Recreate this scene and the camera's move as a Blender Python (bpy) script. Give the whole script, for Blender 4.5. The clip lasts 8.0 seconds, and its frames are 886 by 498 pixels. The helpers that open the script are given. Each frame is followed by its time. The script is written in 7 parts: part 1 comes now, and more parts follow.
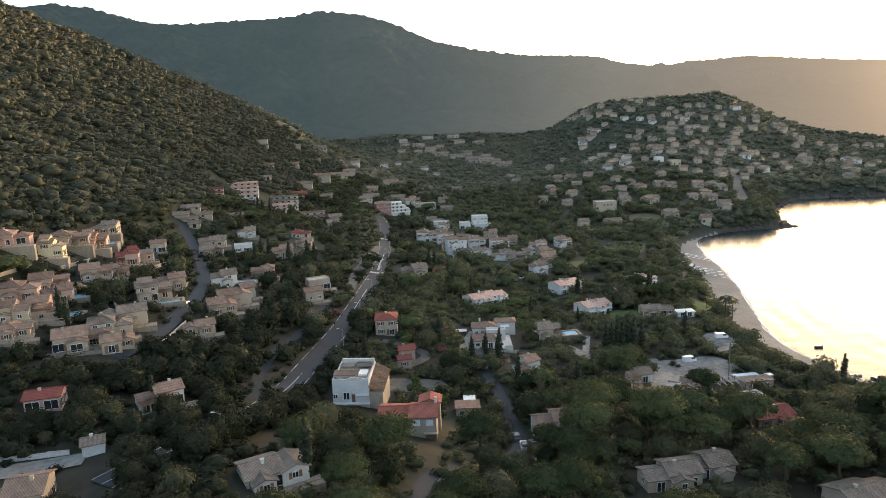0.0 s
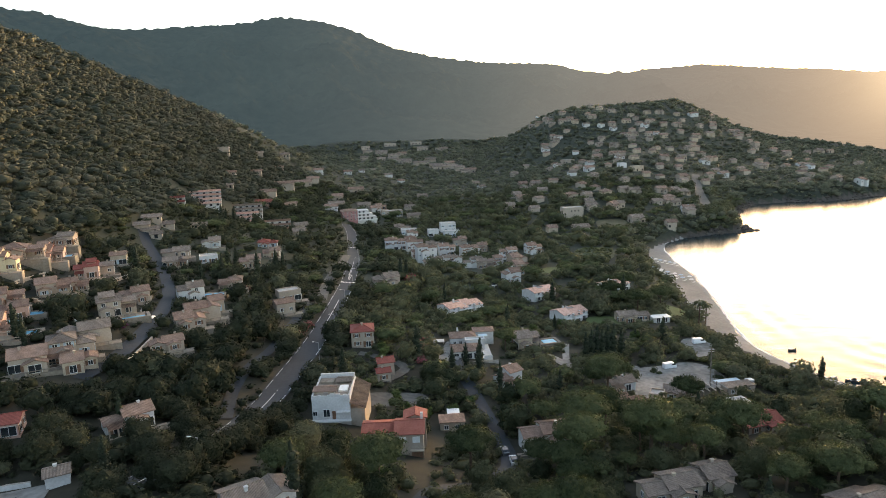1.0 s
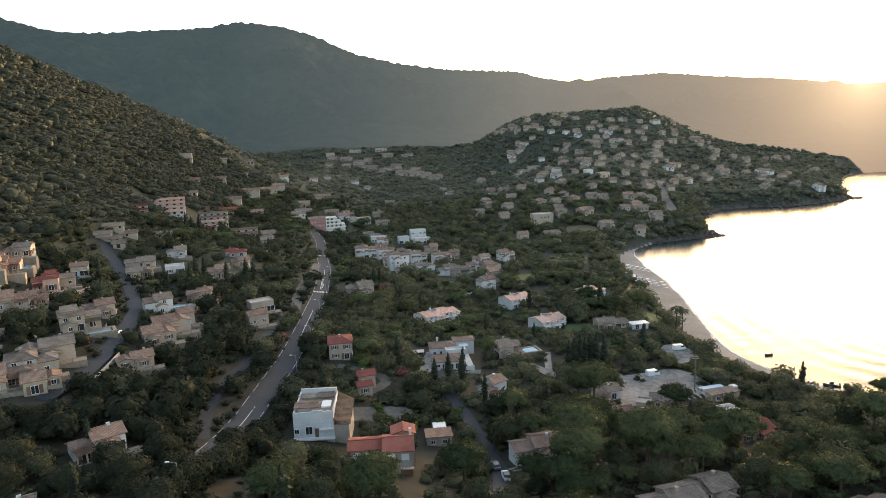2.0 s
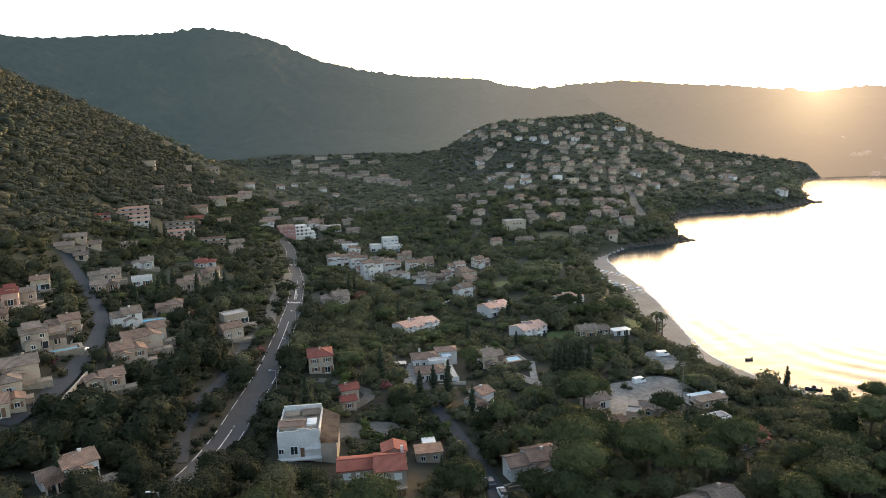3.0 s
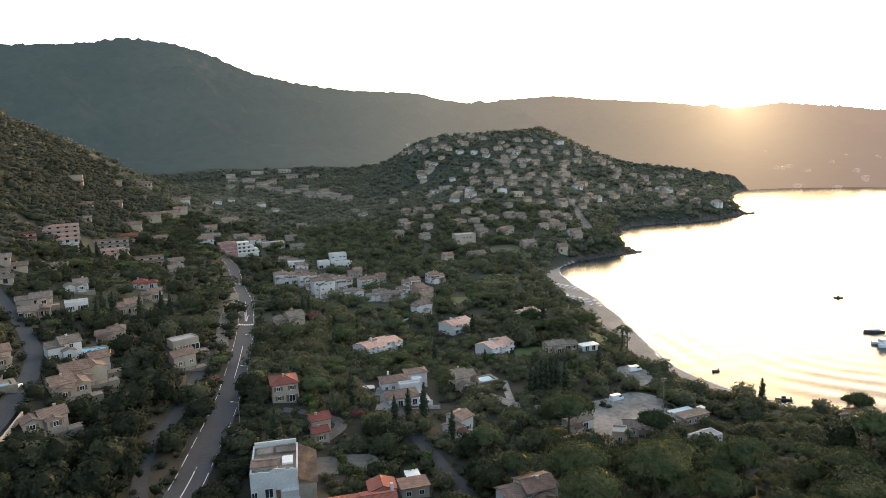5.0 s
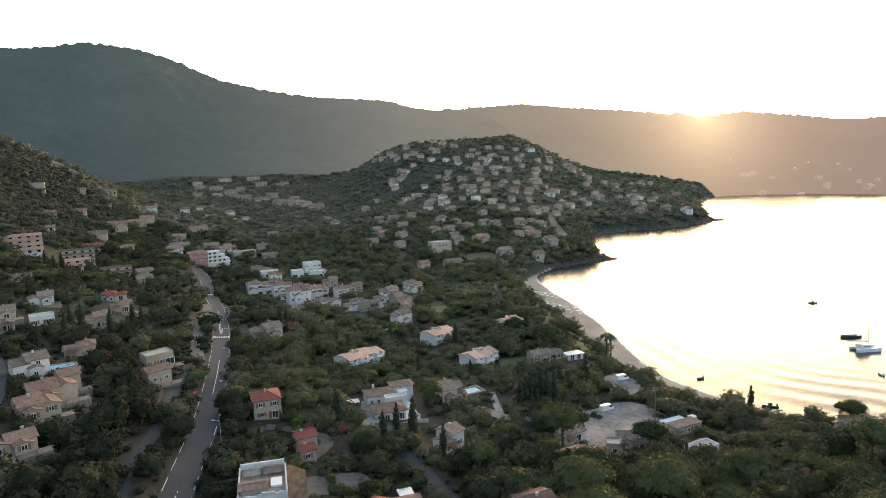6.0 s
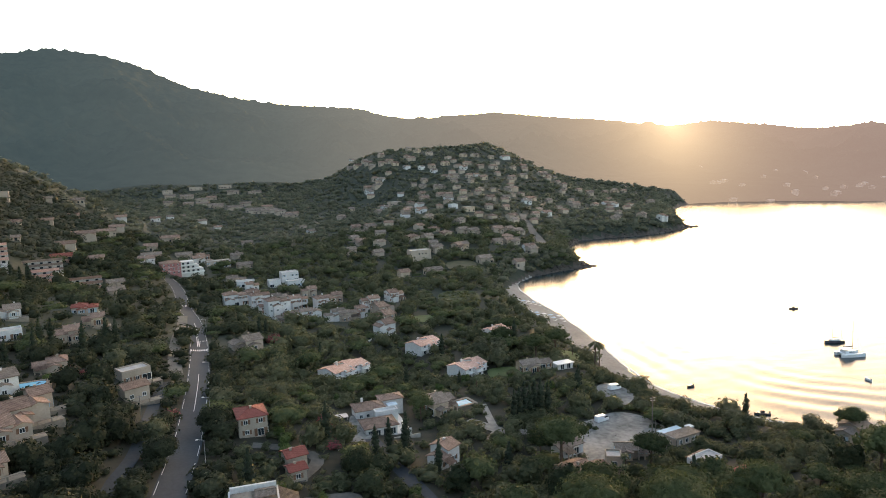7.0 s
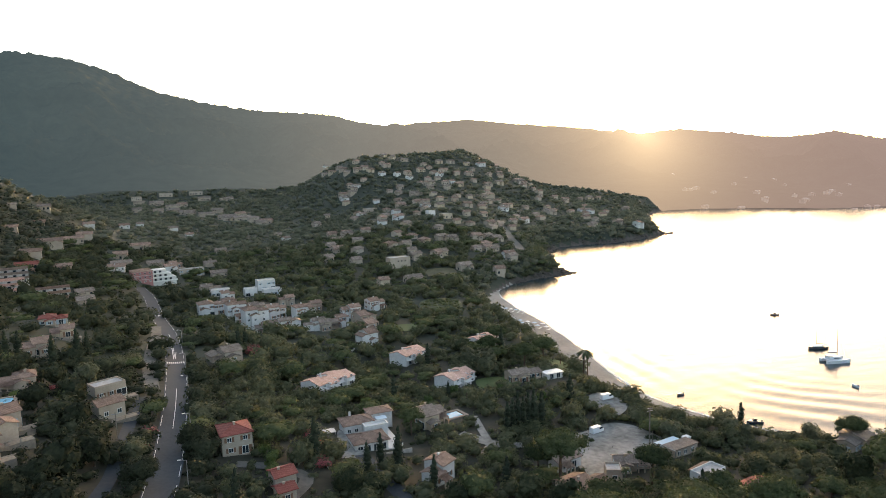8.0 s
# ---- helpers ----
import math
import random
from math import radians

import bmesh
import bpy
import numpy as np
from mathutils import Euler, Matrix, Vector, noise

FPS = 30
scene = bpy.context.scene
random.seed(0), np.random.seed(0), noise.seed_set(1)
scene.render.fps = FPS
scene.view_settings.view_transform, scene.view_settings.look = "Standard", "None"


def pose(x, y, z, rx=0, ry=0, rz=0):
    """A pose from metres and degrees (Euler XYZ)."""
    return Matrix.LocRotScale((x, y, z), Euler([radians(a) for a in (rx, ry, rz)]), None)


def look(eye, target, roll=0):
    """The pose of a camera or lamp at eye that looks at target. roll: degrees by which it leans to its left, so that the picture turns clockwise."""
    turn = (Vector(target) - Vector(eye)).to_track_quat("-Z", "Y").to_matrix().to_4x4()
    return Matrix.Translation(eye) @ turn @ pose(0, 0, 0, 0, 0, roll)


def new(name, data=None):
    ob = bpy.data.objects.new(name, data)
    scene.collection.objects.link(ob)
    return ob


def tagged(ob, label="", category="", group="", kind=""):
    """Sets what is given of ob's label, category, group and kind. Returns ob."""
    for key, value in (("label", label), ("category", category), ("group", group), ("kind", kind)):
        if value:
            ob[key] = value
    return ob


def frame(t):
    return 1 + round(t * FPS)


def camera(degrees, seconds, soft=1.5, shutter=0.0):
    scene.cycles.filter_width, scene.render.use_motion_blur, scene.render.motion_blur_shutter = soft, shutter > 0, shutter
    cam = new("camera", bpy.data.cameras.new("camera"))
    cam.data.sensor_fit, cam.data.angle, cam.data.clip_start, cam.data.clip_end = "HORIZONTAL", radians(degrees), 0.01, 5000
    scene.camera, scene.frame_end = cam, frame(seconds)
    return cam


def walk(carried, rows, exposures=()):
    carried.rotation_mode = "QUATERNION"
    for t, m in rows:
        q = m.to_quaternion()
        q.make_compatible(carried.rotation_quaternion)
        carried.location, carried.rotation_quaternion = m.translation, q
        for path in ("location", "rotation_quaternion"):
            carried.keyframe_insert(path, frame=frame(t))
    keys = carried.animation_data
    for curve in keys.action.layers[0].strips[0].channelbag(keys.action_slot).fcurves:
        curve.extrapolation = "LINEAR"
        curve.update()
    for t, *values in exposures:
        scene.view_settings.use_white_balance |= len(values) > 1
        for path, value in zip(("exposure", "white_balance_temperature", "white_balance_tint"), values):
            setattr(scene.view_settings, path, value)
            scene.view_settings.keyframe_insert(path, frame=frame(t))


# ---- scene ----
cam = camera(67.3, 8.0, 0.9)
PATH = [
    (0, (9.362, -7.65, 94.652), (9.205, -5.697, 94.252), -2.1),
    (0.5, (6.416, -5.227, 94.543), (6.316, -3.268, 94.15), -2.1),
    (1, (3.497, -2.445, 94.336), (3.457, -0.482, 93.952), -2.1),
    (1.5, (0.649, 0.196, 94.148), (0.665, 2.161, 93.772), -2.0),
    (3, (-7.627, 8.899, 93.722), (-7.451, 10.86, 93.37), -2.0),
    (3.5, (-10.121, 11.796, 93.536), (-9.897, 13.753, 93.193), -2.0),
    (4, (-12.776, 14.949, 93.348), (-12.501, 16.902, 93.014), -1.9),
    (4.5, (-15.182, 17.959, 93.16), (-14.86, 19.906, 92.834), -1.9),
    (6, (-22.034, 27.41, 92.81), (-21.57, 29.333, 92.512), -1.8),
    (6.5, (-23.952, 30.747, 92.616), (-23.448, 32.661, 92.327), -1.8),
    (7, (-26.084, 34.618, 92.133), (-25.538, 36.522, 91.857), -1.8),
    (7.5, (-27.844, 38.29, 91.919), (-27.259, 40.183, 91.651), -1.7),
    (8, (-29.64, 42.35, 91.611), (-29.013, 44.232, 91.353), -1.6),
]
EXPOSURE, KELVIN, TINT = 3.25, 7900, 16
walk(cam, [(t, look(eye, target, roll)) for t, eye, target, roll in PATH], [(0, EXPOSURE, KELVIN, TINT), (8, EXPOSURE, KELVIN, TINT)])

# ---- sky and sun: the sun stands just over the far ridge ----
SUN_AZ, SUN_EL = 34.0, 2.9          # degrees east of +y, degrees up
world = bpy.data.worlds.new("evening_sky")
scene.world = world
world.use_nodes = True
wn = world.node_tree.nodes
wl = world.node_tree.links
sky = wn.new("ShaderNodeTexSky")
sky.sky_type = "NISHITA"
sky.sun_disc = False
sky.sun_elevation = radians(SUN_EL)
sky.sun_rotation = radians(SUN_AZ)
sky.air_density, sky.dust_density, sky.ozone_density = 0.65, 1.4, 1.0
wl.new(sky.outputs[0], wn["Background"].inputs[0])
wn["Background"].inputs[1].default_value = 0.15
sun = new("sun", bpy.data.lights.new("sun", "SUN"))
sun.data.energy = 1.0
sun.data.angle = radians(2)
sun.data.color = (1.0, 0.82, 0.62)
sa, se = radians(SUN_AZ), radians(SUN_EL)
to_sun = Vector((math.sin(sa) * math.cos(se), math.cos(sa) * math.cos(se), math.sin(se)))
sun.matrix_world = look((0, 0, 300), Vector((0, 0, 300)) - to_sun)
# ---- terrain: heights as a plain function of the plan ----
COAST = np.array([
    (900, -300), (520, 20), (400, 80), (320, 112), (260, 136), (205, 158), (165, 182), (140, 208), (128, 228), (122, 250), (122, 271),
    (127, 295), (134, 333), (140, 376), (142, 417), (147, 452), (156, 475), (180, 497), (205, 505), (231, 513),
    (238, 535), (243, 560), (262, 610), (300, 660), (340, 668), (372, 664), (420, 680), (467, 705), (480, 735),
    (520, 800), (590, 910), (660, 983), (700, 1000), (765, 985), (850, 940), (905, 872), (1000, 850),
    (1250, 800), (2000, 650), (5000, 300), (5000, -4000)], float)


def in_sea(x, y):
    inside = np.zeros(np.shape(x), bool)
    n = len(COAST)
    for i in range(n):
        (ax, ay), (bx, by) = COAST[i], COAST[(i + 1) % n]
        cross = ((ay > y) != (by > y)) & (x < (bx - ax) * (y - ay) / (by - ay + 1e-9) + ax)
        inside ^= cross
    return inside


def coast_distance(x, y):
    best = np.full(np.shape(x), 1e9)
    for i in range(len(COAST) - 1):
        (ax, ay), (bx, by) = COAST[i], COAST[i + 1]
        dx, dy = bx - ax, by - ay
        s = np.clip(((x - ax) * dx + (y - ay) * dy) / (dx * dx + dy * dy), 0, 1)
        best = np.minimum(best, np.hypot(x - ax - s * dx, y - ay - s * dy))
    return best


def smooth(a):
    a = np.clip(a, 0, 1)
    return a * a * (3 - 2 * a)


def bump(x, y, cx, cy, rx, ry, high):
    return high * np.exp(-0.5 * (((x - cx) / rx) ** 2 + ((y - cy) / ry) ** 2))


# skyline: azimuth (degrees east of +y) and elevation of the far ridges
RIDGE_AZ = [-180, -90, -60, -36, -33, -30.8, -26.6, -24, -19.5, -16.4, -13.7, -10.5, -8.3, -4.6, -0.9, 2.8, 8.7, 10.5, 13.3, 15.7, 20.0, 24.3, 28.9, 34, 37, 41, 45, 47.8, 52, 60, 80, 120, 180]
RIDGE_EL = [4, 5, 7, 8.2, 8.65, 8.5, 7.4, 7.45, 7.75, 7.95, 8.4, 8.1, 7.5, 5.85, 5.0, 4.45, 4.08, 3.5, 2.95, 3.3, 3.45, 2.95, 2.5, 1.8, 2.1, 1.66, 0.9, 1.5, 0.5, 0.6, 0.3, 0.3, 4]


def land(x, y):
    cross = np.interp(x, [-900, -600, -353, -325, -285, -225, -166, -145, -119, -100, -70, -58, -30, 0, 20, 45, 75, 100, 140, 300],
                      [420, 330, 186, 167, 136, 94, 56, 43, 34.5, 31, 25.5, 22.5, 18.8, 13.2, 10.9, 10.2, 9.6, 8.5, 6.5, 5])
    crest = np.interp(x, [-900, -353, -325, -285, -225, -166, -100], [380, 485, 563, 640, 715, 782, 820])
    hollow = 11 * smooth((y - 325) / 140) * smooth((x + 230) / 60) * smooth((40 - x) / 60)
    hollow = hollow + 4.5 * smooth((y - 230) / 90) * smooth((x + 100) / 30) * smooth((60 - x) / 60)
    hollow = hollow + 2.4 * smooth((y - 238) / 40) * smooth((x - 12) / 25) * smooth((110 - x) / 40)
    side = np.maximum(cross - 6 - hollow, 0) * (1 - smooth((y - crest + 30) / 300))
    z = 6 + side
    z = z + 13 * smooth((170 + 18 * smooth((x - 8) / 28) - y) / 85) * smooth((x + 95) / 60)
    z = z + bump(x, y, -98, 188, 26, 42, 5)
    z = z + bump(x, y, 128, 148, 30, 26, 8) + bump(x, y, 215, 520, 32, 26, 5) + bump(x, y, 420, 735, 60, 50, 3)
    z = z + 0.03 * np.clip(y - 600, 0, 300) + 0.065 * np.clip(y - 900, 0, 600)
    high = np.interp(y, [500, 600, 780, 906, 1180, 1350, 1550, 1800], [0, 12, 29, 38, 68, 52, 25, 0])
    spur = high * np.exp(-0.5 * ((x - 170 - (y - 650) * 0.41) / 78) ** 2)
    brow = np.interp(x, [60, 110, 150, 185, 250, 330, 390, 440, 500], [0, 16, 46, 65, 71, 73, 70, 48, 0])
    brow = brow * np.exp(-0.5 * ((y - 1190) / np.where(y < 1190, 175, 110)) ** 2)
    z = z + (spur ** 6 + brow ** 6) ** (1 / 6)
    z = z + 0.7 * np.sin(x * 0.045 + 1.3) * np.sin(y * 0.037 + 0.4) + 0.3 * np.sin(x * 0.11 + y * 0.07)
    # far ridges
    r = np.hypot(x, y)
    az = np.degrees(np.arctan2(x, y))
    el = np.interp(az, RIDGE_AZ, RIDGE_EL)
    broad = sum(np.interp(az + k, RIDGE_AZ, RIDGE_EL) for k in (-4.5, -3, -1.5, 0, 1.5, 3, 4.5)) / 7
    far = np.interp(az, [-180, -40, 0, 14, 20, 60, 180], [2200, 2500, 2800, 2900, 3300, 3300, 2600])
    m = np.clip((r - 1250) / (far - 1250), 0, 1) ** 1.15
    top = 94 + far * np.tan(np.radians(broad + (el - broad) * m ** 5))
    folds = 26 * np.sin(np.radians(az) * 31 + r * 0.0016) * np.sin(np.radians(az) * 13 + 1.0) * m * (1 - m) * 4
    m2 = smooth((r - 1200) / 500)
    z = np.where(r > 1200, (z * (1 - m2) + np.minimum(z, 70) * m2) * (1 - m) + top * m + folds, z)
    return np.where(r > far, top - (r - far) * 0.25, z)


def ground_z(x, y):
    x, y = np.asarray(x, float), np.asarray(y, float)
    d = coast_distance(x, y)
    sea = in_sea(x, y)
    z = land(x, y)
    sandy = smooth((y - 140) / 30) * smooth((505 - y) / 40) * smooth((215 - x) / 30)
    rise = sandy * (0.2 + np.minimum(d, 17) * np.interp(y, [150, 190, 260, 340], [0.26, 0.16, 0.13, 0.09]) + np.maximum(d - 17, 0) * 0.5) + (1 - sandy) * (0.2 + d * 0.75)
    z = np.minimum(z, rise)
    return np.where(sea, -np.minimum(0.1 + d * 0.12, 8), z)


def ground(x, y):
    return float(ground_z(x, y))
# ---- materials ----
def material(name, dark, light, rough=0.8, grain=6.0, stain=0.35, bump_by=0.3, metal=0.0, per="", spread=0.25, translucent=0.0, coords="Object", stretch=(1, 1, 1), spec=0.3, relief=0.05):
    m = bpy.data.materials.new(name)
    m.use_nodes = True
    n, l = m.node_tree.nodes, m.node_tree.links
    b = n["Principled BSDF"]
    b.inputs["Roughness"].default_value = rough
    b.inputs["Metallic"].default_value = metal
    b.inputs["Specular IOR Level"].default_value = spec
    tc = n.new("ShaderNodeTexCoord")
    mp = n.new("ShaderNodeMapping")
    mp.inputs["Scale"].default_value = stretch
    l.new(tc.outputs[coords], mp.inputs[0])
    fine = n.new("ShaderNodeTexNoise")
    fine.inputs["Scale"].default_value = grain
    fine.inputs["Detail"].default_value = 5
    wide = n.new("ShaderNodeTexNoise")
    wide.inputs["Scale"].default_value = stain
    wide.inputs["Detail"].default_value = 3
    l.new(mp.outputs[0], fine.inputs["Vector"])
    l.new(mp.outputs[0], wide.inputs["Vector"])
    add = n.new("ShaderNodeMath")
    add.operation = "ADD"
    l.new(fine.outputs["Fac"], add.inputs[0])
    l.new(wide.outputs["Fac"], add.inputs[1])
    last = add.outputs[0]
    if per:
        info = n.new("ShaderNodeObjectInfo" if per == "object" else "ShaderNodeNewGeometry")
        mul = n.new("ShaderNodeMath")
        mul.operation = "MULTIPLY_ADD"
        mul.inputs[1].default_value = spread * 2
        l.new(info.outputs["Random" if per == "object" else "Random Per Island"], mul.inputs[0])
        l.new(last, mul.inputs[2])
        sub = n.new("ShaderNodeMath")
        sub.operation = "SUBTRACT"
        sub.inputs[1].default_value = spread
        l.new(mul.outputs[0], sub.inputs[0])
        last = sub.outputs[0]
    ramp = n.new("ShaderNodeMapRange")
    ramp.inputs["From Min"].default_value = 0.65
    ramp.inputs["From Max"].default_value = 1.35
    l.new(last, ramp.inputs["Value"])
    mix = n.new("ShaderNodeMix")
    mix.data_type = "RGBA"
    mix.inputs["A"].default_value = (*dark, 1)
    mix.inputs["B"].default_value = (*light, 1)
    l.new(ramp.outputs[0], mix.inputs["Factor"])
    l.new(mix.outputs["Result"], b.inputs["Base Color"])
    if bump_by:
        bp = n.new("ShaderNodeBump")
        bp.inputs["Strength"].default_value = bump_by
        bp.inputs["Distance"].default_value = relief
        l.new(fine.outputs["Fac"], bp.inputs["Height"])
        l.new(bp.outputs[0], b.inputs["Normal"])
    if translucent:
        tr = n.new("ShaderNodeBsdfTranslucent")
        l.new(mix.outputs["Result"], tr.inputs["Color"])
        ms = n.new("ShaderNodeMixShader")
        ms.inputs[0].default_value = translucent
        l.new(b.outputs[0], ms.inputs[1])
        l.new(tr.outputs[0], ms.inputs[2])
        l.new(ms.outputs[0], n["Material Output"].inputs["Surface"])
    return m


def roof_material(name, dark, light):
    """Canal tiles: rows of rounded tiles running down the slope, patched and stained."""
    m = material(name, dark, light, 0.85, 3.5, 0.5, 0, per="object", spread=0.15)
    n, l = m.node_tree.nodes, m.node_tree.links
    tc = next(k for k in n if k.bl_idname == "ShaderNodeTexCoord")
    wave = n.new("ShaderNodeTexWave")
    wave.inputs["Scale"].default_value = 1.4
    wave.inputs["Distortion"].default_value = 0.6
    l.new(tc.outputs["Object"], wave.inputs["Vector"])
    bp = n.new("ShaderNodeBump")
    bp.inputs["Strength"].default_value = 0.5
    bp.inputs["Distance"].default_value = 0.12
    l.new(wave.outputs["Fac"], bp.inputs["Height"])
    l.new(bp.outputs[0], n["Principled BSDF"].inputs["Normal"])
    base = n["Principled BSDF"].inputs["Base Color"]
    worn = n.new("ShaderNodeMix")
    worn.data_type = "RGBA"
    worn.blend_type = "MULTIPLY"
    worn.inputs["B"].default_value = (0.55, 0.52, 0.50, 1)
    l.new(base.links[0].from_socket, worn.inputs["A"])
    gap = n.new("ShaderNodeMapRange")
    gap.inputs["From Min"].default_value = 0.35
    gap.inputs["From Max"].default_value = 0.0
    l.new(wave.outputs["Fac"], gap.inputs["Value"])
    l.new(gap.outputs[0], worn.inputs["Factor"])
    l.new(worn.outputs["Result"], base)
    return m


M_SOIL = material("scrub_soil", (0.019, 0.021, 0.013), (0.052, 0.046, 0.032), 0.95, 0.35, 0.03, 0.6)
M_FLOOR = material("forest_floor", (0.02, 0.026, 0.017), (0.046, 0.05, 0.034), 0.95, 0.3, 0.03, 0.6)
M_SAND = material("beach_sand", (0.15, 0.146, 0.137), (0.25, 0.24, 0.225), 0.9, 0.8, 0.08, 0.2)
M_ROCK = material("shore_rock", (0.026, 0.022, 0.019), (0.085, 0.07, 0.058), 0.85, 0.6, 0.1, 0.9)
M_ASPHALT = material("asphalt", (0.02, 0.026, 0.032), (0.038, 0.045, 0.052), 0.8, 1.2, 0.08, 0.15)
M_GRAVEL = material("pale_gravel", (0.12, 0.115, 0.105), (0.32, 0.305, 0.28), 0.95, 0.7, 0.12, 0.3, spec=0.1)
M_DUST = material("dusty_asphalt", (0.07, 0.067, 0.06), (0.145, 0.135, 0.118), 0.9, 0.8, 0.1, 0.2)
M_LAWN = material("mown_grass", (0.05, 0.075, 0.025), (0.10, 0.13, 0.05), 0.9, 2, 0.15, 0.2)
M_REEDFIELD = material("field_grass", (0.035, 0.048, 0.022), (0.085, 0.098, 0.045), 0.9, 0.8, 0.1, 0.8, relief=0.4)
M_DRY = material("dry_grass", (0.07, 0.065, 0.035), (0.14, 0.12, 0.07), 0.95, 2, 0.15, 0.3)
M_PAINT = material("road_paint", (0.5, 0.5, 0.5), (0.8, 0.8, 0.78), 0.6, 3, 0.4, 0)
M_WALLS = [
    material("cream_render", (0.31, 0.25, 0.20), (0.43, 0.355, 0.29), 0.85, 2.0, 0.3, 0.1, per="object", spread=0.15),
    material("pink_render", (0.42, 0.25, 0.20), (0.56, 0.37, 0.30), 0.85, 2.0, 0.3, 0.1, per="object", spread=0.2),
    material("white_render", (0.46, 0.445, 0.43), (0.64, 0.63, 0.615), 0.8, 2.0, 0.25, 0.1),
    material("yellow_render", (0.55, 0.45, 0.28), (0.70, 0.60, 0.40), 0.85, 2.0, 0.3, 0.1),
    material("ochre_stone", (0.34, 0.27, 0.20), (0.52, 0.42, 0.32), 0.9, 2.5, 0.4, 0.3)]
M_ROOFS = [
    roof_material("terracotta_tiles", (0.14, 0.085, 0.064), (0.36, 0.235, 0.18)),
    roof_material("weathered_tiles", (0.11, 0.085, 0.07), (0.31, 0.24, 0.195)),
    roof_material("red_tiles", (0.20, 0.048, 0.038), (0.30, 0.088, 0.068)),
    material("flat_roof_screed", (0.32, 0.29, 0.27), (0.5, 0.47, 0.44), 0.9, 1.5, 0.4, 0.2)]
M_ROOFS.append(roof_material("pale_pink_tiles", (0.50, 0.29, 0.22), (0.74, 0.49, 0.41)))
M_GLASS = material("window_glass", (0.015, 0.018, 0.02), (0.04, 0.045, 0.05), 0.08, 1, 1, 0, spec=0.5)
M_FRAME = material("white_frame", (0.6, 0.6, 0.58), (0.8, 0.8, 0.78), 0.5, 3, 1, 0)
M_SHUTTERS = [material("blue_shutter", (0.22, 0.30, 0.36), (0.34, 0.42, 0.47), 0.6, 4, 1, 0, per="object"),
              material("brown_shutter", (0.14, 0.07, 0.04), (0.25, 0.14, 0.09), 0.6, 4, 1, 0, per="object")]
M_BARK = material("bark", (0.05, 0.035, 0.025), (0.13, 0.09, 0.065), 0.95, 3, 0.5, 0.8)
M_PINE = material("pine_needles", (0.03, 0.044, 0.021), (0.096, 0.112, 0.052), 0.7, 1.6, 0.3, 0.5, per="object", spread=0.24, translucent=0.35, relief=0.25, spec=0.06)
M_OAK = material("oak_leaves", (0.027, 0.037, 0.02), (0.088, 0.095, 0.052), 0.7, 1.6, 0.3, 0.5, per="object", spread=0.34, translucent=0.35, relief=0.25, spec=0.06)
M_OLIVE = material("olive_leaves", (0.06, 0.066, 0.04), (0.155, 0.156, 0.095), 0.7, 1.6, 0.3, 0.5, per="object", spread=0.2, translucent=0.35, relief=0.25, spec=0.06)
M_CYPRESS = material("cypress_leaves", (0.012, 0.019, 0.01), (0.036, 0.047, 0.025), 0.8, 1.5, 0.4, 0, per="object", spread=0.15, translucent=0.1)
# Leaf colour darkened for the dim, haze-free west as well as the species.
M_DIM_HOLM = material("dim_holm_oak_leaves", (0.017, 0.022, 0.013), (0.05, 0.055, 0.032), 0.75, 1.6, 0.3, 0.5, per="object", spread=0.2, translucent=0.25, relief=0.25, spec=0.08)
M_DIM_HOLMWOODS = material("dim_holm_wood_leaves", (0.028, 0.035, 0.021), (0.085, 0.090, 0.055), 0.8, 1.2, 0.05, 0.5, per="island", spread=0.14, translucent=0.35, relief=0.25, spec=0.05)
M_FRESH = material("fresh_green_leaves", (0.050, 0.078, 0.028), (0.130, 0.165, 0.062), 0.7, 1.6, 0.3, 0.5, per="object", spread=0.2, translucent=0.35, relief=0.25, spec=0.06)
M_PINEWOODS = material("pine_wood_needles", (0.042, 0.058, 0.028), (0.13, 0.146, 0.07), 0.8, 1.2, 0.05, 0.5, per="island", spread=0.12, translucent=0.35, relief=0.25, spec=0.05)
M_WOODS = material("wood_leaves", (0.05, 0.06, 0.033), (0.15, 0.152, 0.09), 0.8, 1.2, 0.05, 0.5, per="island", spread=0.14, translucent=0.42, relief=0.25, spec=0.05)
# Paler and greyer than nearer woods: distance haze put into the leaf colour.
M_HAZED_FARWOODS = material("haze_paled_wood_leaves", (0.105, 0.112, 0.076), (0.2, 0.2, 0.142), 0.8, 0.5, 0.02, 0.3, per="island", spread=0.2, translucent=0.5, relief=0.8, spec=0.05)
M_MAQUIS = material("maquis_leaves", (0.036, 0.047, 0.034), (0.09, 0.09, 0.066), 0.7, 0.9, 0.015, 0.4, per="island", spread=0.14, translucent=0.2, relief=0.3, spec=0.05)
M_POOL = material("pool_water", (0.03, 0.26, 0.42), (0.07, 0.40, 0.58), 0.35, 0.8, 0.3, 0.05, spec=0.15)
M_METAL = material("grey_metal", (0.25, 0.25, 0.26), (0.4, 0.4, 0.41), 0.5, 2, 0.5, 0, metal=0.5)
M_TERRACE = [material("terrace_stone", (0.16, 0.13, 0.10), (0.30, 0.25, 0.20), 0.9, 1.5, 0.3, 0.4), material("terrace_render", (0.26, 0.20, 0.155), (0.42, 0.33, 0.26), 0.9, 1.5, 0.3, 0.2)]
M_REED = material("reed_leaves", (0.05, 0.06, 0.02), (0.13, 0.135, 0.05), 0.6, 0.6, 0.2, 0, per="island", spread=0.25, translucent=0.3)
M_STONE = material("garden_stone", (0.28, 0.25, 0.22), (0.46, 0.42, 0.37), 0.9, 1.5, 0.3, 0.3)


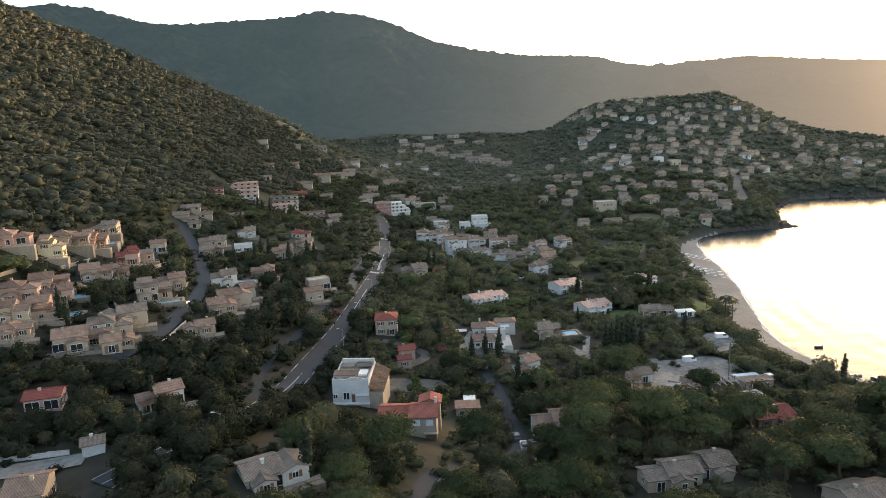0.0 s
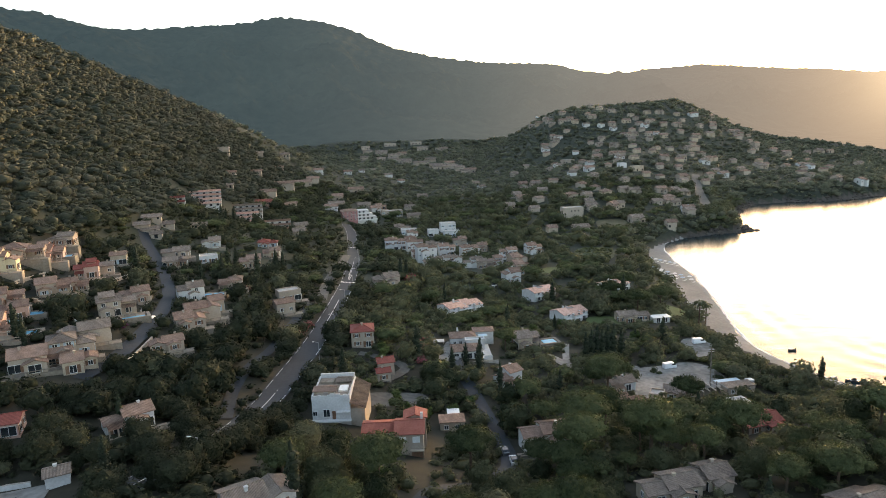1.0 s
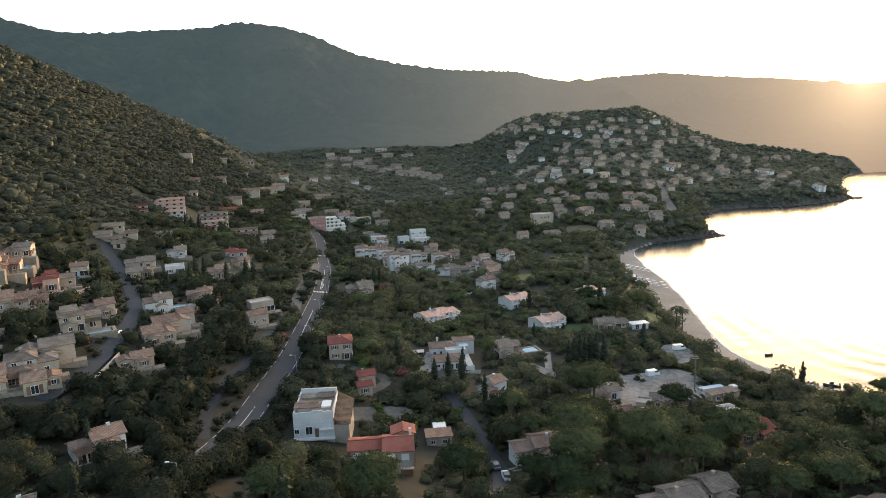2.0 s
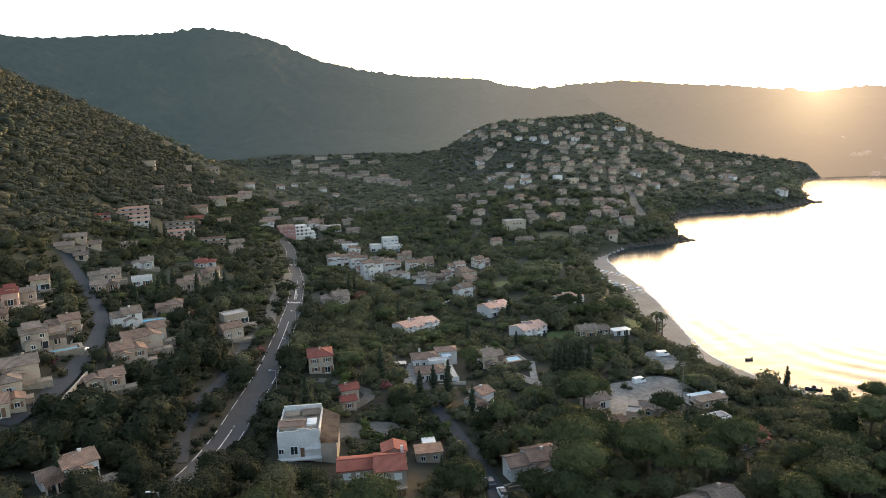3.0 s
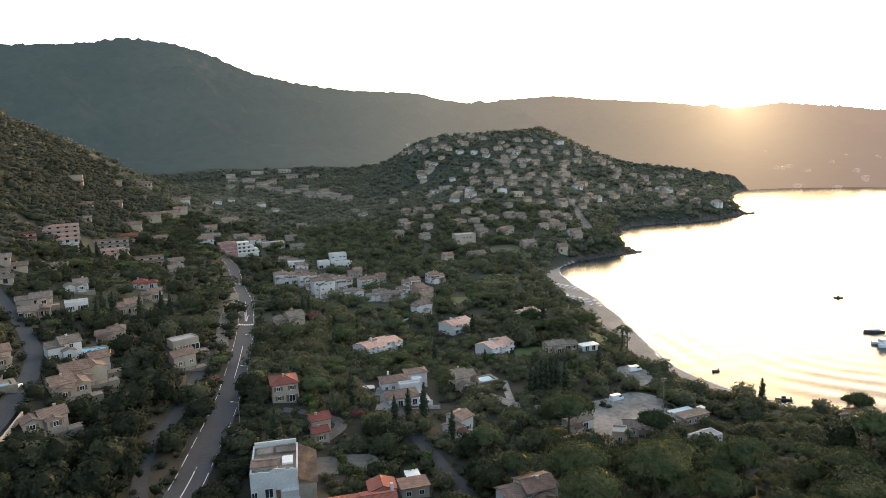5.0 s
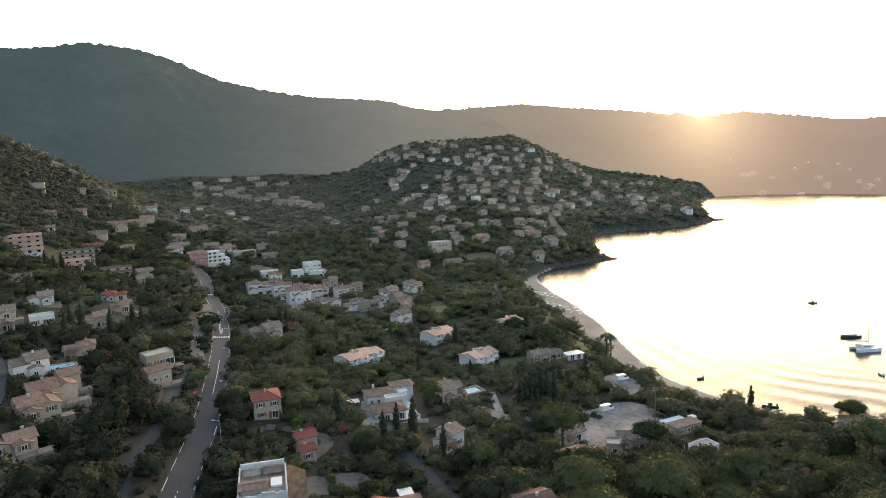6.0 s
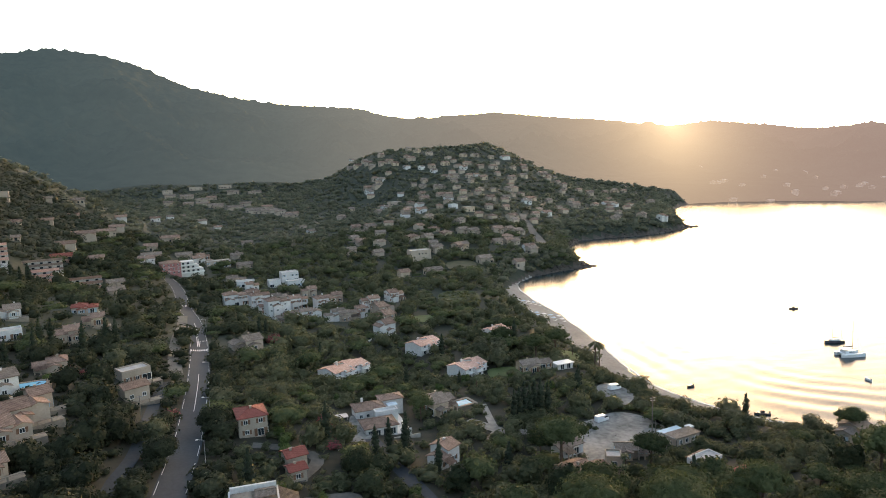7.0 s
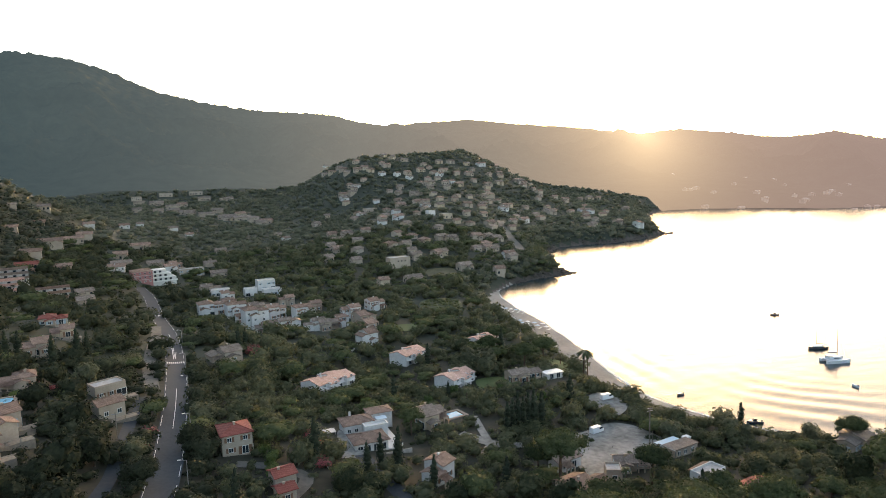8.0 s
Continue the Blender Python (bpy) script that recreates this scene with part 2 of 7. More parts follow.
def sea_material():
    m = bpy.data.materials.new("bay_water")
    m.use_nodes = True
    n, l = m.node_tree.nodes, m.node_tree.links
    b = n["Principled BSDF"]
    b.inputs["Base Color"].default_value = (0.012, 0.028, 0.032, 1)
    b.inputs["Roughness"].default_value = 0.2
    b.inputs["IOR"].default_value = 1.33
    tc = n.new("ShaderNodeTexCoord")
    mp = n.new("ShaderNodeMapping")
    mp.inputs["Rotation"].default_value = (0, 0, radians(-20))
    mp.inputs["Scale"].default_value = (0.035, 0.11, 1)
    l.new(tc.outputs["Object"], mp.inputs[0])
    swell = n.new("ShaderNodeTexNoise")
    swell.inputs["Scale"].default_value = 1.0
    swell.inputs["Detail"].default_value = 4
    l.new(mp.outputs[0], swell.inputs["Vector"])
    ripple = n.new("ShaderNodeTexNoise")
    ripple.inputs["Scale"].default_value = 0.9
    ripple.inputs["Detail"].default_value = 3
    l.new(tc.outputs["Object"], ripple.inputs["Vector"])
    b1 = n.new("ShaderNodeBump")
    b1.inputs["Strength"].default_value = 0.5
    b1.inputs["Distance"].default_value = 0.35
    l.new(swell.outputs["Fac"], b1.inputs["Height"])
    b2 = n.new("ShaderNodeBump")
    b2.inputs["Strength"].default_value = 0.25
    b2.inputs["Distance"].default_value = 0.06
    l.new(ripple.outputs["Fac"], b2.inputs["Height"])
    l.new(b1.outputs[0], b2.inputs["Normal"])
    l.new(b2.outputs[0], b.inputs["Normal"])
    return m


M_SEA = sea_material()
M_MOUNTAIN = material("far_forest_haze_glow", (0.008, 0.010, 0.008), (0.026, 0.027, 0.020), 0.95, 0.03, 0.0035, 0.5, spec=0.0, relief=5.0)

# haze put into the distant backdrop as glow: degrees east of +y, colour
HAZE_GLOW = [(-40, (0.032, 0.064, 0.086)), (-15, (0.050, 0.085, 0.106)), (-5, (0.076, 0.108, 0.126)), (2, (0.118, 0.148, 0.160)), (10, (0.205, 0.222, 0.222)),
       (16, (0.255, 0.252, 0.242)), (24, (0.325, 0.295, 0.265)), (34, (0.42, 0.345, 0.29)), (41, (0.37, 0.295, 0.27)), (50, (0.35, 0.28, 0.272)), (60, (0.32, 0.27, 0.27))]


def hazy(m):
    """Gives the distant backdrop emission that stands in for haze, warmer towards the sun."""
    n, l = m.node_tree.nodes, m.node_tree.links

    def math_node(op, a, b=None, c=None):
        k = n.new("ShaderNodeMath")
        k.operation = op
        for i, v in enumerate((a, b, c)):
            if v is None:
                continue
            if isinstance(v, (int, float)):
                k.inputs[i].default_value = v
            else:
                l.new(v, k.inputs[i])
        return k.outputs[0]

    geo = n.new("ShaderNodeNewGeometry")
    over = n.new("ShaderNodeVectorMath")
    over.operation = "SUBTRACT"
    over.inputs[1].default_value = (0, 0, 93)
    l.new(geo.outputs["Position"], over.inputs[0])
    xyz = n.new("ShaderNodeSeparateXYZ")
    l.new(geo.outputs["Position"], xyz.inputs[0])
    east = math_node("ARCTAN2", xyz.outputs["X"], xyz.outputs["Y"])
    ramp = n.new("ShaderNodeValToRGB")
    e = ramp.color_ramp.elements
    e[0].position, e[0].color = (HAZE_GLOW[0][0] + 60) / 120, (*HAZE_GLOW[0][1], 1)
    e[1].position, e[1].color = (HAZE_GLOW[-1][0] + 60) / 120, (*HAZE_GLOW[-1][1], 1)
    for deg, colour in HAZE_GLOW[1:-1]:
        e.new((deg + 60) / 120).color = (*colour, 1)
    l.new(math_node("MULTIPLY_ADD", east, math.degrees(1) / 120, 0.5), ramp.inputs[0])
    # the sun's aureole, painted as glow on the slopes
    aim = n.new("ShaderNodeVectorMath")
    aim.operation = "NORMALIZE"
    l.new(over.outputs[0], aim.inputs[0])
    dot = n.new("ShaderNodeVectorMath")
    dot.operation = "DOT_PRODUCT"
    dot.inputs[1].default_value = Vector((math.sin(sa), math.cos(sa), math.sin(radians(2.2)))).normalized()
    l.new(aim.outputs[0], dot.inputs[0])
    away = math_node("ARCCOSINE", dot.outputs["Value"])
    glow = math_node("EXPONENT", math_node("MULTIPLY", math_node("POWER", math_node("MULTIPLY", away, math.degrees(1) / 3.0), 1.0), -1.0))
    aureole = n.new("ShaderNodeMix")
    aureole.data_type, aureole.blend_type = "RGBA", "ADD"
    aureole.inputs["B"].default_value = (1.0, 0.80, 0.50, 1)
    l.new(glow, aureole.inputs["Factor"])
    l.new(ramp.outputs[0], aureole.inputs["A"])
    # weaker haze glow on the near slopes than on the far ridge
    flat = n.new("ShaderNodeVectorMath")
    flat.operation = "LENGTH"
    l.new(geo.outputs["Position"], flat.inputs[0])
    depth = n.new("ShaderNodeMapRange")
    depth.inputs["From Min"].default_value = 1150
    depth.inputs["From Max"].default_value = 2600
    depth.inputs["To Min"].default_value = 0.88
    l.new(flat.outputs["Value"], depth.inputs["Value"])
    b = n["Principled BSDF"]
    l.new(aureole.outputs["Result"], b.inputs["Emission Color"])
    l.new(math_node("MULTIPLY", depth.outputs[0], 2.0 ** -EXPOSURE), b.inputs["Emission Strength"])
    return m


# mountains and far-shore houses emit haze colour though neither is a lamp
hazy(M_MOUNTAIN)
M_WALLS.append(hazy(material("far_render_haze_glow", (0.03, 0.027, 0.025), (0.16, 0.145, 0.13), 0.9, 0.3, 0.02, 0, per="object", spread=0.3)))
# ---- mesh helpers ----
def part(name, bm, mat, parent=None, label=""):
    me = bpy.data.meshes.new(name)
    bm.to_mesh(me)
    bm.free()
    me.materials.append(mat)
    ob = new(name, me)
    ob.parent = parent
    if label:
        ob["label"] = label
    return ob


def placed(name, me, parent, m, label=""):
    ob = new(name, me)
    ob.parent = parent
    ob.matrix_basis = m
    if label:
        ob["label"] = label
    return ob


def box(bm, x0, y0, z0, x1, y1, z1, m=None):
    v = [bm.verts.new(p) for p in ((x0, y0, z0), (x1, y0, z0), (x1, y1, z0), (x0, y1, z0), (x0, y0, z1), (x1, y0, z1), (x1, y1, z1), (x0, y1, z1))]
    for f in ((3, 2, 1, 0), (4, 5, 6, 7), (0, 1, 5, 4), (1, 2, 6, 5), (2, 3, 7, 6), (3, 0, 4, 7)):
        bm.faces.new([v[i] for i in f])
    if m is not None:
        bmesh.ops.transform(bm, matrix=m, verts=v)
    return v


def tube(bm, a, b, ra, rb, sides=7):
    a, b = Vector(a), Vector(b)
    q = (b - a).to_track_quat("Z", "Y")
    rings = []
    for p, r in ((a, ra), (b, rb)):
        rings.append([bm.verts.new(p + q @ Vector((r * math.cos(2 * math.pi * i / sides), r * math.sin(2 * math.pi * i / sides), 0))) for i in range(sides)])
    for i in range(sides):
        j = (i + 1) % sides
        bm.faces.new((rings[0][i], rings[0][j], rings[1][j], rings[1][i]))
    bm.faces.new(rings[1])
    bm.faces.new(rings[0][::-1])


def mesh_from(name, verts, quads, mats, index=None, flat=True):
    """A mesh from numpy arrays of places and of four-sided (or three-sided) faces."""
    me = bpy.data.meshes.new(name)
    k = quads.shape[1]
    me.vertices.add(len(verts))
    me.vertices.foreach_set("co", np.ascontiguousarray(verts, np.float32).ravel())
    me.loops.add(quads.size)
    me.loops.foreach_set("vertex_index", np.ascontiguousarray(quads, np.int32).ravel())
    me.polygons.add(len(quads))
    me.polygons.foreach_set("loop_start", np.arange(0, quads.size, k, dtype=np.int32))
    me.polygons.foreach_set("loop_total", np.full(len(quads), k, np.int32))
    for m in mats:
        me.materials.append(m)
    if index is not None:
        me.polygons.foreach_set("material_index", np.ascontiguousarray(index, np.int32))
    me.update(calc_edges=True)
    me.polygons.foreach_set("use_smooth", np.full(len(quads), not flat))
    return me


def grid_faces(rows, cols):
    i = np.arange(rows - 1)[:, None] * cols + np.arange(cols - 1)[None, :]
    return np.stack([i, i + 1, i + 1 + cols, i + cols], -1).reshape(-1, 4)


# ---- ground: one sheet, finer towards the village ----
az = np.concatenate([np.linspace(-180, -46, 40), np.linspace(-45.7, 66, 340), np.linspace(67, 180, 40)])
rad = np.concatenate([[0.5, 20, 40, 55], np.geomspace(70, 1330, 240)])


def far_edge(a):
    """Where the near ground ends and the distant slopes begin, by direction."""
    return np.interp(np.degrees(a), [28, 35, 60, 70], [1330, 1185, 1185, 1330])


def wander(x, y, scale, seed, octaves=4):
    """Smooth uneven relief between about -1 and 1: sums of turned waves."""
    r = np.random.default_rng(seed)
    out, amp, total = 0, 1.0, 0
    for o in range(octaves):
        for k in range(5):
            t, p, q = r.uniform(0, 6.28, 3)
            f = 6.28 / scale * r.uniform(0.7, 1.4)
            out = out + amp * np.sin((x * math.cos(t) + y * math.sin(t)) * f + p + 1.2 * np.sin((y * math.cos(t) - x * math.sin(t)) * f * 0.6 + q))
        total += amp * 2.2
        amp, scale = amp * 0.5, scale / 2.1
    return out / total


A, R = np.meshgrid(np.radians(az), rad)
R = R * far_edge(A) / 1330
X, Y = R * np.sin(A), R * np.cos(A)
Z = ground_z(X, Y)
faces = grid_faces(len(rad), len(az))[:, ::-1]
cx, cy = X.ravel()[faces].mean(1), Y.ravel()[faces].mean(1)
cd = coast_distance(cx, cy)
sea_face = in_sea(cx, cy)
beach = (cy > 150) & (cy < 470) & (cx < 215) & (cd < np.interp(cy, [150, 205, 250, 330, 430, 455, 470], [3, 6, 8, 15, 14, 7, 2]))
kind_of = np.where(beach | (sea_face & (cd < 60) & (cy > 150) & (cy < 490) & (cx < 220)), 1, np.where((cd < 3.6) | sea_face, 2, np.where((cx < -172) | (np.hypot(cx, cy) > 320), 3, 0)))
g = new("ground", mesh_from("ground", np.stack([X, Y, Z], -1).reshape(-1, 3), faces, [M_SOIL, M_SAND, M_ROCK, M_FLOOR], kind_of, False))
tagged(g, "dry scrubby hillside ground with sandy beach strip", "ground", kind="structure")

az2 = np.linspace(-50, 66, 640)
rad2 = np.concatenate([np.linspace(1330, 3350, 170), [3600, 4200, 4800]])
A, R = np.meshgrid(np.radians(az2), rad2)
R = far_edge(A) + (R - 1330) * (4800 - far_edge(A)) / (4800 - 1330)
X, Y = R * np.sin(A), R * np.cos(A)
inner = smooth((R - 1330) / 350) * (1 - smooth((R - 2150) / 450))
spurs = 1 - np.abs(wander(X, Y, 620, 7)) * 2
Z = ground_z(X, Y) + inner * (26 * spurs + 14 * wander(X, Y, 210, 8))
Z = Z + (wander(X, Y, 46, 9, 2) * 4.5 + np.random.default_rng(3).normal(size=R.shape) * 1.3) * smooth((R - 1330) / 250) * (R < 3320) * (Z > 3)
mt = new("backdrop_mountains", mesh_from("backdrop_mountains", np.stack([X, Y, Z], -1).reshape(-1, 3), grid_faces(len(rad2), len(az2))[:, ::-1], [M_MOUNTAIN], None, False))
tagged(mt, "forested mountain ridges behind the bay, haze painted as glow", "mountains", kind="structure")

# ---- bay: long low swells run in towards the beach ----
az3 = np.concatenate([np.linspace(10, 46, 160), np.linspace(48, 175, 60)])
rad3 = np.concatenate([[60, 100, 140], np.arange(170, 470, 2.2), np.geomspace(475, 4900, 40)])
A, R = np.meshgrid(np.radians(az3), rad3)
X, Y = R * np.sin(A), R * np.cos(A)
dc = coast_distance(X, Y)
near = np.exp(-((dc - 26) / 30) ** 2) * ((Y > 180) & (Y < 470) & in_sea(X, Y)) * (R < 470)
swell = np.sin(dc * 0.52 + 1.1 * np.sin(X * 0.035 + Y * 0.05) + 0.6 * np.sin(Y * 0.11))
patchy = 0.55 + 0.45 * np.sin(X * 0.06 - Y * 0.045 + 1.0)
Z = 0.13 * near * patchy * swell
w = new("water", mesh_from("water", np.stack([X, Y, Z], -1).reshape(-1, 3), grid_faces(len(rad3), len(az3))[:, ::-1], [M_SEA], None, False))
tagged(w, "calm bay water shining with evening sky light", "sea", kind="structure")


# ---- roads ----
ROADS = {}


def smooth_line(points, step=3.0):
    p = [Vector((*q, 0)) for q in points]
    p = [p[0] * 2 - p[1]] + p + [p[-1] * 2 - p[-2]]
    out = []
    for i in range(1, len(p) - 2):
        n = max(2, int((p[i + 1] - p[i]).length / step))
        for k in range(n):
            s = k / n
            out.append(0.5 * ((2 * p[i]) + (p[i + 1] - p[i - 1]) * s + (2 * p[i - 1] - 5 * p[i] + 4 * p[i + 1] - p[i + 2]) * s * s
                              + (-p[i - 1] + 3 * p[i] - 3 * p[i + 1] + p[i + 2]) * s ** 3))
    out.append(p[-2])
    return out


def ribbon(line, left, right, lift, cols=4):
    """A strip laid over the ground along a line, from left to right of it in metres."""
    rows = []
    for i, p in enumerate(line):
        d = (line[min(i + 1, len(line) - 1)] - line[max(i - 1, 0)]).normalized()
        side = Vector((d.y, -d.x, 0))
        rows.append([p + side * (left + (right - left) * c / (cols - 1)) for c in range(cols)])
    P = np.array([[(q.x, q.y) for q in r] for r in rows])
    Zr = ground_z(P[..., 0], P[..., 1])
    mid = np.array([ground(q.x, q.y) for q in line])
    Zr = np.maximum(Zr, mid[:, None] * 0.7 + Zr * 0.3) + lift
    V = np.concatenate([P, Zr[..., None]], -1).reshape(-1, 3)
    return V, grid_faces(len(line), cols)[:, ::-1]


def road(name, points, width, mat, label, lift=0.25):
    line = smooth_line(points)
    ROADS[name] = (line, width)
    V, F = ribbon(line, -width / 2, width / 2, lift)
    ob = new("road", mesh_from("road", V, F, [mat], None, False))
    return tagged(ob, label, "road", kind="structure"), line


MAIN = [(-62, 96), (-54, 112), (-50, 130), (-48, 162), (-46, 202), (-46, 235), (-47, 268), (-50, 313), (-54, 355), (-59, 393), (-67, 440), (-75, 490), (-84, 520)]
_, main_line = road("main", MAIN, 7.4, M_ASPHALT, "grey asphalt main road with white lane lines")
road("hill", [(-150, 318), (-142, 304), (-130, 286), (-115, 260), (-102, 231), (-95, 208), (-91, 184), (-90, 168), (-92, 154)], 4.6, M_ASPHALT, "narrow pale asphalt lane climbing the hillside")
road("lane", [(2, 212), (5, 195), (9, 178), (13, 158), (14, 138), (6, 124), (-2, 118), (-5, 108), (-6, 92)], 4, M_ASPHALT, "narrow worn asphalt garden lane")
road("service", [(-57, 262), (-57, 222), (-57, 200), (-59, 183), (-58, 165), (-54, 148)], 3.2, M_ASPHALT, "cracked asphalt service lane beside shrubs")
road("layby", [(-54, 268), (-58, 300), (-60, 330), (-61, 362), (-64, 400)], 4.5, M_DUST, "pale dusty layby along the main road")
road("access", [(34, 222), (41, 212), (48, 209), (56, 209.5), (64, 211)], 4, M_GRAVEL, "pale gravel access lane to the car park")
road("upland", [(262, 715), (258, 704), (247, 668), (234, 624), (228, 596), (217, 566)], 8, M_DUST, "pale road climbing the far hill")
road("drive", [(-96, 98), (-86, 102.5), (-79, 105), (-72, 107)], 5.5, M_GRAVEL, "pale concrete driveway beside a low wall")


def patch(points, mat, label, lift=0.3):
    """A flat-lying surface over the ground, inside a rounded outline."""
    line = smooth_line(points + points[:1], 2.0)[:-1]
    cx, cy = sum(p.x for p in line) / len(line), sum(p.y for p in line) / len(line)
    rings = np.linspace(0.02, 1, 12)
    P = np.array([[(cx + (p.x - cx) * r, cy + (p.y - cy) * r) for p in line + line[:1]] for r in rings])
    Zp = ground_z(P[..., 0], P[..., 1]) * 0.45 + ground(cx, cy) * 0.55 + lift
    Zp = np.maximum(Zp, ground_z(P[..., 0], P[..., 1]) + lift * 0.4)
    F = grid_faces(len(rings), len(line) + 1)
    me = mesh_from("pavement", np.concatenate([P, Zp[..., None]], -1).reshape(-1, 3), F, [mat], None, False)
    if me.polygons[0].normal.z < 0:
        me.flip_normals()
    OUTLINES.append(np.array([(p.x, p.y) for p in line]))
    return tagged(new("pavement", me), label, "pavement", kind="structure")


OUTLINES = []
patch([(56, 186), (57, 194), (60, 202), (63, 210), (72, 213), (81, 216), (87, 212), (89, 204), (90, 197), (82, 193), (74, 193), (66, 186)], M_GRAVEL, "pale gravel car park beside the beach")
patch([(84, 232), (88, 239), (93, 241), (97, 239), (96, 228), (91, 222), (86, 221)], M_GRAVEL, "small pale gravel parking lot")
patch([(56, 244), (67, 244), (64, 229), (53, 227)], M_SOIL, "bare brown earth plot behind hedges")
patch([(49, 362), (66, 360), (68, 371), (55, 375)], M_LAWN, "mown green lawn between trees")
patch([(-4, 210), (-1, 231), (4, 229), (3, 212)], M_GRAVEL, "pale paved yard of the villa")
patch([(-25, 168), (-14, 171), (-6, 172), (-8, 180), (-22, 178)], M_DUST, "dusty bare garden yard")
patch([(56, 262), (72, 262), (75, 270), (60, 273)], M_LAWN, "terraced green lawn behind hedges")
patch([(94, 272), (103, 276), (106, 290), (98, 292)], M_LAWN, "green lawn beside palms near the beach")
patch([(74, 393), (96, 390), (103, 421), (83, 424)], M_REEDFIELD, "overgrown green field between trees", 0.5)
patch([(112, 503), (133, 504), (137, 522), (117, 523)], M_DRY, "terraced dry brown field", 0.5)
road("path", [(43, 234), (41, 222), (39, 211), (34, 207)], 2.4, M_GRAVEL, "pale garden path beside hedges")
road("yard", [(-30, 208), (-22, 206), (-14, 199), (-20, 187)], 3.5, M_DUST, "dusty yard track between small houses")
# ---- houses: x, y, width, depth, wall height, turn, walls * 10 + roof ----
HILLSIDE_UPPER = [
    (-163, 214, 12, 8, 4.0, 25, 10), (-153, 221, 8, 7, 5.2, 20, 31), (-156, 236, 14, 8, 4.0, 20, 0), (-151, 244, 9, 8, 4.4, 20, 11),
    (-156, 261, 10, 7, 3.6, 15, 2), (-133, 214, 10, 8, 4.0, 30, 1), (-135, 239, 8, 7, 4.4, 25, 16), (-129, 220, 8, 6, 3.6, 25, 1),
    (-134, 249, 7, 6, 3.2, 25, 2), (-137, 267, 6, 6, 4.0, 20, 41), (-138, 196, 11, 8, 4.0, 30, 1), (-139, 183, 11, 8, 4.4, 25, 10)]
HILLSIDE_LOWER = [
    (-129, 187, 8, 7, 4.0, 30, 11), (-131, 169, 9, 8, 4.4, 25, 41), (-129, 175, 9, 7, 4.0, 25, 11), (-124, 174, 8, 6, 3.2, 25, 11),
    (-106, 202, 11, 8, 4.8, 30, 2), (-108, 219, 9, 7, 4.0, 30, 1), (-102, 176, 13, 8, 4.0, 30, 2), (-101, 167, 11, 8, 4.8, 30, 5),
    (-105, 160, 14, 9, 3.6, 30, 1), (-95, 160, 8, 7, 3.2, 30, 41), (-82, 182, 9, 6, 2.8, 30, 1), (-124, 159, 9, 7, 3.2, 25, 0)]
POOL_QUARTER = [
    (-95, 234, 9, 8, 4.8, 30, 22), (-84, 215, 11, 8, 4.0, 30, 1), (-84, 204, 9, 8, 3.6, 30, 1), (-84, 224, 8, 7, 4.0, 30, 1),
    (-89, 261, 9, 7, 3.2, 15, 0), (-126, 298, 12, 8, 2.8, 20, 2), (-121, 284, 10, 7, 2.8, 20, 2), (-121, 329, 9, 8, 3.2, 20, 22),
    (-111, 297, 8, 6, 2.8, 20, 23), (-94, 303, 10, 8, 4.0, 20, 1), (-98, 349, 10, 7, 3.2, 10, 4), (-91, 331, 8, 7, 3.2, 10, 41)]
ROADSIDE = [
    (-66, 261, 9, 6, 3.5, 30, 3), (-63, 242, 7, 6, 4, 30, 1), (-71, 135, 10, 6.5, 3.6, 38, 21), (-95, 129, 7.5, 6, 2.8, 20, 16),
    (-72, 110, 4, 4, 2.5, 30, 22), (-74, 91, 10, 8, 4, 20, 41), (-20, 195, 5, 5, 4, 15, 6), (-20, 189, 4, 4, 3, 15, 6), (-32, 320, 12, 9, 4, 20, 2)]
CENTRE = [
    (-30, 218, 7.6, 8.5, 5.6, 8, 4), (28, 234, 9, 9, 4, 15, 42), (18, 196, 8, 6, 4.5, 35, 21), (24, 151, 12, 7, 4, 10, 21), (-32, 100, 11, 7.5, 2.7, 35, 22)]
BEACHSIDE = [
    (53, 194, 8, 6, 2.8, 15, 22), (50, 179, 11, 7, 3.2, 15, 1), (69, 186, 9, 5, 2.6, -20, 2), (76, 165, 8, 4, 3.5, 15, 23),
    (76, 151, 10, 6, 2.8, 15, 6), (42, 113, 11, 6, 3.0, 12, 42), (73, 102, 12, 8, 4, 20, 2), (50, 116, 9, 6, 3, 15, 2), (118, 162, 9, 6, 3.5, 20, 2),
    (76, 267, 13, 6, 3.2, 5, 42), (61, 182, 4, 4.5, 2.6, -24, 3), (78, 168, 6, 5, 3, 20, 21)]
TERRACE_ROWS = [
    (-31, 457, 13, 9, 7.2, 10, 20), (-16, 409, 12, 9, 10.2, 15, 20), (-29, 485, 8, 7, 7.2, 10, 21), (-3, 432, 11, 8, 6.7, 10, 21),
    (12, 424, 12, 8, 6.7, 15, 20), (-11, 391, 11, 6, 5.2, 10, 22), (1, 395, 11, 6, 5.2, 8, 22), (13, 388, 11, 6, 5.2, 8, 22), (20, 386, 10, 6, 4.7, 8, 2),
    (27, 393, 9, 7, 5.2, 10, 20), (6, 463, 9, 7, 5.2, 10, 1), (36, 407, 10, 7, 6.2, 10, 21),
    (-39, 452, 14, 9, 7, 10, 20), (-25, 442, 11, 9, 8, 12, 20), (-21, 420, 9, 7, 6, 12, 21), (19, 440, 10, 7, 4.5, 10, 1), (-13, 452, 9, 7, 5, 10, 2), (53, 420, 10, 8, 5.5, 15, 21)]
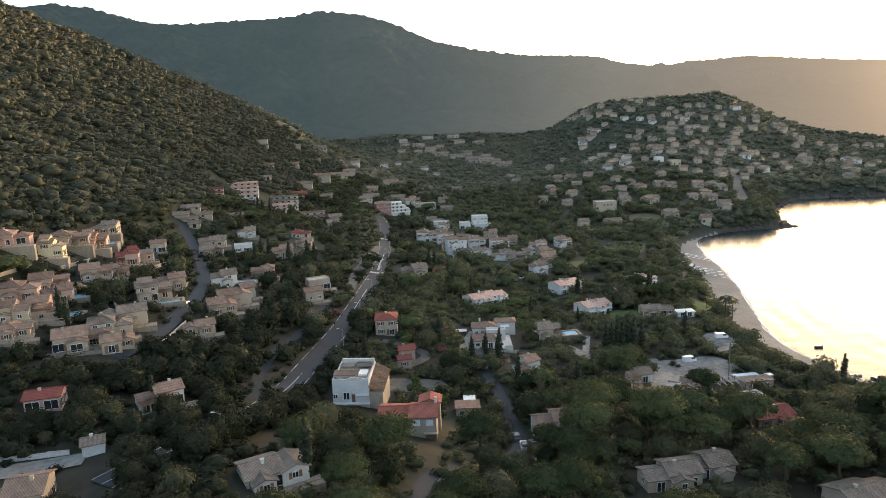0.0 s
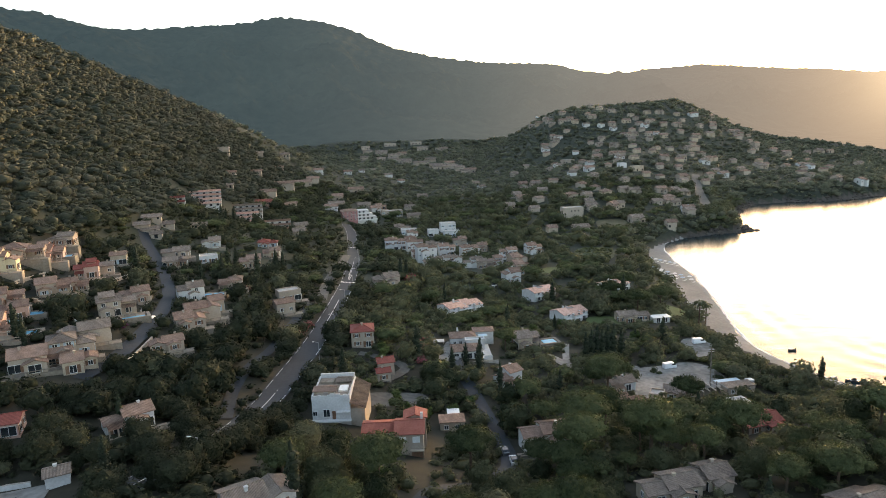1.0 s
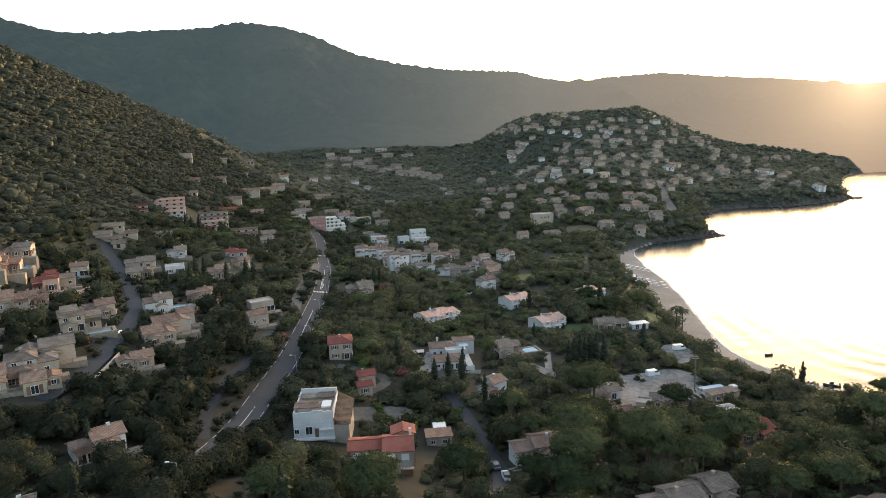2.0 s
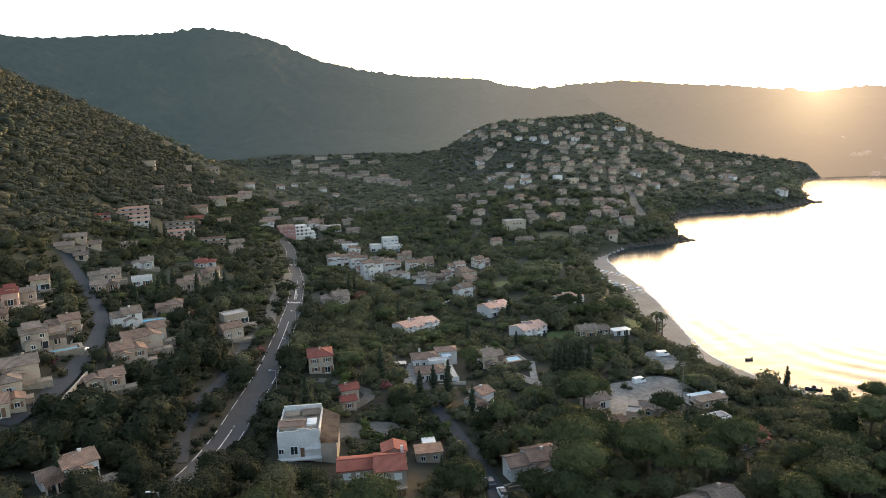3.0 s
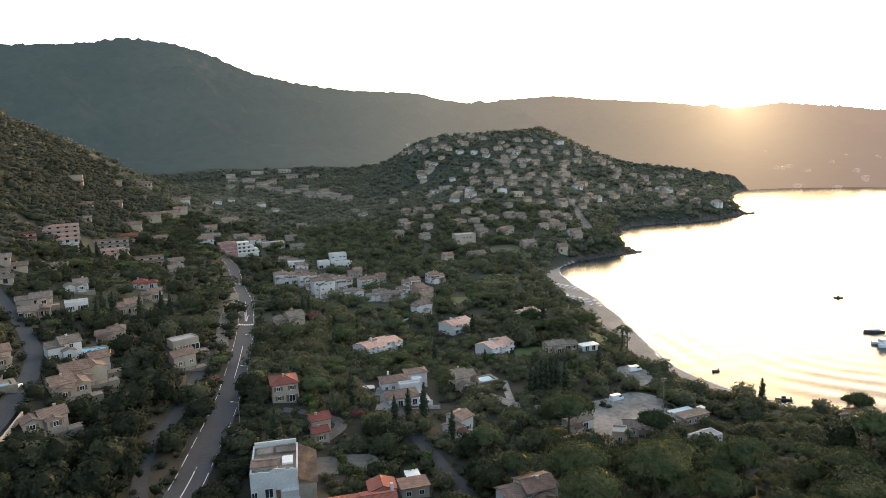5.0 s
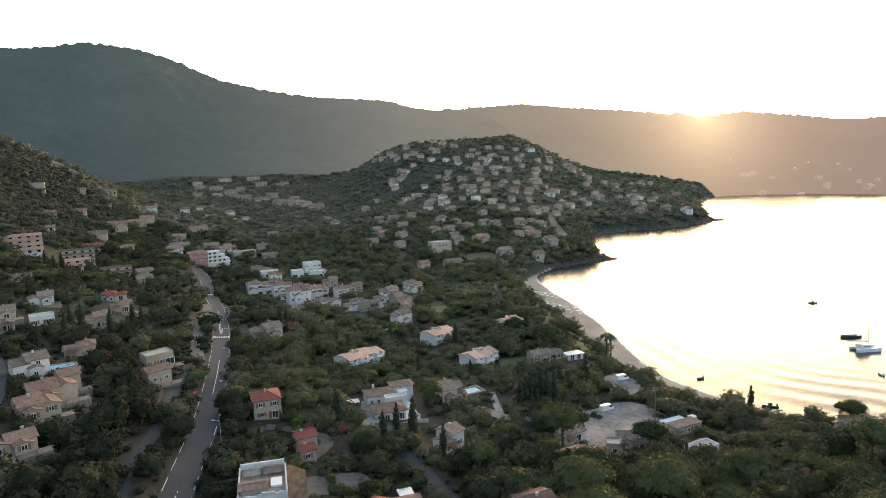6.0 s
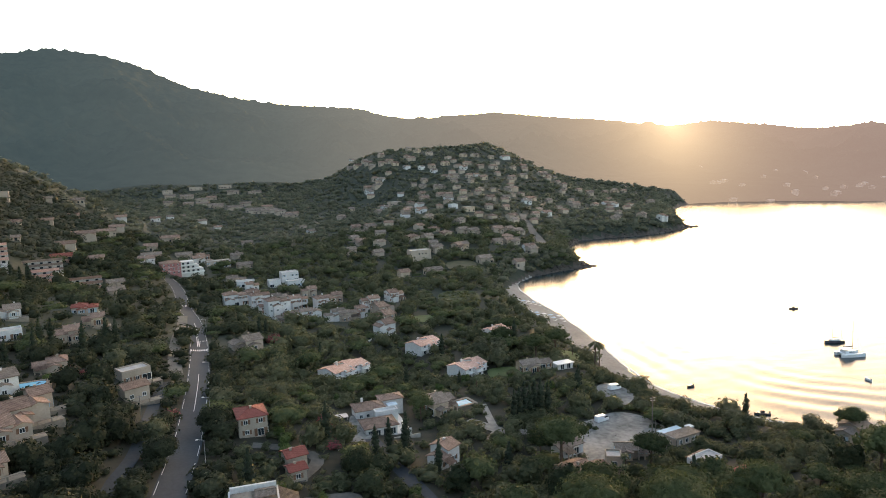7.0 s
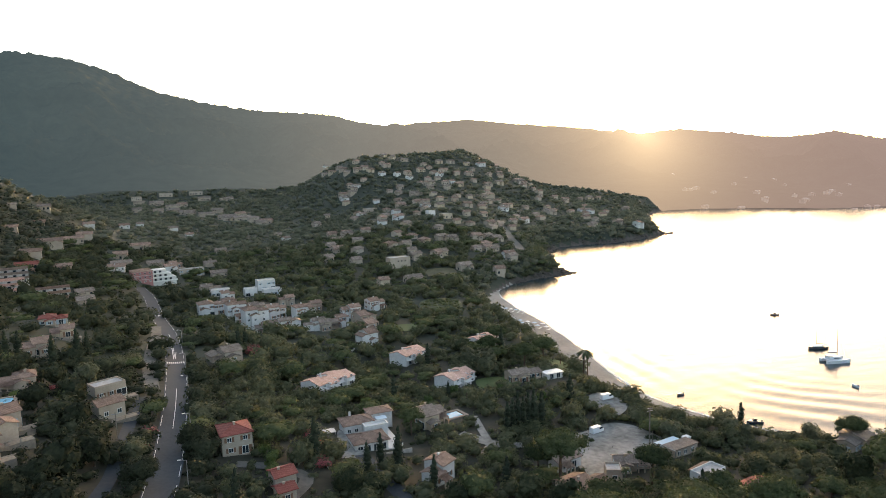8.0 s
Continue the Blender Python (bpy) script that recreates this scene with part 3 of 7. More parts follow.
VALLEY_MID = [
    (39, 387, 9, 10, 6, 20, 1), (36, 369, 9, 10, 6, 20, 1), (32, 348, 9, 9, 6, 20, 21), (-3, 519, 12, 8, 6, 10, 23), (-14, 503, 8, 7, 4, 10, 23),
    (0, 501, 12, 7, 3.5, 10, 23), (-55, 607, 19, 7, 5, 15, 3),
    (-40, 531, 13, 8, 4, 10, 2), (-33, 512, 12, 7, 3.5, 5, 23), (-68, 634, 10, 7, 4, 10, 1)]
TERRACE_NEIGHBOURS = [(-146, 514, 12, 6, 3.4, 10, 16), (-131, 538, 10, 6, 3.4, 10, 1), (-107, 466, 9, 6, 3.4, 20, 2)]
WOOD_EDGE = [
    (-153, 336, 9, 5, 2.8, 20, 2), (-146, 338, 6, 5, 2.8, 20, 2), (-151, 320, 7, 5, 2.8, 20, 2), (-147, 320, 8, 5, 2.8, 20, 2),
    (-143, 317, 5, 5, 2.8, 20, 2), (-138, 359, 8, 5, 2.8, 20, 42), (-201, 591, 12, 5, 2.8, 10, 3), (-190, 664, 8, 5, 2.8, 20, 2),
    (-181, 547, 9, 5, 2.8, 10, 1), (-176, 600, 11, 5, 2.8, 10, 1), (-171, 665, 8, 5, 2.8, 10, 1), (-171, 509, 8, 5, 2.8, 10, 2)]
UPPER_VALLEY = [
    (-154, 608, 20, 7, 5, 10, 1), (-147, 654, 18, 7, 5, 10, 1), (-142, 684, 12, 7, 6, 10, 1), (-152, 552, 12, 7, 4, 10, 1),
    (-99, 687, 16, 7, 5, 10, 1), (-108, 628, 10, 7, 5, 10, 1), (-103, 592, 14, 6, 4, 10, 2), (-181, 731, 10, 7, 4, 10, 2),
    (-41, 647, 10, 7, 4, 10, 2), (-34, 595, 12, 7, 4, 10, 2), (-82, 619, 12, 7, 4, 10, 2), (-32, 723, 10, 7, 4, 10, 2)]
HAMLET = [
    (-117, 1290, 22, 8, 5, 5, 3), (-68, 1295, 22, 8, 5, 5, 3), (-161, 1264, 16, 8, 6, 10, 3), (-127, 1215, 20, 8, 5, 10, 2),
    (-99, 1159, 20, 8, 5, 10, 2), (-76, 1088, 22, 8, 5, 10, 2), (-48, 1054, 22, 8, 5, 10, 2), (-22, 1014, 22, 8, 5, 10, 2),
    (-2, 995, 22, 8, 5, 10, 2), (-18, 1248, 22, 8, 4, 5, 3), (-54, 1256, 20, 8, 5, 5, 2), (21, 942, 14, 8, 5, 10, 2)]
HILL_TOWN_WEST = [
    (152, 1163, 12, 7.5, 5, 10, 41), (166, 1138, 11, 7.5, 5, 10, 1), (181, 1093, 12, 7.5, 5, 10, 1), (198, 1078, 9, 7.5, 5, 10, 41),
    (228, 1094, 12, 7.5, 5, 10, 1), (164, 1023, 11, 7.5, 5, 10, 22), (154, 1005, 11, 7.5, 5, 10, 2), (140, 999, 9, 7.5, 5, 10, 22),
    (157, 901, 18, 7.5, 5, 25, 3), (139, 873, 9, 7.5, 5, 30, 22), (127, 856, 8, 7.5, 4, 30, 2), (90, 709, 11, 7.5, 5, 10, 2),
    (75, 684, 8, 7.5, 5, 10, 2)]
HILL_TOWN_TOP = [
    (249, 1045, 9, 7.5, 5, 10, 1), (272, 1049, 11, 7.5, 5, 10, 41), (302, 1027, 12, 7.5, 5, 10, 1), (331, 1074, 9, 7.5, 5, 10, 2),
    (381, 1068, 15, 7.5, 5, 10, 21), (334, 1001, 11, 7.5, 5, 10, 1), (294, 934, 11, 7.5, 5, 10, 41), (279, 951, 8, 7.5, 5, 10, 1),
    (263, 969, 9, 7.5, 5, 10, 2), (373, 976, 11, 7.5, 5, 10, 42), (426, 1016, 12, 7.5, 5, 10, 2), (220, 983, 9, 7.5, 5, 10, 2),
    (228, 918, 9, 7.5, 5, 10, 2)]
HILL_TOWN_MIDDLE = [
    (204, 838, 11, 7.5, 5, 10, 1), (190, 865, 9, 7.5, 5, 10, 42), (189, 739, 8, 7.5, 5, 10, 23), (200, 719, 12, 7.5, 5, 15, 43),
    (313, 874, 11, 7.5, 5, 10, 1), (274, 797, 9, 7.5, 5, 10, 2), (299, 793, 9, 7.5, 5, 10, 22), (274, 709, 7, 7.5, 5, 10, 1),
    (294, 723, 10, 7.5, 5, 10, 21), (378, 818, 9, 7.5, 5, 10, 2), (464, 936, 10, 7.5, 5, 10, 2), (440, 831, 9, 7.5, 5, 10, 2),
    (554, 1018, 11, 7.5, 5, 10, 42)]
HILL_TOWN_FOOT = [
    (110, 606, 11, 7.5, 5, 10, 0), (143, 614, 9, 7.5, 5, 10, 40), (162, 624, 9, 7.5, 5, 10, 2), (99, 540, 17, 8, 8.2, 8, 3),
    (118, 558, 9, 7.5, 5, 10, 2), (143, 566, 9, 7.5, 5, 10, 42), (145, 517, 10, 7.5, 5, 10, 2), (179, 578, 8, 7.5, 4, 10, 2),
    (195, 579, 9, 7.5, 4, 10, 2), (191, 530, 7, 7.5, 5, 10, 2), (72, 571, 8, 7, 4, 10, 2), (76, 495, 7, 7, 5, 10, 41), (97, 492, 12, 7, 4, 10, 2)]
HILL_TOWN_HIGH = [
    (194, 1506, 8, 7.5, 5, 30, 22), (165, 1168, 9, 7.5, 4, 20, 2), (143, 1191, 9, 7.5, 4, 10, 2), (166, 1105, 10, 7.5, 5, 0, 2),
    (189, 1143, 9, 7.5, 5, 20, 1), (193, 1096, 11, 7.5, 5, 10, 1), (212, 1057, 10, 7.5, 4, 10, 22), (157, 1037, 7, 7.5, 5, 10, 1),
    (159, 1016, 9, 7.5, 5, 0, 2), (142, 1014, 11, 7.5, 5, 10, 1), (142, 991, 7, 7.5, 4, 10, 22), (245, 1179, 9, 7.5, 5, 20, 42),
    (252, 1145, 9, 7.5, 5, 30, 42), (266, 1121, 11, 7.5, 4, 0, 2)]
HILL_TOWN_CROWN = [
    (233, 1046, 8, 7.5, 5, 30, 22), (247, 1025, 9, 7.5, 4, 20, 22), (211, 957, 9, 7.5, 4, 10, 2), (224, 926, 10, 7.5, 5, 0, 2),
    (199, 915, 9, 7.5, 5, 20, 1), (187, 858, 11, 7.5, 5, 10, 1), (199, 790, 10, 7.5, 4, 10, 22), (257, 970, 7, 7.5, 5, 10, 1),
    (252, 938, 9, 7.5, 5, 0, 2), (155, 749, 11, 7.5, 5, 10, 21), (104, 929, 7, 7.5, 4, 10, 42), (82, 871, 9, 7.5, 5, 20, 2),
    (148, 692, 9, 7.5, 5, 30, 42)]
HILL_TOWN_EAST = [
    (313, 1082, 9, 7.5, 5, 10, 42), (329, 1074, 7, 7.5, 5, 30, 2), (354, 1063, 8, 7.5, 4, 10, 42), (662, 1828, 11, 7.5, 4, 0, 1),
    (429, 1121, 9, 7.5, 4, 20, 1), (399, 1034, 9, 7.5, 5, 0, 1), (372, 1013, 8, 7.5, 5, 30, 2), (315, 1003, 10, 7.5, 5, 0, 1),
    (289, 1006, 10, 7.5, 5, 30, 21), (289, 950, 7, 7.5, 5, 10, 21), (270, 916, 7, 7.5, 5, 20, 2), (280, 989, 8, 7.5, 4, 0, 2),
    (347, 958, 11, 7.5, 4, 10, 1)]
HILL_TOWN_SLOPE = [
    (304, 865, 9, 7.5, 5, 30, 2), (320, 880, 7, 7.5, 5, 20, 1), (244, 813, 7, 7.5, 5, 0, 1), (248, 780, 9, 7.5, 5, 0, 1),
    (249, 734, 7, 7.5, 4, 10, 1), (238, 689, 10, 7.5, 5, 20, 1), (312, 817, 9, 7.5, 5, 30, 1), (420, 1017, 7, 7.5, 5, 20, 1),
    (432, 1012, 8, 7.5, 5, 10, 1), (378, 829, 8, 7.5, 5, 10, 2), (228, 731, 7, 7.5, 5, 0, 1), (173, 664, 7, 7.5, 4, 20, 2),
    (170, 618, 10, 7.5, 5, 10, 2), (196, 621, 9, 7.5, 5, 0, 1)]
HILL_TOWN_LOW = [
    (79, 735, 9, 7.5, 5, 10, 1), (91, 717, 9, 7.5, 5, 10, 1), (64, 648, 7, 7.5, 5, 20, 2), (67, 627, 10, 7.5, 4, 10, 1), (52, 592, 9, 7.5, 5, 10, 2),
    (72, 572, 7, 7.5, 4, 20, 2), (120, 575, 7, 7.5, 5, 0, 2), (139, 564, 9, 7.5, 5, 30, 1), (209, 626, 9, 7.5, 4, 30, 2),
    (215, 619, 9, 7.5, 4, 20, 2), (190, 580, 7, 7.5, 5, 10, 1), (195, 545, 9, 7.5, 5, 0, 21), (167, 500, 7, 7.5, 5, 0, 1)]
CAPE_HOUSES = [
    (474, 955, 11, 7.5, 5, 0, 1), (534, 1014, 9, 7.5, 4, 20, 2), (559, 1026, 8, 7.5, 5, 10, 2), (572, 1019, 7, 7.5, 4, 0, 41),
    (412, 827, 7, 7.5, 4, 20, 1), (436, 839, 9, 7.5, 4, 10, 21), (441, 825, 8, 7.5, 5, 30, 22), (378, 716, 9, 7.5, 5, 10, 2),
    (412, 716, 10, 7.5, 5, 30, 2), (430, 704, 9, 7.5, 5, 30, 21), (533, 881, 10, 7.5, 5, 20, 2), (385, 828, 10, 7.5, 5, 10, 41)]
HAMLET_ROWS = [
    (-154, 1232, 17, 8, 5, 10, 2), (-122, 1208, 13, 8, 5, 10, 2), (-87, 1190, 14, 8, 5, 20, 1), (-96, 1112, 18, 8, 5, 0, 2),
    (-73, 1079, 13, 8, 4, 20, 2), (-117, 1119, 14, 8, 5, 10, 2), (-148, 1138, 13, 8, 6, 10, 2), (-33, 1080, 16, 8, 6, 0, 2),
    (-20, 999, 14, 8, 5, 10, 2), (-3, 1031, 14, 8, 5, 20, 1), (12, 976, 14, 8, 6, 10, 2), (27, 952, 16, 8, 5, 10, 1), (-15, 1239, 15, 8, 5, 20, 2)]
VALLEY_SCATTER = [
    (-150, 755, 10, 7, 4, 10, 21), (-128, 826, 10, 7, 4, 10, 21), (-120, 894, 7, 7, 4, 20, 22), (-113, 942, 11, 7, 3, 10, 2),
    (-84, 887, 11, 7, 4, 10, 22), (-65, 855, 8, 7, 3, 20, 21), (30, 813, 8, 7, 4, 0, 2), (35, 766, 8, 7, 4, 30, 22), (-47, 679, 10, 7, 3, 30, 2),
    (-71, 615, 9, 7, 5, 20, 21), (-103, 568, 11, 7, 4, 0, 21), (-102, 439, 8, 7, 3, 20, 2)]
shore_rng = random.Random(21)
FAR_SHORE = []
for k in range(26):
    a, r = radians(35.5 + 14 * (k + shore_rng.random()) / 26), shore_rng.choice((1262, 1300, 1330, 1380, 1440, 1500)) + shore_rng.uniform(-18, 18)
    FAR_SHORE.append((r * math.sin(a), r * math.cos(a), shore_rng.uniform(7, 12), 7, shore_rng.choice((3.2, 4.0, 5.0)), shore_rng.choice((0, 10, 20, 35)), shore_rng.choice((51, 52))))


def roof_bm(w, d, h, kind, over=0.4, pitch=19):
    """Gable or hip roof slab over a w x d plan, eaves at h."""
    bm = bmesh.new()
    a, b = w / 2 + over, d / 2 + over
    rise = b * math.tan(radians(pitch))
    inset = b * 0.95 if kind == "hip" else 0
    drop = over * math.tan(radians(pitch))
    lo, hi = [], []
    for dz, store in ((0, lo), (0.2, hi)):
        z = h - drop + dz
        for p in ((-a, -b, z), (a, -b, z), (a, b, z), (-a, b, z), (-a + inset, 0, z + rise), (a - inset, 0, z + rise)):
            store.append(bm.verts.new(p))
    for s, flip in ((hi, False), (lo, True)):
        for f in ((0, 1, 5, 4), (2, 3, 4, 5), (1, 2, 5), (3, 0, 4)):
            if kind == "gable" and len(f) == 3:
                continue
            f = [s[i] for i in f]
            bm.faces.new(f[::-1] if flip else f)
    edge = [(0, 1), (1, 2), (2, 3), (3, 0)] if kind == "hip" else [(0, 1), (1, 5), (5, 2), (2, 3), (3, 4), (4, 0)]
    for i, j in edge:
        bm.faces.new((lo[i], lo[j], hi[j], hi[i]))
    for i, j in ((4, 5),) + (((0, 4), (3, 4), (1, 5), (2, 5)) if kind == "hip" else ()):
        if (hi[i].co - hi[j].co).length > 0.5:
            tube(bm, hi[i].co, hi[j].co, 0.13, 0.13, 5)
    return bm, rise - drop


def wall_bm(w, d, h, low, peak=0.0):
    """Outer walls; with peak the short ends rise to a gable."""
    bm = bmesh.new()
    x, y = w / 2, d / 2
    b = [bm.verts.new(p) for p in ((-x, -y, low), (x, -y, low), (x, y, low), (-x, y, low))]
    t = [bm.verts.new(p) for p in ((-x, -y, h), (x, -y, h), (x, y, h), (-x, y, h))]
    bm.faces.new((b[0], b[1], t[1], t[0]))
    bm.faces.new((b[2], b[3], t[3], t[2]))
    if peak > 0:
        pr, pl = bm.verts.new((x, 0, h + peak)), bm.verts.new((-x, 0, h + peak))
        bm.faces.new((b[1], b[2], t[2], pr, t[1]))
        bm.faces.new((b[3], b[0], t[0], pl, t[3]))
        bm.faces.new((t[0], t[1], pr, pl))
        bm.faces.new((t[2], t[3], pl, pr))
    else:
        bm.faces.new((b[1], b[2], t[2], t[1]))
        bm.faces.new((b[3], b[0], t[0], t[3]))
        bm.faces.new((t[0], t[1], t[2], t[3]))
    bm.faces.new((b[3], b[2], b[1], b[0]))
    return bm


def window_meshes(wd, ht):
    """Frame, pane and one shutter of a window, facing -y, centred at the origin."""
    f = bmesh.new()
    for x0, x1, z0, z1 in ((-wd / 2, wd / 2, -ht / 2, -ht / 2 + 0.09), (-wd / 2, wd / 2, ht / 2 - 0.09, ht / 2), (-wd / 2, -wd / 2 + 0.09, -ht / 2 + 0.09, ht / 2 - 0.09),
                           (wd / 2 - 0.09, wd / 2, -ht / 2 + 0.09, ht / 2 - 0.09), (-0.04, 0.04, -ht / 2 + 0.09, ht / 2 - 0.09)):
        box(f, x0, -0.06, z0, x1, 0.05, z1)
    p = bmesh.new()
    box(p, -wd / 2 + 0.08, -0.02, -ht / 2 + 0.08, wd / 2 - 0.08, 0.04, ht / 2 - 0.08)
    s = bmesh.new()
    box(s, -wd / 4, -0.07, -ht / 2, wd / 4, 0.02, ht / 2)
    for k in range(5):
        z = -ht / 2 + ht * (k + 0.5) / 5
        box(s, -wd / 4 + 0.05, -0.095, z - 0.04, wd / 4 - 0.05, -0.07, z + 0.04)
    out = []
    for nm, bm, mt in (("window", f, M_FRAME), ("pane", p, M_GLASS), ("shutter", s, M_SHUTTERS[0]), ("shutter", None, M_SHUTTERS[1])):
        if bm is None:
            me = out[-1].copy()
            me.materials.clear()
        else:
            me = bpy.data.meshes.new(nm)
            bm.to_mesh(me)
            bm.free()
        me.materials.append(mt)
        out.append(me)
    return out


WIN_SMALL, WIN_TALL, WIN_WIDE = window_meshes(1.2, 1.25), window_meshes(1.7, 2.1), window_meshes(3.0, 2.2)
FOOTPRINTS = []


def add_window(root, m, meshes, shutter, full, plain=False):
    if plain:
        placed("window", meshes[1], root, m)
        return
    fr = placed("window", meshes[0], root, m)
    placed("pane", meshes[1], fr, Matrix.Identity(4))
    if full and shutter is not None:
        wd = 1.2 if meshes is WIN_SMALL else 1.7
        for s in (-1, 1):
            placed("shutter", meshes[2 + shutter], fr, pose(s * wd * 0.76, 0, 0))


def fenestrate(root, at, w, d, h, rng, shutter, full, sides):
    """Rows of windows and doors on the given sides of one block of a house."""
    floors = 3 if h >= 8 else 2 if h >= 4.8 else 1
    step = h / floors
    for side in sides:
        length, m = {"S": (w, pose(0, -d / 2, 0)), "N": (w, pose(0, d / 2, 0, 0, 0, 180)), "E": (d, pose(w / 2, 0, 0, 0, 0, 90)), "W": (d, pose(-w / 2, 0, 0, 0, 0, -90))}[side]
        n = max(1, int(length / 2.7))
        for f in range(floors):
            for k in range(n):
                if rng.random() < (0.2 if full else 0.58):
                    continue
                tall = f == 0 and rng.random() < 0.5 and length > 4
                mesh = WIN_WIDE if tall and rng.random() < 0.4 and length > 5 and full else WIN_TALL if tall else WIN_SMALL
                zc = step * f + (1.1 if tall else 1.5)
                x = (k + 0.5) / n * length - length / 2 + rng.uniform(-0.2, 0.2)
                add_window(root, at @ m @ pose(x, -0.02, zc), mesh, None if mesh is WIN_WIDE else shutter, full, not full)


PILLAR = bpy.data.meshes.new("pillar")
bm = bmesh.new()
box(bm, -0.16, -0.16, -3, 0.16, 0.16, 2.25)
bm.to_mesh(PILLAR)
bm.free()
PILLAR.materials.append(M_WALLS[0])


def porch(root, x, y, length, roof):
    """Tiled lean-to on pillars before the wall at y."""
    bm = bmesh.new()
    v = [bm.verts.new(q) for q in ((-length / 2, -2.7, 2.3), (length / 2, -2.7, 2.3), (length / 2, 0, 3.0), (-length / 2, 0, 3.0))]
    bmesh.ops.solidify(bm, geom=[bm.faces.new(v)], thickness=0.16)
    part("porch_roof", bm, roof, root).matrix_basis = pose(x, y, 0)
    for k in (-0.46, 0.0, 0.46):
        placed("pillar", PILLAR, root, pose(x + k * length, y - 2.45, 0))


WALL_WORDS = ["cream-rendered", "pink-rendered", "white-rendered", "yellow-rendered", "ochre stone", "haze-glow rendered"]
ROOF_WORDS = ["hipped terracotta tile roof", "gabled terracotta tile roof", "weathered brown tile roof", "flat roof terrace", "hipped red tile roof", "hipped weathered tile roof", "gabled red tile roof", "gabled pale pink tile roof"]


TALL_GROUPS = ("houses on the upper hillside", "houses on the lower hillside")


def house(x, y, w, d, h, rot, style, rng, full=True, group="", label="", wing=True, small=False):
    wall, roof = style // 10, style % 10
    if not full:
        h, d = h * 0.85, d * 1.1
    z = ground(x, y)
    c, s = math.cos(radians(rot)), math.sin(radians(rot))
    corners = [(x + c * a * w / 2 - s * b * d / 2, y + s * a * w / 2 + c * b * d / 2) for a in (-1, 1) for b in (-1, 1)]
    low = max(min(ground(*q) for q in corners) - z - 0.5, -9 if full else -8)
    root = new("house")
    root.matrix_basis = pose(x, y, z, 0, 0, rot)
    FOOTPRINTS.append((x, y, w / 2 + 1, d / 2 + 1, radians(rot)))
    floors = "two-storey " if h >= 4.8 else "low "
    tagged(root, label or f"{floors}{WALL_WORDS[wall]} house with {ROOF_WORDS[roof]}", "house", group)
    kind = {0: "hip", 1: "gable", 2: "gable", 3: "flat", 4: "hip", 5: "hip", 6: "gable", 7: "gable"}[roof]
    # roofs across the bay take the glowing haze render too
    rm = M_WALLS[5] if wall == 5 else M_ROOFS[{0: 0, 1: 0, 2: 1, 3: 3, 4: 2, 5: 1, 6: 2, 7: 4}[roof]]
    side = rng.choice((-1, 1))
    blocks = [(0, 0, w, d, h, kind, 0)]
    if full and w >= 8 and kind != "flat":
        blocks = [(-side * w * 0.19, 0, w * 0.6, d, h, kind, 0),
                  (side * w * 0.29, rng.uniform(-0.28, 0.15) * d, w * 0.44, d * rng.uniform(0.65, 0.85), max(2.6, h - rng.uniform(0.5, 1.5)), rng.choice(("gable", kind)), rng.choice((0, 0, 90)))]
        if w >= 9:
            blocks.append((-side * w * rng.uniform(0.05, 0.28), -d * 0.52, w * 0.36, d * 0.5, max(2.4, h * rng.uniform(0.55, 0.75)), "gable", 90))
        if h >= 4.2 and group in TALL_GROUPS and rng.random() < 0.5:
            blocks.append((-side * w * 0.22, d * 0.08, w * 0.36, d * 0.74, h + rng.uniform(1.1, 1.8), "gable", 0))
    elif wing and w >= 9 and kind != "flat":
        blocks.append((side * w * 0.28, -d * 0.5, w * 0.42, d * 0.7, h * rng.uniform(0.62, 0.85), "gable", 90))
    shutter = rng.choice((0, 1, 1, None))
    seen = "SE" if x < 20 else "SW"
    for i, (bx, by, bw, bd, bh, bk, turn) in enumerate(blocks):
        ww, dd = (bd, bw) if turn else (bw, bd)
        at = pose(bx, by, 0, 0, 0, turn)
        if bk == "flat":
            ob = part("wall", wall_bm(ww, dd, bh + 0.5, low), M_WALLS[wall], root)
            bm = bmesh.new()
            box(bm, -ww / 2 + 0.25, -dd / 2 + 0.25, bh + 0.45, ww / 2 - 0.25, dd / 2 - 0.25, bh + 0.52)
            rf = part("roof", bm, rm, root)
            pb = bmesh.new()
            for x0, y0, x1, y1 in ((-ww / 2, -dd / 2, ww / 2, -dd / 2 + 0.22), (-ww / 2, dd / 2 - 0.22, ww / 2, dd / 2), (-ww / 2, -dd / 2 + 0.22, -ww / 2 + 0.22, dd / 2 - 0.22), (ww / 2 - 0.22, -dd / 2 + 0.22, ww / 2, dd / 2 - 0.22)):
                box(pb, x0, y0, bh + 0.5, x1, y1, bh + 0.95)
            part("parapet", pb, M_WALLS[wall], root).matrix_basis = at
        else:
            bm, peak = roof_bm(ww, dd, bh, bk, 0.4 if full else 0.7, 19 if full else 22)
            rf = part("roof", bm, rm, root)
            ob = part("wall", wall_bm(ww, dd, bh, low, peak - 0.05 if bk == "gable" else 0), M_WALLS[wall], root)
        ob.matrix_basis = at
        rf.matrix_basis = at
        if i == 3:
            for k in (-0.25, 0.25):
                add_window(root, at @ pose(k * ww, -dd / 2 - 0.02, bh - 1.1), WIN_SMALL, None, False)
        else:
            if wall != 5 and not small:
                fenestrate(root, pose(bx, by, 0), bw, bd, bh, rng, shutter, full, seen if full or i == 0 else "S")
    if full and kind != "flat" and w >= 8 and rng.random() < 0.45:
        porch(root, side * w * 0.3, blocks[1][1] - blocks[1][3] / 2, w * 0.38, rm)
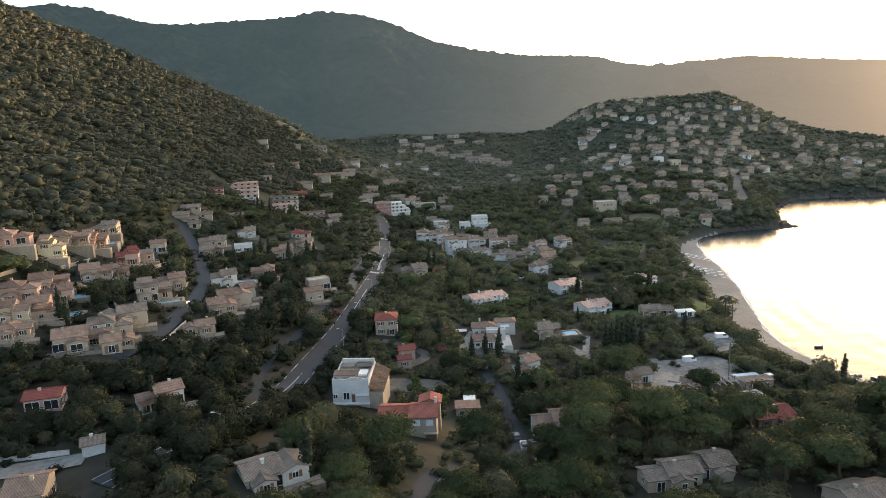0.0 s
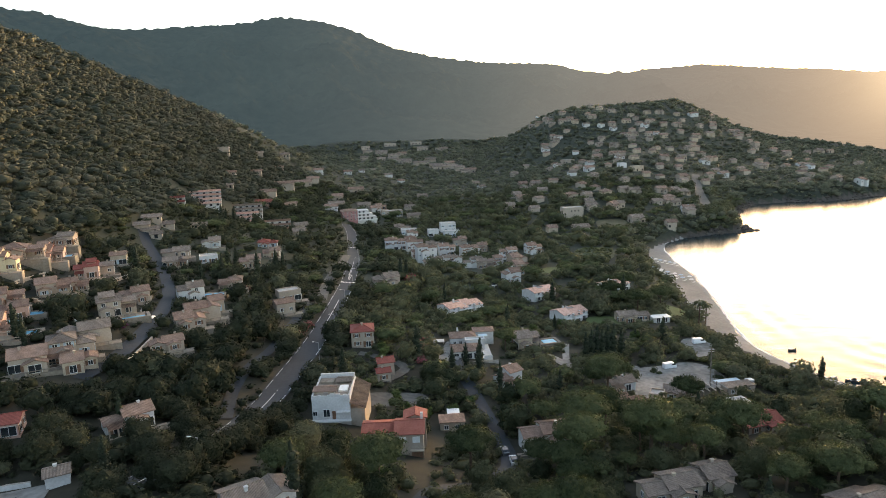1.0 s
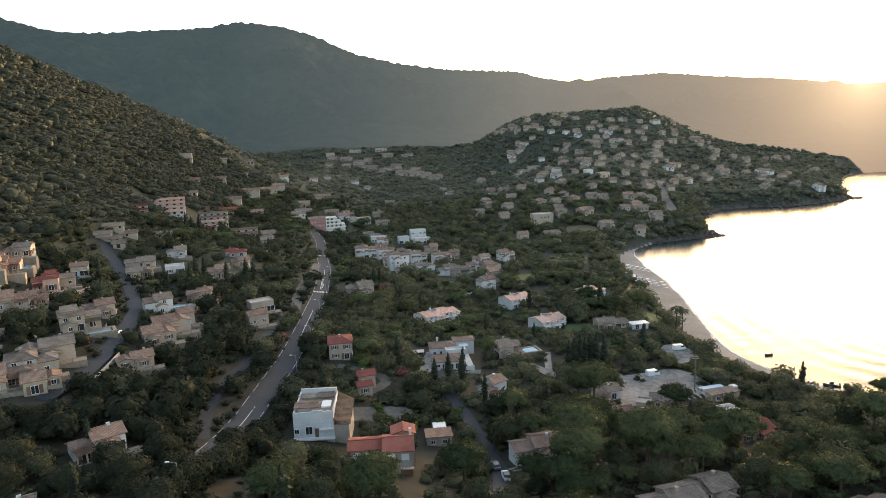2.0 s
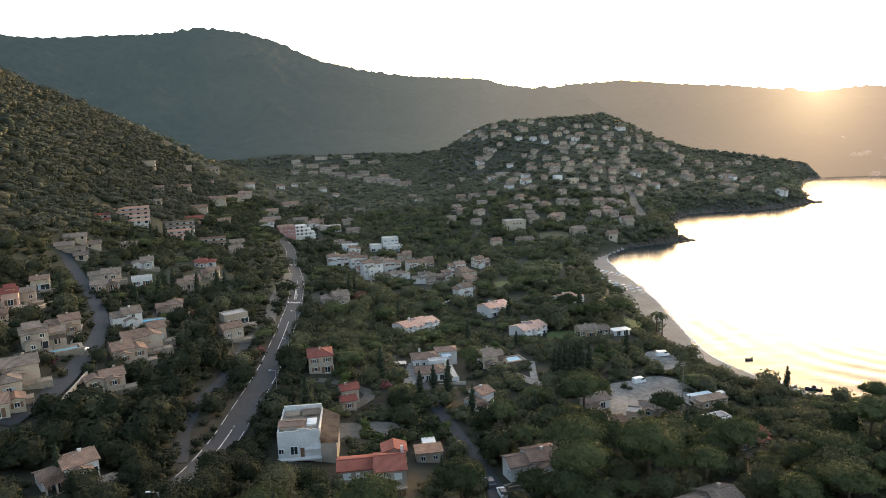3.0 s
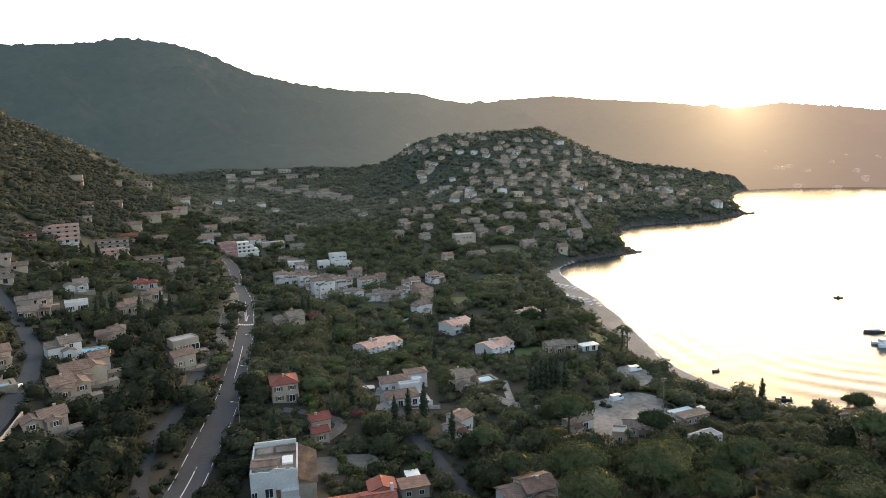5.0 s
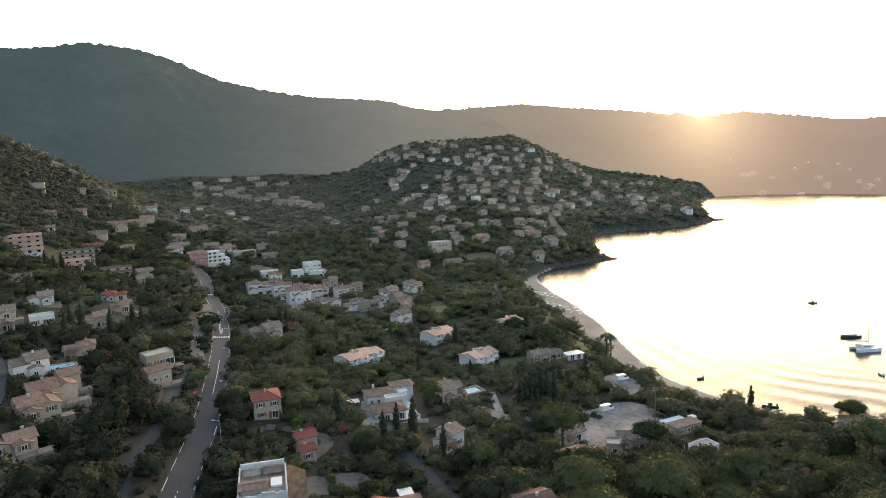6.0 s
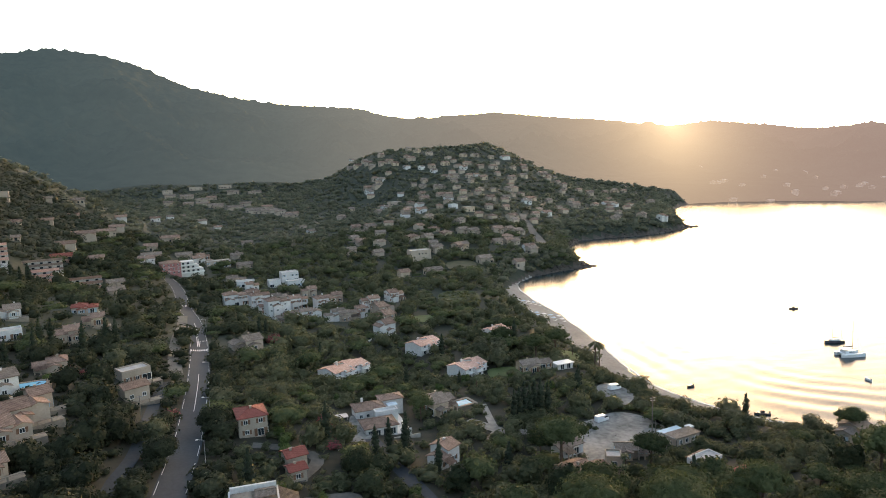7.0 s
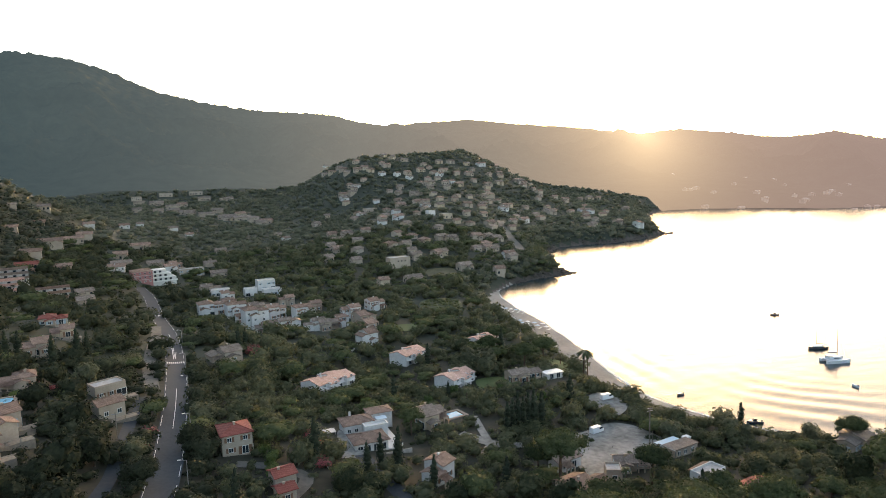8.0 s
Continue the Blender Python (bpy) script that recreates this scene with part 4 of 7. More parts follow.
    if full and low < -1.6:
        bm = bmesh.new()
        box(bm, -w / 2 - 2.2, -d / 2 - 3.2, low - 1.2, w / 2 + 2.2, -d / 2 - 0.02, -0.2)
        for k in range(int(w / 2.2)):
            xa = -w / 2 - 2.2 + k * (w + 4.4) / int(w / 2.2)
            box(bm, xa, -d / 2 - 3.2, -0.2, xa + 0.28, -d / 2 - 2.95, 0.65)
        box(bm, -w / 2 - 2.2, -d / 2 - 3.25, 0.65, w / 2 + 2.2, -d / 2 - 2.9, 0.78)
        part("terrace", bm, M_TERRACE[wall % 2], root, "raised stone terrace with low balustrade")
        FOOTPRINTS.append((x + s * (d / 2 + 2), y - c * (d / 2 + 2), w / 2 + 2, 2, radians(rot)))
    if kind != "flat" and not small:
        bm = bmesh.new()
        px, py = blocks[0][0] + rng.uniform(-0.2, 0.2) * blocks[0][2], rng.uniform(-0.15, 0.15) * d
        box(bm, px - 0.28, py - 0.25, h, px + 0.28, py + 0.25, h + d * 0.17 + 0.55)
        box(bm, px - 0.36, py - 0.33, h + d * 0.17 + 0.55, px + 0.36, py + 0.33, h + d * 0.17 + 0.65)
        part("chimney", bm, M_WALLS[wall], root)
    return root


rng = random.Random(11)
for rows, group, full in ((HILLSIDE_UPPER, "houses on the upper hillside", True), (HILLSIDE_LOWER, "houses on the lower hillside", True),
                          (POOL_QUARTER, "houses with gardens below the lane", True), (ROADSIDE, "houses near the main road", True),
                          (CENTRE, "villas between road and beach", True), (BEACHSIDE, "buildings behind the beach", True),
                          (TERRACE_ROWS, "terraced holiday houses", True), (VALLEY_MID, "houses along the valley", True),
                          (TERRACE_NEIGHBOURS, "houses beside the terraced residences", False), (WOOD_EDGE, "houses at the edge of the woods", False),
                          (UPPER_VALLEY, "houses in the upper valley", False), (HAMLET, "houses of the far hamlet", False),
                          (HILL_TOWN_WEST, "houses on the far hill", False), (HILL_TOWN_TOP, "houses on the far hill", False),
                          (HILL_TOWN_MIDDLE, "houses on the far hill", False), (HILL_TOWN_FOOT, "houses on the far hill", False),
                          (HILL_TOWN_HIGH, "houses on the far hill", False), (HILL_TOWN_CROWN, "houses on the far hill", False),
                          (HILL_TOWN_EAST, "houses on the far hill", False), (HILL_TOWN_SLOPE, "houses on the far hill", False),
                          (HILL_TOWN_LOW, "houses on the far hill", False), (CAPE_HOUSES, "houses above the far cape", False),
                          (HAMLET_ROWS, "houses of the far hamlet", False), (VALLEY_SCATTER, "houses in the upper valley", False),
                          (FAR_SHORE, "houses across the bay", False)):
    for row in rows:
        house(*row, rng, full, group)


def hill_town_fill(count):
    """Small houses between the larger ones on the far hill, where the slope is free."""
    made = 0
    while made < count:
        a, r = radians(rng.uniform(7.5, 30)), rng.uniform(600, 1140)
        x, y = r * math.sin(a), r * math.cos(a)
        if ground(x, y) < 16 or any(math.hypot(x - f[0], y - f[1]) < 15 for f in FOOTPRINTS) or coast_distance(x, y) < 30:
            continue
        house(x, y, rng.uniform(6, 10), 7, rng.choice((3.6, 4.2, 4.8)), rng.choice((0, 10, 20, 30)), rng.choice((1, 2, 0, 2, 41, 42, 1, 22)), rng, False, "houses on the far hill", wing=False, small=True)
        made += 1


hill_town_fill(64)


# ---- houses with a shape of their own ----
def block(root, name, x0, y0, z0, x1, y1, z1, mat, label=""):
    bm = bmesh.new()
    box(bm, x0, y0, z0, x1, y1, z1)
    return part(name, bm, mat, root, label)


def tiled(root, x, y, w, d, h, low, wall, roof, kind, turn=0, pitch=17, over=0.45):
    """Walls and a tiled roof as parts of root, centred at x, y."""
    bm, peak = roof_bm(w, d, h, kind, over, pitch)
    at = pose(x, y, 0, 0, 0, turn)
    part("roof", bm, roof, root).matrix_basis = at
    part("wall", wall_bm(w, d, h, low, peak - 0.05 if kind == "gable" else 0), wall, root).matrix_basis = at
    return at


def white_house():
    """Tall white house with a cluttered roof terrace and a long tiled shed along its side."""
    root = new("white_house")
    z = 20.2
    root.matrix_basis = pose(-34, 153.3, z, 0, 0, 1)
    tagged(root, "tall white-rendered house with cluttered roof terrace", "house")
    W = M_WALLS[2]
    bm = wall_bm(9.6, 13, 6.9, -4)
    part("wall", bm, W, root).matrix_basis = pose(4.8, 6.5, 0)
    # crumbling parapet, pieces of uneven height
    r = random.Random(4)
    for k in range(12):
        block(root, "parapet_block", k * 0.8, 0.0, 6.9, k * 0.8 + 0.78, 0.35, 6.9 + r.uniform(0.2, 0.85), W)
    for x0 in (0, 9.3):
        for k in range(4):
            block(root, "parapet_wall", x0, 0.36 + k * 3.1, 6.9, x0 + 0.3, 0.36 + k * 3.1 + 3.05, 6.9 + r.uniform(0.3, 0.6), W)
    block(root, "roof", 0.35, 0.4, 6.9, 9.25, 12.9, 6.98, M_TERRACE[0], "grey flat terrace floor")
    bm, _ = roof_bm(5.6, 3.6, 7.6, "gable", 0.2, 12)
    part("lean_to_roof", bm, M_ROOFS[0], root, "patched terracotta lean-to roof").matrix_basis = pose(3.0, 3.6, 0)
    block(root, "lean_to", 0.5, 1.9, 6.98, 5.5, 5.3, 7.55, M_WALLS[4])
    block(root, "skylight", 6.4, 3.0, 6.98, 8.6, 6.4, 7.4, M_FRAME, "white flat skylight cover")
    block(root, "tank_base", 1.0, 8.4, 6.98, 4.4, 11.2, 7.5, M_TERRACE[0], "grey concrete roof slab")
    bm, _ = roof_bm(3.8, 3.4, 7.5, "gable", 0.15, 14)
    part("lean_to_roof", bm, M_ROOFS[1], root, "weathered tile lean-to roof").matrix_basis = pose(7.0, 9.8, 0)
    block(root, "upper_wall", 0.3, 12.4, 6.98, 9.3, 12.9, 8.2, W)
    for k in range(9):
        a, b = r.uniform(0.6, 8.6), r.uniform(0.6, 2.3)
        block(root, "rubble", a, b, 6.98, a + r.uniform(0.3, 0.9), b + r.uniform(0.2, 0.5), 6.98 + r.uniform(0.15, 0.5), M_STONE)
    # long shed roof along the east side
    sb = bmesh.new()
    v = [sb.verts.new(p) for p in ((9.5, -0.8, 5.4), (13.6, -0.6, 3.9), (13.6, 13.4, 4.6), (9.5, 13.2, 6.9))]
    f = sb.faces.new(v)
    bmesh.ops.solidify(sb, geom=[f], thickness=0.2)
    part("shed_roof", sb, M_ROOFS[1], root, "long weathered tile shed roof")
    block(root, "shed_wall", 9.6, 0.2, -4, 13.2, 12.8, 3.6, M_WALLS[0])
    fr = placed("window", WIN_TALL[0], root, pose(3.6, -0.02, 2.6, 0, 0, 0))
    placed("pane", WIN_TALL[1], fr, Matrix.Identity(4))
    fr = placed("window", WIN_SMALL[0], root, pose(0.7, -0.02, 2.5))
    placed("pane", WIN_SMALL[1], fr, Matrix.Identity(4))
    block(root, "door", 5.0, -0.07, 0.9, 5.9, 0.05, 3.1, M_SHUTTERS[1])
    block(root, "ledge", -0.2, -1.3, 0.6, 9.8, 0.0, 0.9, W)
    block(root, "balcony", 6.2, -1.2, 3.0, 9.6, -0.02, 3.2, W)
    FOOTPRINTS.append((-27.5, 160, 8, 8.5, 0))


def orange_house():
    root = new("orange_roof_house")
    root.matrix_basis = pose(-8.6, 138.4, 17.7, 0, 0, 2)
    tagged(root, "pale house with bright orange tile roof and garage", "house")
    tiled(root, 0, 4, 6.2, 8, 6.4, -3, M_WALLS[0], M_ORANGE, "gable", 0, 18)
    tiled(root, -7, 6.5, 8, 6, 5.4, -3, M_WALLS[0], M_ORANGE, "gable", 0, 14)
    tiled(root, 1.2, 9.2, 4, 5, 6.9, -1, M_WALLS[0], M_ORANGE, "gable", 90, 18)
    for x in (-1.6, 1.5):
        fr = placed("window", WIN_TALL[0], root, pose(x, -0.02, 4.9) @ Matrix.Diagonal((1, 1, 0.7, 1)))
        placed("shutter", WIN_TALL[1], fr, Matrix.Identity(4)).data = SHUT_WHITE
    block(root, "garage_door", 0.4, -0.08, 0, 3.0, 0.04, 2.1, M_SHUTTERS[1])
    block(root, "garage_canopy", 0.1, -0.9, 2.3, 3.3, 0.0, 2.5, M_WALLS[0])
    fr = placed("window", WIN_TALL[0], root, pose(-9.2, 3.48, 4.0) @ Matrix.Diagonal((1, 1, 0.7, 1)))
    placed("shutter", WIN_TALL[1], fr, Matrix.Identity(4)).data = SHUT_WHITE
    fr = placed("window", WIN_SMALL[0], root, pose(-5.2, 3.48, 4.1))
    placed("pane", WIN_SMALL[1], fr, Matrix.Identity(4))
    block(root, "door", -7.3, 3.42, 2.4, -6.4, 3.52, 4.7, M_FRAME)
    block(root, "terrace", -11, -0.5, -2, -3.2, 3.45, 2.3, M_TERRACE[0], "raised planted terrace")
    block(root, "chimney", 2.5, 5.2, 6.5, 3.1, 5.8, 9.0, M_WALLS[2])
    FOOTPRINTS.append((-12, 143, 10, 6, 0))
    CLEAR_FRONTS.append((-9, 130, 7))


def villa():
    root = new("villa")
    root.matrix_basis = pose(5.5, 219, ground(5, 219) - 0.5, 0, 0, 4) @ Matrix.Diagonal((0.9, 0.9, 0.95, 1))
    tagged(root, "white villa with several tiled roofs and terraces", "house")
    W, T = M_WALLS[2], M_ROOFS[0]
    tiled(root, 0, 0, 10.5, 8, 3.3, -3, W, T, "hip", 0, 17, 0.6)
    tiled(root, 0, 14, 10, 7.5, 3.8, -3, W, T, "hip", 0, 17, 0.5)
    tiled(root, 9, 18.5, 8, 5.5, 4.2, -3, W, T, "hip", 0, 15, 0.5)
    block(root, "flat_roof", 0.5, 5.2, 3.7, 8.2, 8.6, 3.95, W, "white flat roof with raised rim")
    rim = bmesh.new()
    for x0, y0, x1, y1 in ((0.5, 5.2, 8.2, 5.5), (0.5, 8.3, 8.2, 8.6), (0.5, 5.5, 0.8, 8.3), (7.9, 5.5, 8.2, 8.3)):
        box(rim, x0, y0, 3.95, x1, y1, 4.5)
    part("roof_rim", rim, W, root)
    block(root, "wall", 0.6, 5.3, -2, 8.1, 8.5, 3.7, W)
    block(root, "awning", 6.6, 12.2, 3.2, 10.2, 15.2, 3.35, M_AWNING, "pale blue-white awning")
    block(root, "terrace", 5.3, -3.6, -2, 10.2, 12, 0.1, W, "white paved terrace")
    block(root, "terrace_wall", -7, -7.0, -3.0, 12, -6.7, 0.3, M_STONE, "long stone garden wall")
    block(root, "stair_wall", 7.0, -3.6, 0.1, 10.2, -3.35, 1.0, W)
    block(root, "carport_roof", -13.5, 11, 2.2, -7.5, 14.5, 2.35, M_METAL)
    for x, y in ((-13.2, 11.3), (-7.8, 11.3), (-13.2, 14.2), (-7.8, 14.2)):
        block(root, "post", x - 0.08, y - 0.08, -1, x + 0.08, y + 0.08, 2.2, M_METAL)
    for x in (-3.6, -1.2, 1.4, 3.8):
        add_window(root, pose(x, -4.02, 1.4), WIN_TALL, None, False)
    for x in (-3.4, -1.0, 2.2):
        add_window(root, pose(x, 10.23, 1.9), WIN_SMALL, None, False)
    for y in (0, 3):
        add_window(root, pose(5.27, y, 1.6, 0, 0, 90), WIN_TALL, None, False)
    block(root, "chimney", -2.2, 15, 4.2, -1.5, 15.6, 6.3, W)
    FOOTPRINTS.append((7, 225, 12, 15, radians(4)))


def garden_pavilion():
    root = new("garden_pavilion")
    root.matrix_basis = pose(0.8, 163, ground(0.8, 164), 0, 0, 4)
    tagged(root, "low pavilion with pinkish flat roof and white awning", "outbuilding")
    block(root, "wall", -3.2, -2.4, -2, 3.2, 2.4, 2.7, M_WALLS[0])
    block(root, "roof", -3.5, -2.7, 2.7, 3.5, 2.7, 2.9, M_ROOFS[0], "pinkish flat tiled roof")
    block(root, "awning", -1.0, 2.9, 2.6, 2.4, 6.2, 2.75, M_FRAME, "white flat canopy")
    for x, y in ((-0.9, 6.1), (2.3, 6.1), (-0.9, 3.0), (2.3, 3.0)):
        block(root, "post", x - 0.06, y - 0.06, -1, x + 0.06, y + 0.06, 2.6, M_FRAME)
    for x in (-1.6, 1.4):
        add_window(root, pose(x, -2.42, 1.4), WIN_SMALL, None, False)
    FOOTPRINTS.append((1, 165, 4.5, 5.5, 0))


def stepped_residence(x, y, w, tiers, rot, roof, words):
    """Rows of holiday flats stepping back up the slope, each with a tiled strip of roof and a balustraded gallery."""
    root = new("terraced_residence")
    root.matrix_basis = pose(x, y, ground(x, y) - 3.2, 0, 0, rot)
    tagged(root, words, "apartments", "terraced residences")
    bays = max(3, int(w / 4.2))
    for i in range(tiers):
        y0, z0 = 5.6 * i, 2.1 * i
        block(root, "wall", -w / 2, y0, z0 - 6, w / 2, y0 + 6.5, z0 + 2.6, M_WALLS[2])
        bm = bmesh.new()
        v = [bm.verts.new(q) for q in ((-w / 2 - 0.3, y0 - 1.3, z0 + 2.55), (w / 2 + 0.3, y0 - 1.3, z0 + 2.55), (w / 2 + 0.3, y0 + 3.4, z0 + 3.5), (-w / 2 - 0.3, y0 + 3.4, z0 + 3.5))]
        bmesh.ops.solidify(bm, geom=[bm.faces.new(v)], thickness=0.18)
        part("roof", bm, roof, root)
        block(root, "balustrade", -w / 2, y0 - 2.1, z0 - 4, w / 2, y0 - 1.9, z0 + 0.9, M_WALLS[2])
        for k in range(bays + 1):
            xa = -w / 2 + w * k / bays
            block(root, "fin", xa - 0.14, y0 - 1.9, z0 - 2, xa + 0.14, y0 - 0.02, z0 + 2.6, M_WALLS[2])
        for k in range(bays):
            add_window(root, pose(-w / 2 + w * (k + 0.5) / bays, y0 - 0.03, z0 + 1.4) @ Matrix.Diagonal((1, 1, 0.7, 1)), WIN_TALL, None, False, True)
    FOOTPRINTS.append((x - math.sin(radians(rot)) * 2.6 * tiers, y + math.cos(radians(rot)) * 2.6 * tiers, w / 2, 2.5 * tiers, radians(rot)))


def pink_hotel():
    root = new("hotel")
    root.matrix_basis = pose(-83, 541, ground(-83, 541), 0, 0, 16)
    tagged(root, "rose-red hotel block with white balconied wing", "hotel")
    block(root, "wall", -7, 0, -3, 6, 11, 8.6, M_ROSE)
    bm, _ = roof_bm(13, 11, 8.6, "hip", 0.5, 13)
    part("roof", bm, M_ROOFS[0], root).matrix_basis = pose(-0.5, 5.5, 0)
    for f in range(3):
        for k in range(4):
            add_window(root, pose(-5.4 + 3.2 * k, -0.02, 1.6 + 2.8 * f), WIN_SMALL, None, False)
        block(root, "white_band", -7.1, -0.1, 2.75 + 2.8 * f, 6.1, 0.02, 2.95 + 2.8 * f, M_WALLS[2])
    for f in range(3):
        x1 = 22 - 3.2 * f
        block(root, "wing", 6.01, 2, -3 if f == 0 else 2.8 * f, x1, 11, 2.8 * (f + 1) - 0.02, M_WALLS[2])
        block(root, "balcony", 6.3, 0.4, 2.8 * f - 0.1, x1 + 0.6, 1.98, 2.8 * f + 0.1, M_WALLS[2])
        block(root, "balcony_rail", 6.3, 0.4, 2.8 * f + 0.12, x1 + 0.6, 0.52, 2.8 * f + 1.0, M_FRAME)
        for k in range(int((x1 - 7) / 3.4)):
            add_window(root, pose(8 + 3.4 * k, 1.97, 2.8 * f + 1.2), WIN_TALL, None, False, True)
    FOOTPRINTS.append((-76, 548, 16, 8, radians(16)))
    CLEAR_FRONTS.append((-78, 534, 5))


def pink_villa(x, y, rot, bays, high):
    """White row of dwellings under pale pink roofs, each bay stepped from the next behind a raised party wall."""
    root = new("villa_row")
    root.matrix_basis = pose(x, y, ground(x, y) - 0.2, 0, 0, rot)
    tagged(root, "white row of villas with stepped pale pink tile roofs", "house", "pink-roofed villas")
    wide = 4.5
    for k in range(bays):
        xk, yk, hk = (k - (bays - 1) / 2) * wide, (0, -1.3, 0.4, -0.9, 0.2)[k % 5], high - (0, 0.5, 0.2, 0.7, 0.3)[k % 5]
        at = tiled(root, xk, yk, wide - 0.02, 9.5, hk, -4, M_WALLS[2], M_ROOFS[4], "gable", 0, 16, 0.25)
        if k:
            block(root, "party_wall", xk - wide / 2 - 0.14, yk - 4.9, -2, xk - wide / 2 + 0.14, yk + 4.6, hk + 0.75, M_WALLS[2])
        for f in range(2):
            add_window(root, at @ pose(0.2, -4.78, 1.3 + 2.4 * f), WIN_TALL if f == 0 else WIN_SMALL, None, False)
        add_window(root, pose((bays / 2) * wide + 0.01, -1.5 + 1.5 * k, 1.8, 0, 0, 90), WIN_SMALL, None, False, True)
        block(root, "balcony", xk - 1.7, yk - 6.0, 2.3, xk + 1.7, yk - 4.77, 2.45, M_WALLS[2])
    block(root, "chimney", -wide * 0.6, 0.8, high, -wide * 0.6 + 0.6, 1.4, high + 2.2, M_WALLS[2])
    FOOTPRINTS.append((x, y, bays * wide / 2 + 1, 6.5, radians(rot)))


M_ROSE = material("rose_render", (0.30, 0.12, 0.115), (0.42, 0.19, 0.18), 0.85, 2.0, 0.3, 0.1)
M_ORANGE = roof_material("orange_tiles", (0.29, 0.08, 0.055), (0.42, 0.14, 0.10))
M_AWNING = material("awning_cloth", (0.45, 0.55, 0.6), (0.6, 0.68, 0.7), 0.7, 2, 0.5, 0)
SHUT_WHITE = WIN_TALL[1].copy()
SHUT_WHITE.materials.clear()
SHUT_WHITE.materials.append(M_FRAME)
CLEAR_FRONTS = [(-29, 146, 6), (-24, 148, 4), (-16, 131, 5), (0, 156, 4), (5, 208, 4), (-30, 210, 4), (16, 186, 3), (66, 180, 6), (60, 184, 5), (76, 186, 5), (50, 175, 4), (86, 183, 4), (-67, 129, 4), (-70, 103, 4), (-80, 100, 4), (-9, 203, 3), (-10, 196, 3)]
white_house()
orange_house()
villa()
garden_pavilion()
pink_hotel()
for row in ((4, 284, 38, 4, 4.2), (43, 312, 34, 3, 4.2), (51, 274, 32, 3, 4.0), (81, 320, 30, 3, 4.0)):
    pink_villa(*row)
stepped_residence(-167, 394, 15, 2, 20, M_ROOFS[2], "low terraced residence with red tile roofs")
stepped_residence(-165, 428, 30, 4, 18, M_ROOFS[4], "white stepped residence with four pink tiled tiers")
stepped_residence(-150, 460, 34, 3, 14, M_ROOFS[1], "pale grey stepped residence with weathered roofs")
stepped_residence(-141, 446, 19, 3, 14, M_ROOFS[4], "white stepped residence with pink tiled tiers")
stepped_residence(-121, 452, 20, 3, 14, M_ROOFS[0], "white stepped residence with terracotta tiers")


# ---- swimming pools ----
def pool(x, y, w, d, rot, round_end=False):
    root = new("swimming_pool")
    z = max(ground(x + a * w / 2, y + b * d / 2) for a in (-1, 0, 1) for b in (-1, 0, 1)) + 0.1
    root.matrix_basis = pose(x, y, z, 0, 0, rot)
    tagged(root, "blue swimming pool with pale stone rim", "swimming pool", "garden pools")
    bm = bmesh.new()
    for x0, y0, x1, y1 in ((-w / 2 - 1, -d / 2 - 1, w / 2 + 1, -d / 2), (-w / 2 - 1, d / 2, w / 2 + 1, d / 2 + 1), (-w / 2 - 1, -d / 2, -w / 2, d / 2), (w / 2, -d / 2, w / 2 + 1, d / 2)):
        box(bm, x0, y0, -3.5, x1, y1, 0.12)
    part("rim", bm, M_TERRACE[0], root)
    bm = bmesh.new()
    n = 20 if round_end else 4
    vs = [bm.verts.new((w / 2 * 1.02 * math.copysign(min(1, abs(1.2 * math.cos(a))), math.cos(a)), d / 2 * 1.02 * math.copysign(min(1, abs(1.2 * math.sin(a))), math.sin(a)), 0.0)) for a in (2 * math.pi * (k + 0.5) / n for k in range(n))]
    bm.faces.new(vs)
    part("water", bm, M_POOL, root)
    FOOTPRINTS.append((x, y, w / 2 + 1.5, d / 2 + 1.5, radians(rot)))


for row in ((-99, 198, 8, 4, 30), (-89, 240, 8, 5, 10, True), (-148, 246, 8, 5, 20), (-126, 190, 7, 4, 25, True), (-128, 180, 8, 4, 25, True), (37, 237, 6, 4.5, 15), (-119, 177, 6, 4, 25)):
    pool(*row)


def beach_restaurant():
    """Low flat-roofed kitchen with a terrace of timber frames beside the utility mast."""
    root = new("beach_restaurant")
    root.matrix_basis = pose(88, 190, ground(88, 190), 0, 0, 12)
    tagged(root, "low beach restaurant with flat pale roofs and timber pergola", "building")
    block(root, "wall", -4.5, -2, -1.5, 4.5, 2, 2.6, M_WALLS[0])
    block(root, "flat_roof", -4.8, -2.3, 2.6, 4.8, 2.3, 2.8, M_ROOFS[1], "weathered low roof")
    block(root, "awning", -5.0, 2.6, 2.3, 3.0, 5.2, 2.4, M_AWNING, "pale cloth awning")
    for k in range(5):
        x = -13 + 2.0 * k
        block(root, "beam", x - 0.12, -2.5, 2.5, x + 0.12, 3.5, 2.75, M_STONE)
        for y in (-2.4, 3.4):
            block(root, "post", x - 0.1, y - 0.1, -1, x + 0.1, y + 0.1, 2.5, M_POST)
    for x in (-3, -0.5, 2.4):
        add_window(root, pose(x, -2.02, 1.3), WIN_SMALL, None, False)
    block(root, "kitchen_box", 5.2, 2.4, -1, 7.4, 4.2, 2.2, M_FRAME, "white storage box")
    FOOTPRINTS.append((86, 191, 9, 5, radians(12)))


M_POST = material("weathered_wood_post", (0.10, 0.085, 0.07), (0.22, 0.19, 0.16), 0.9, 2, 0.5, 0.2)
beach_restaurant()


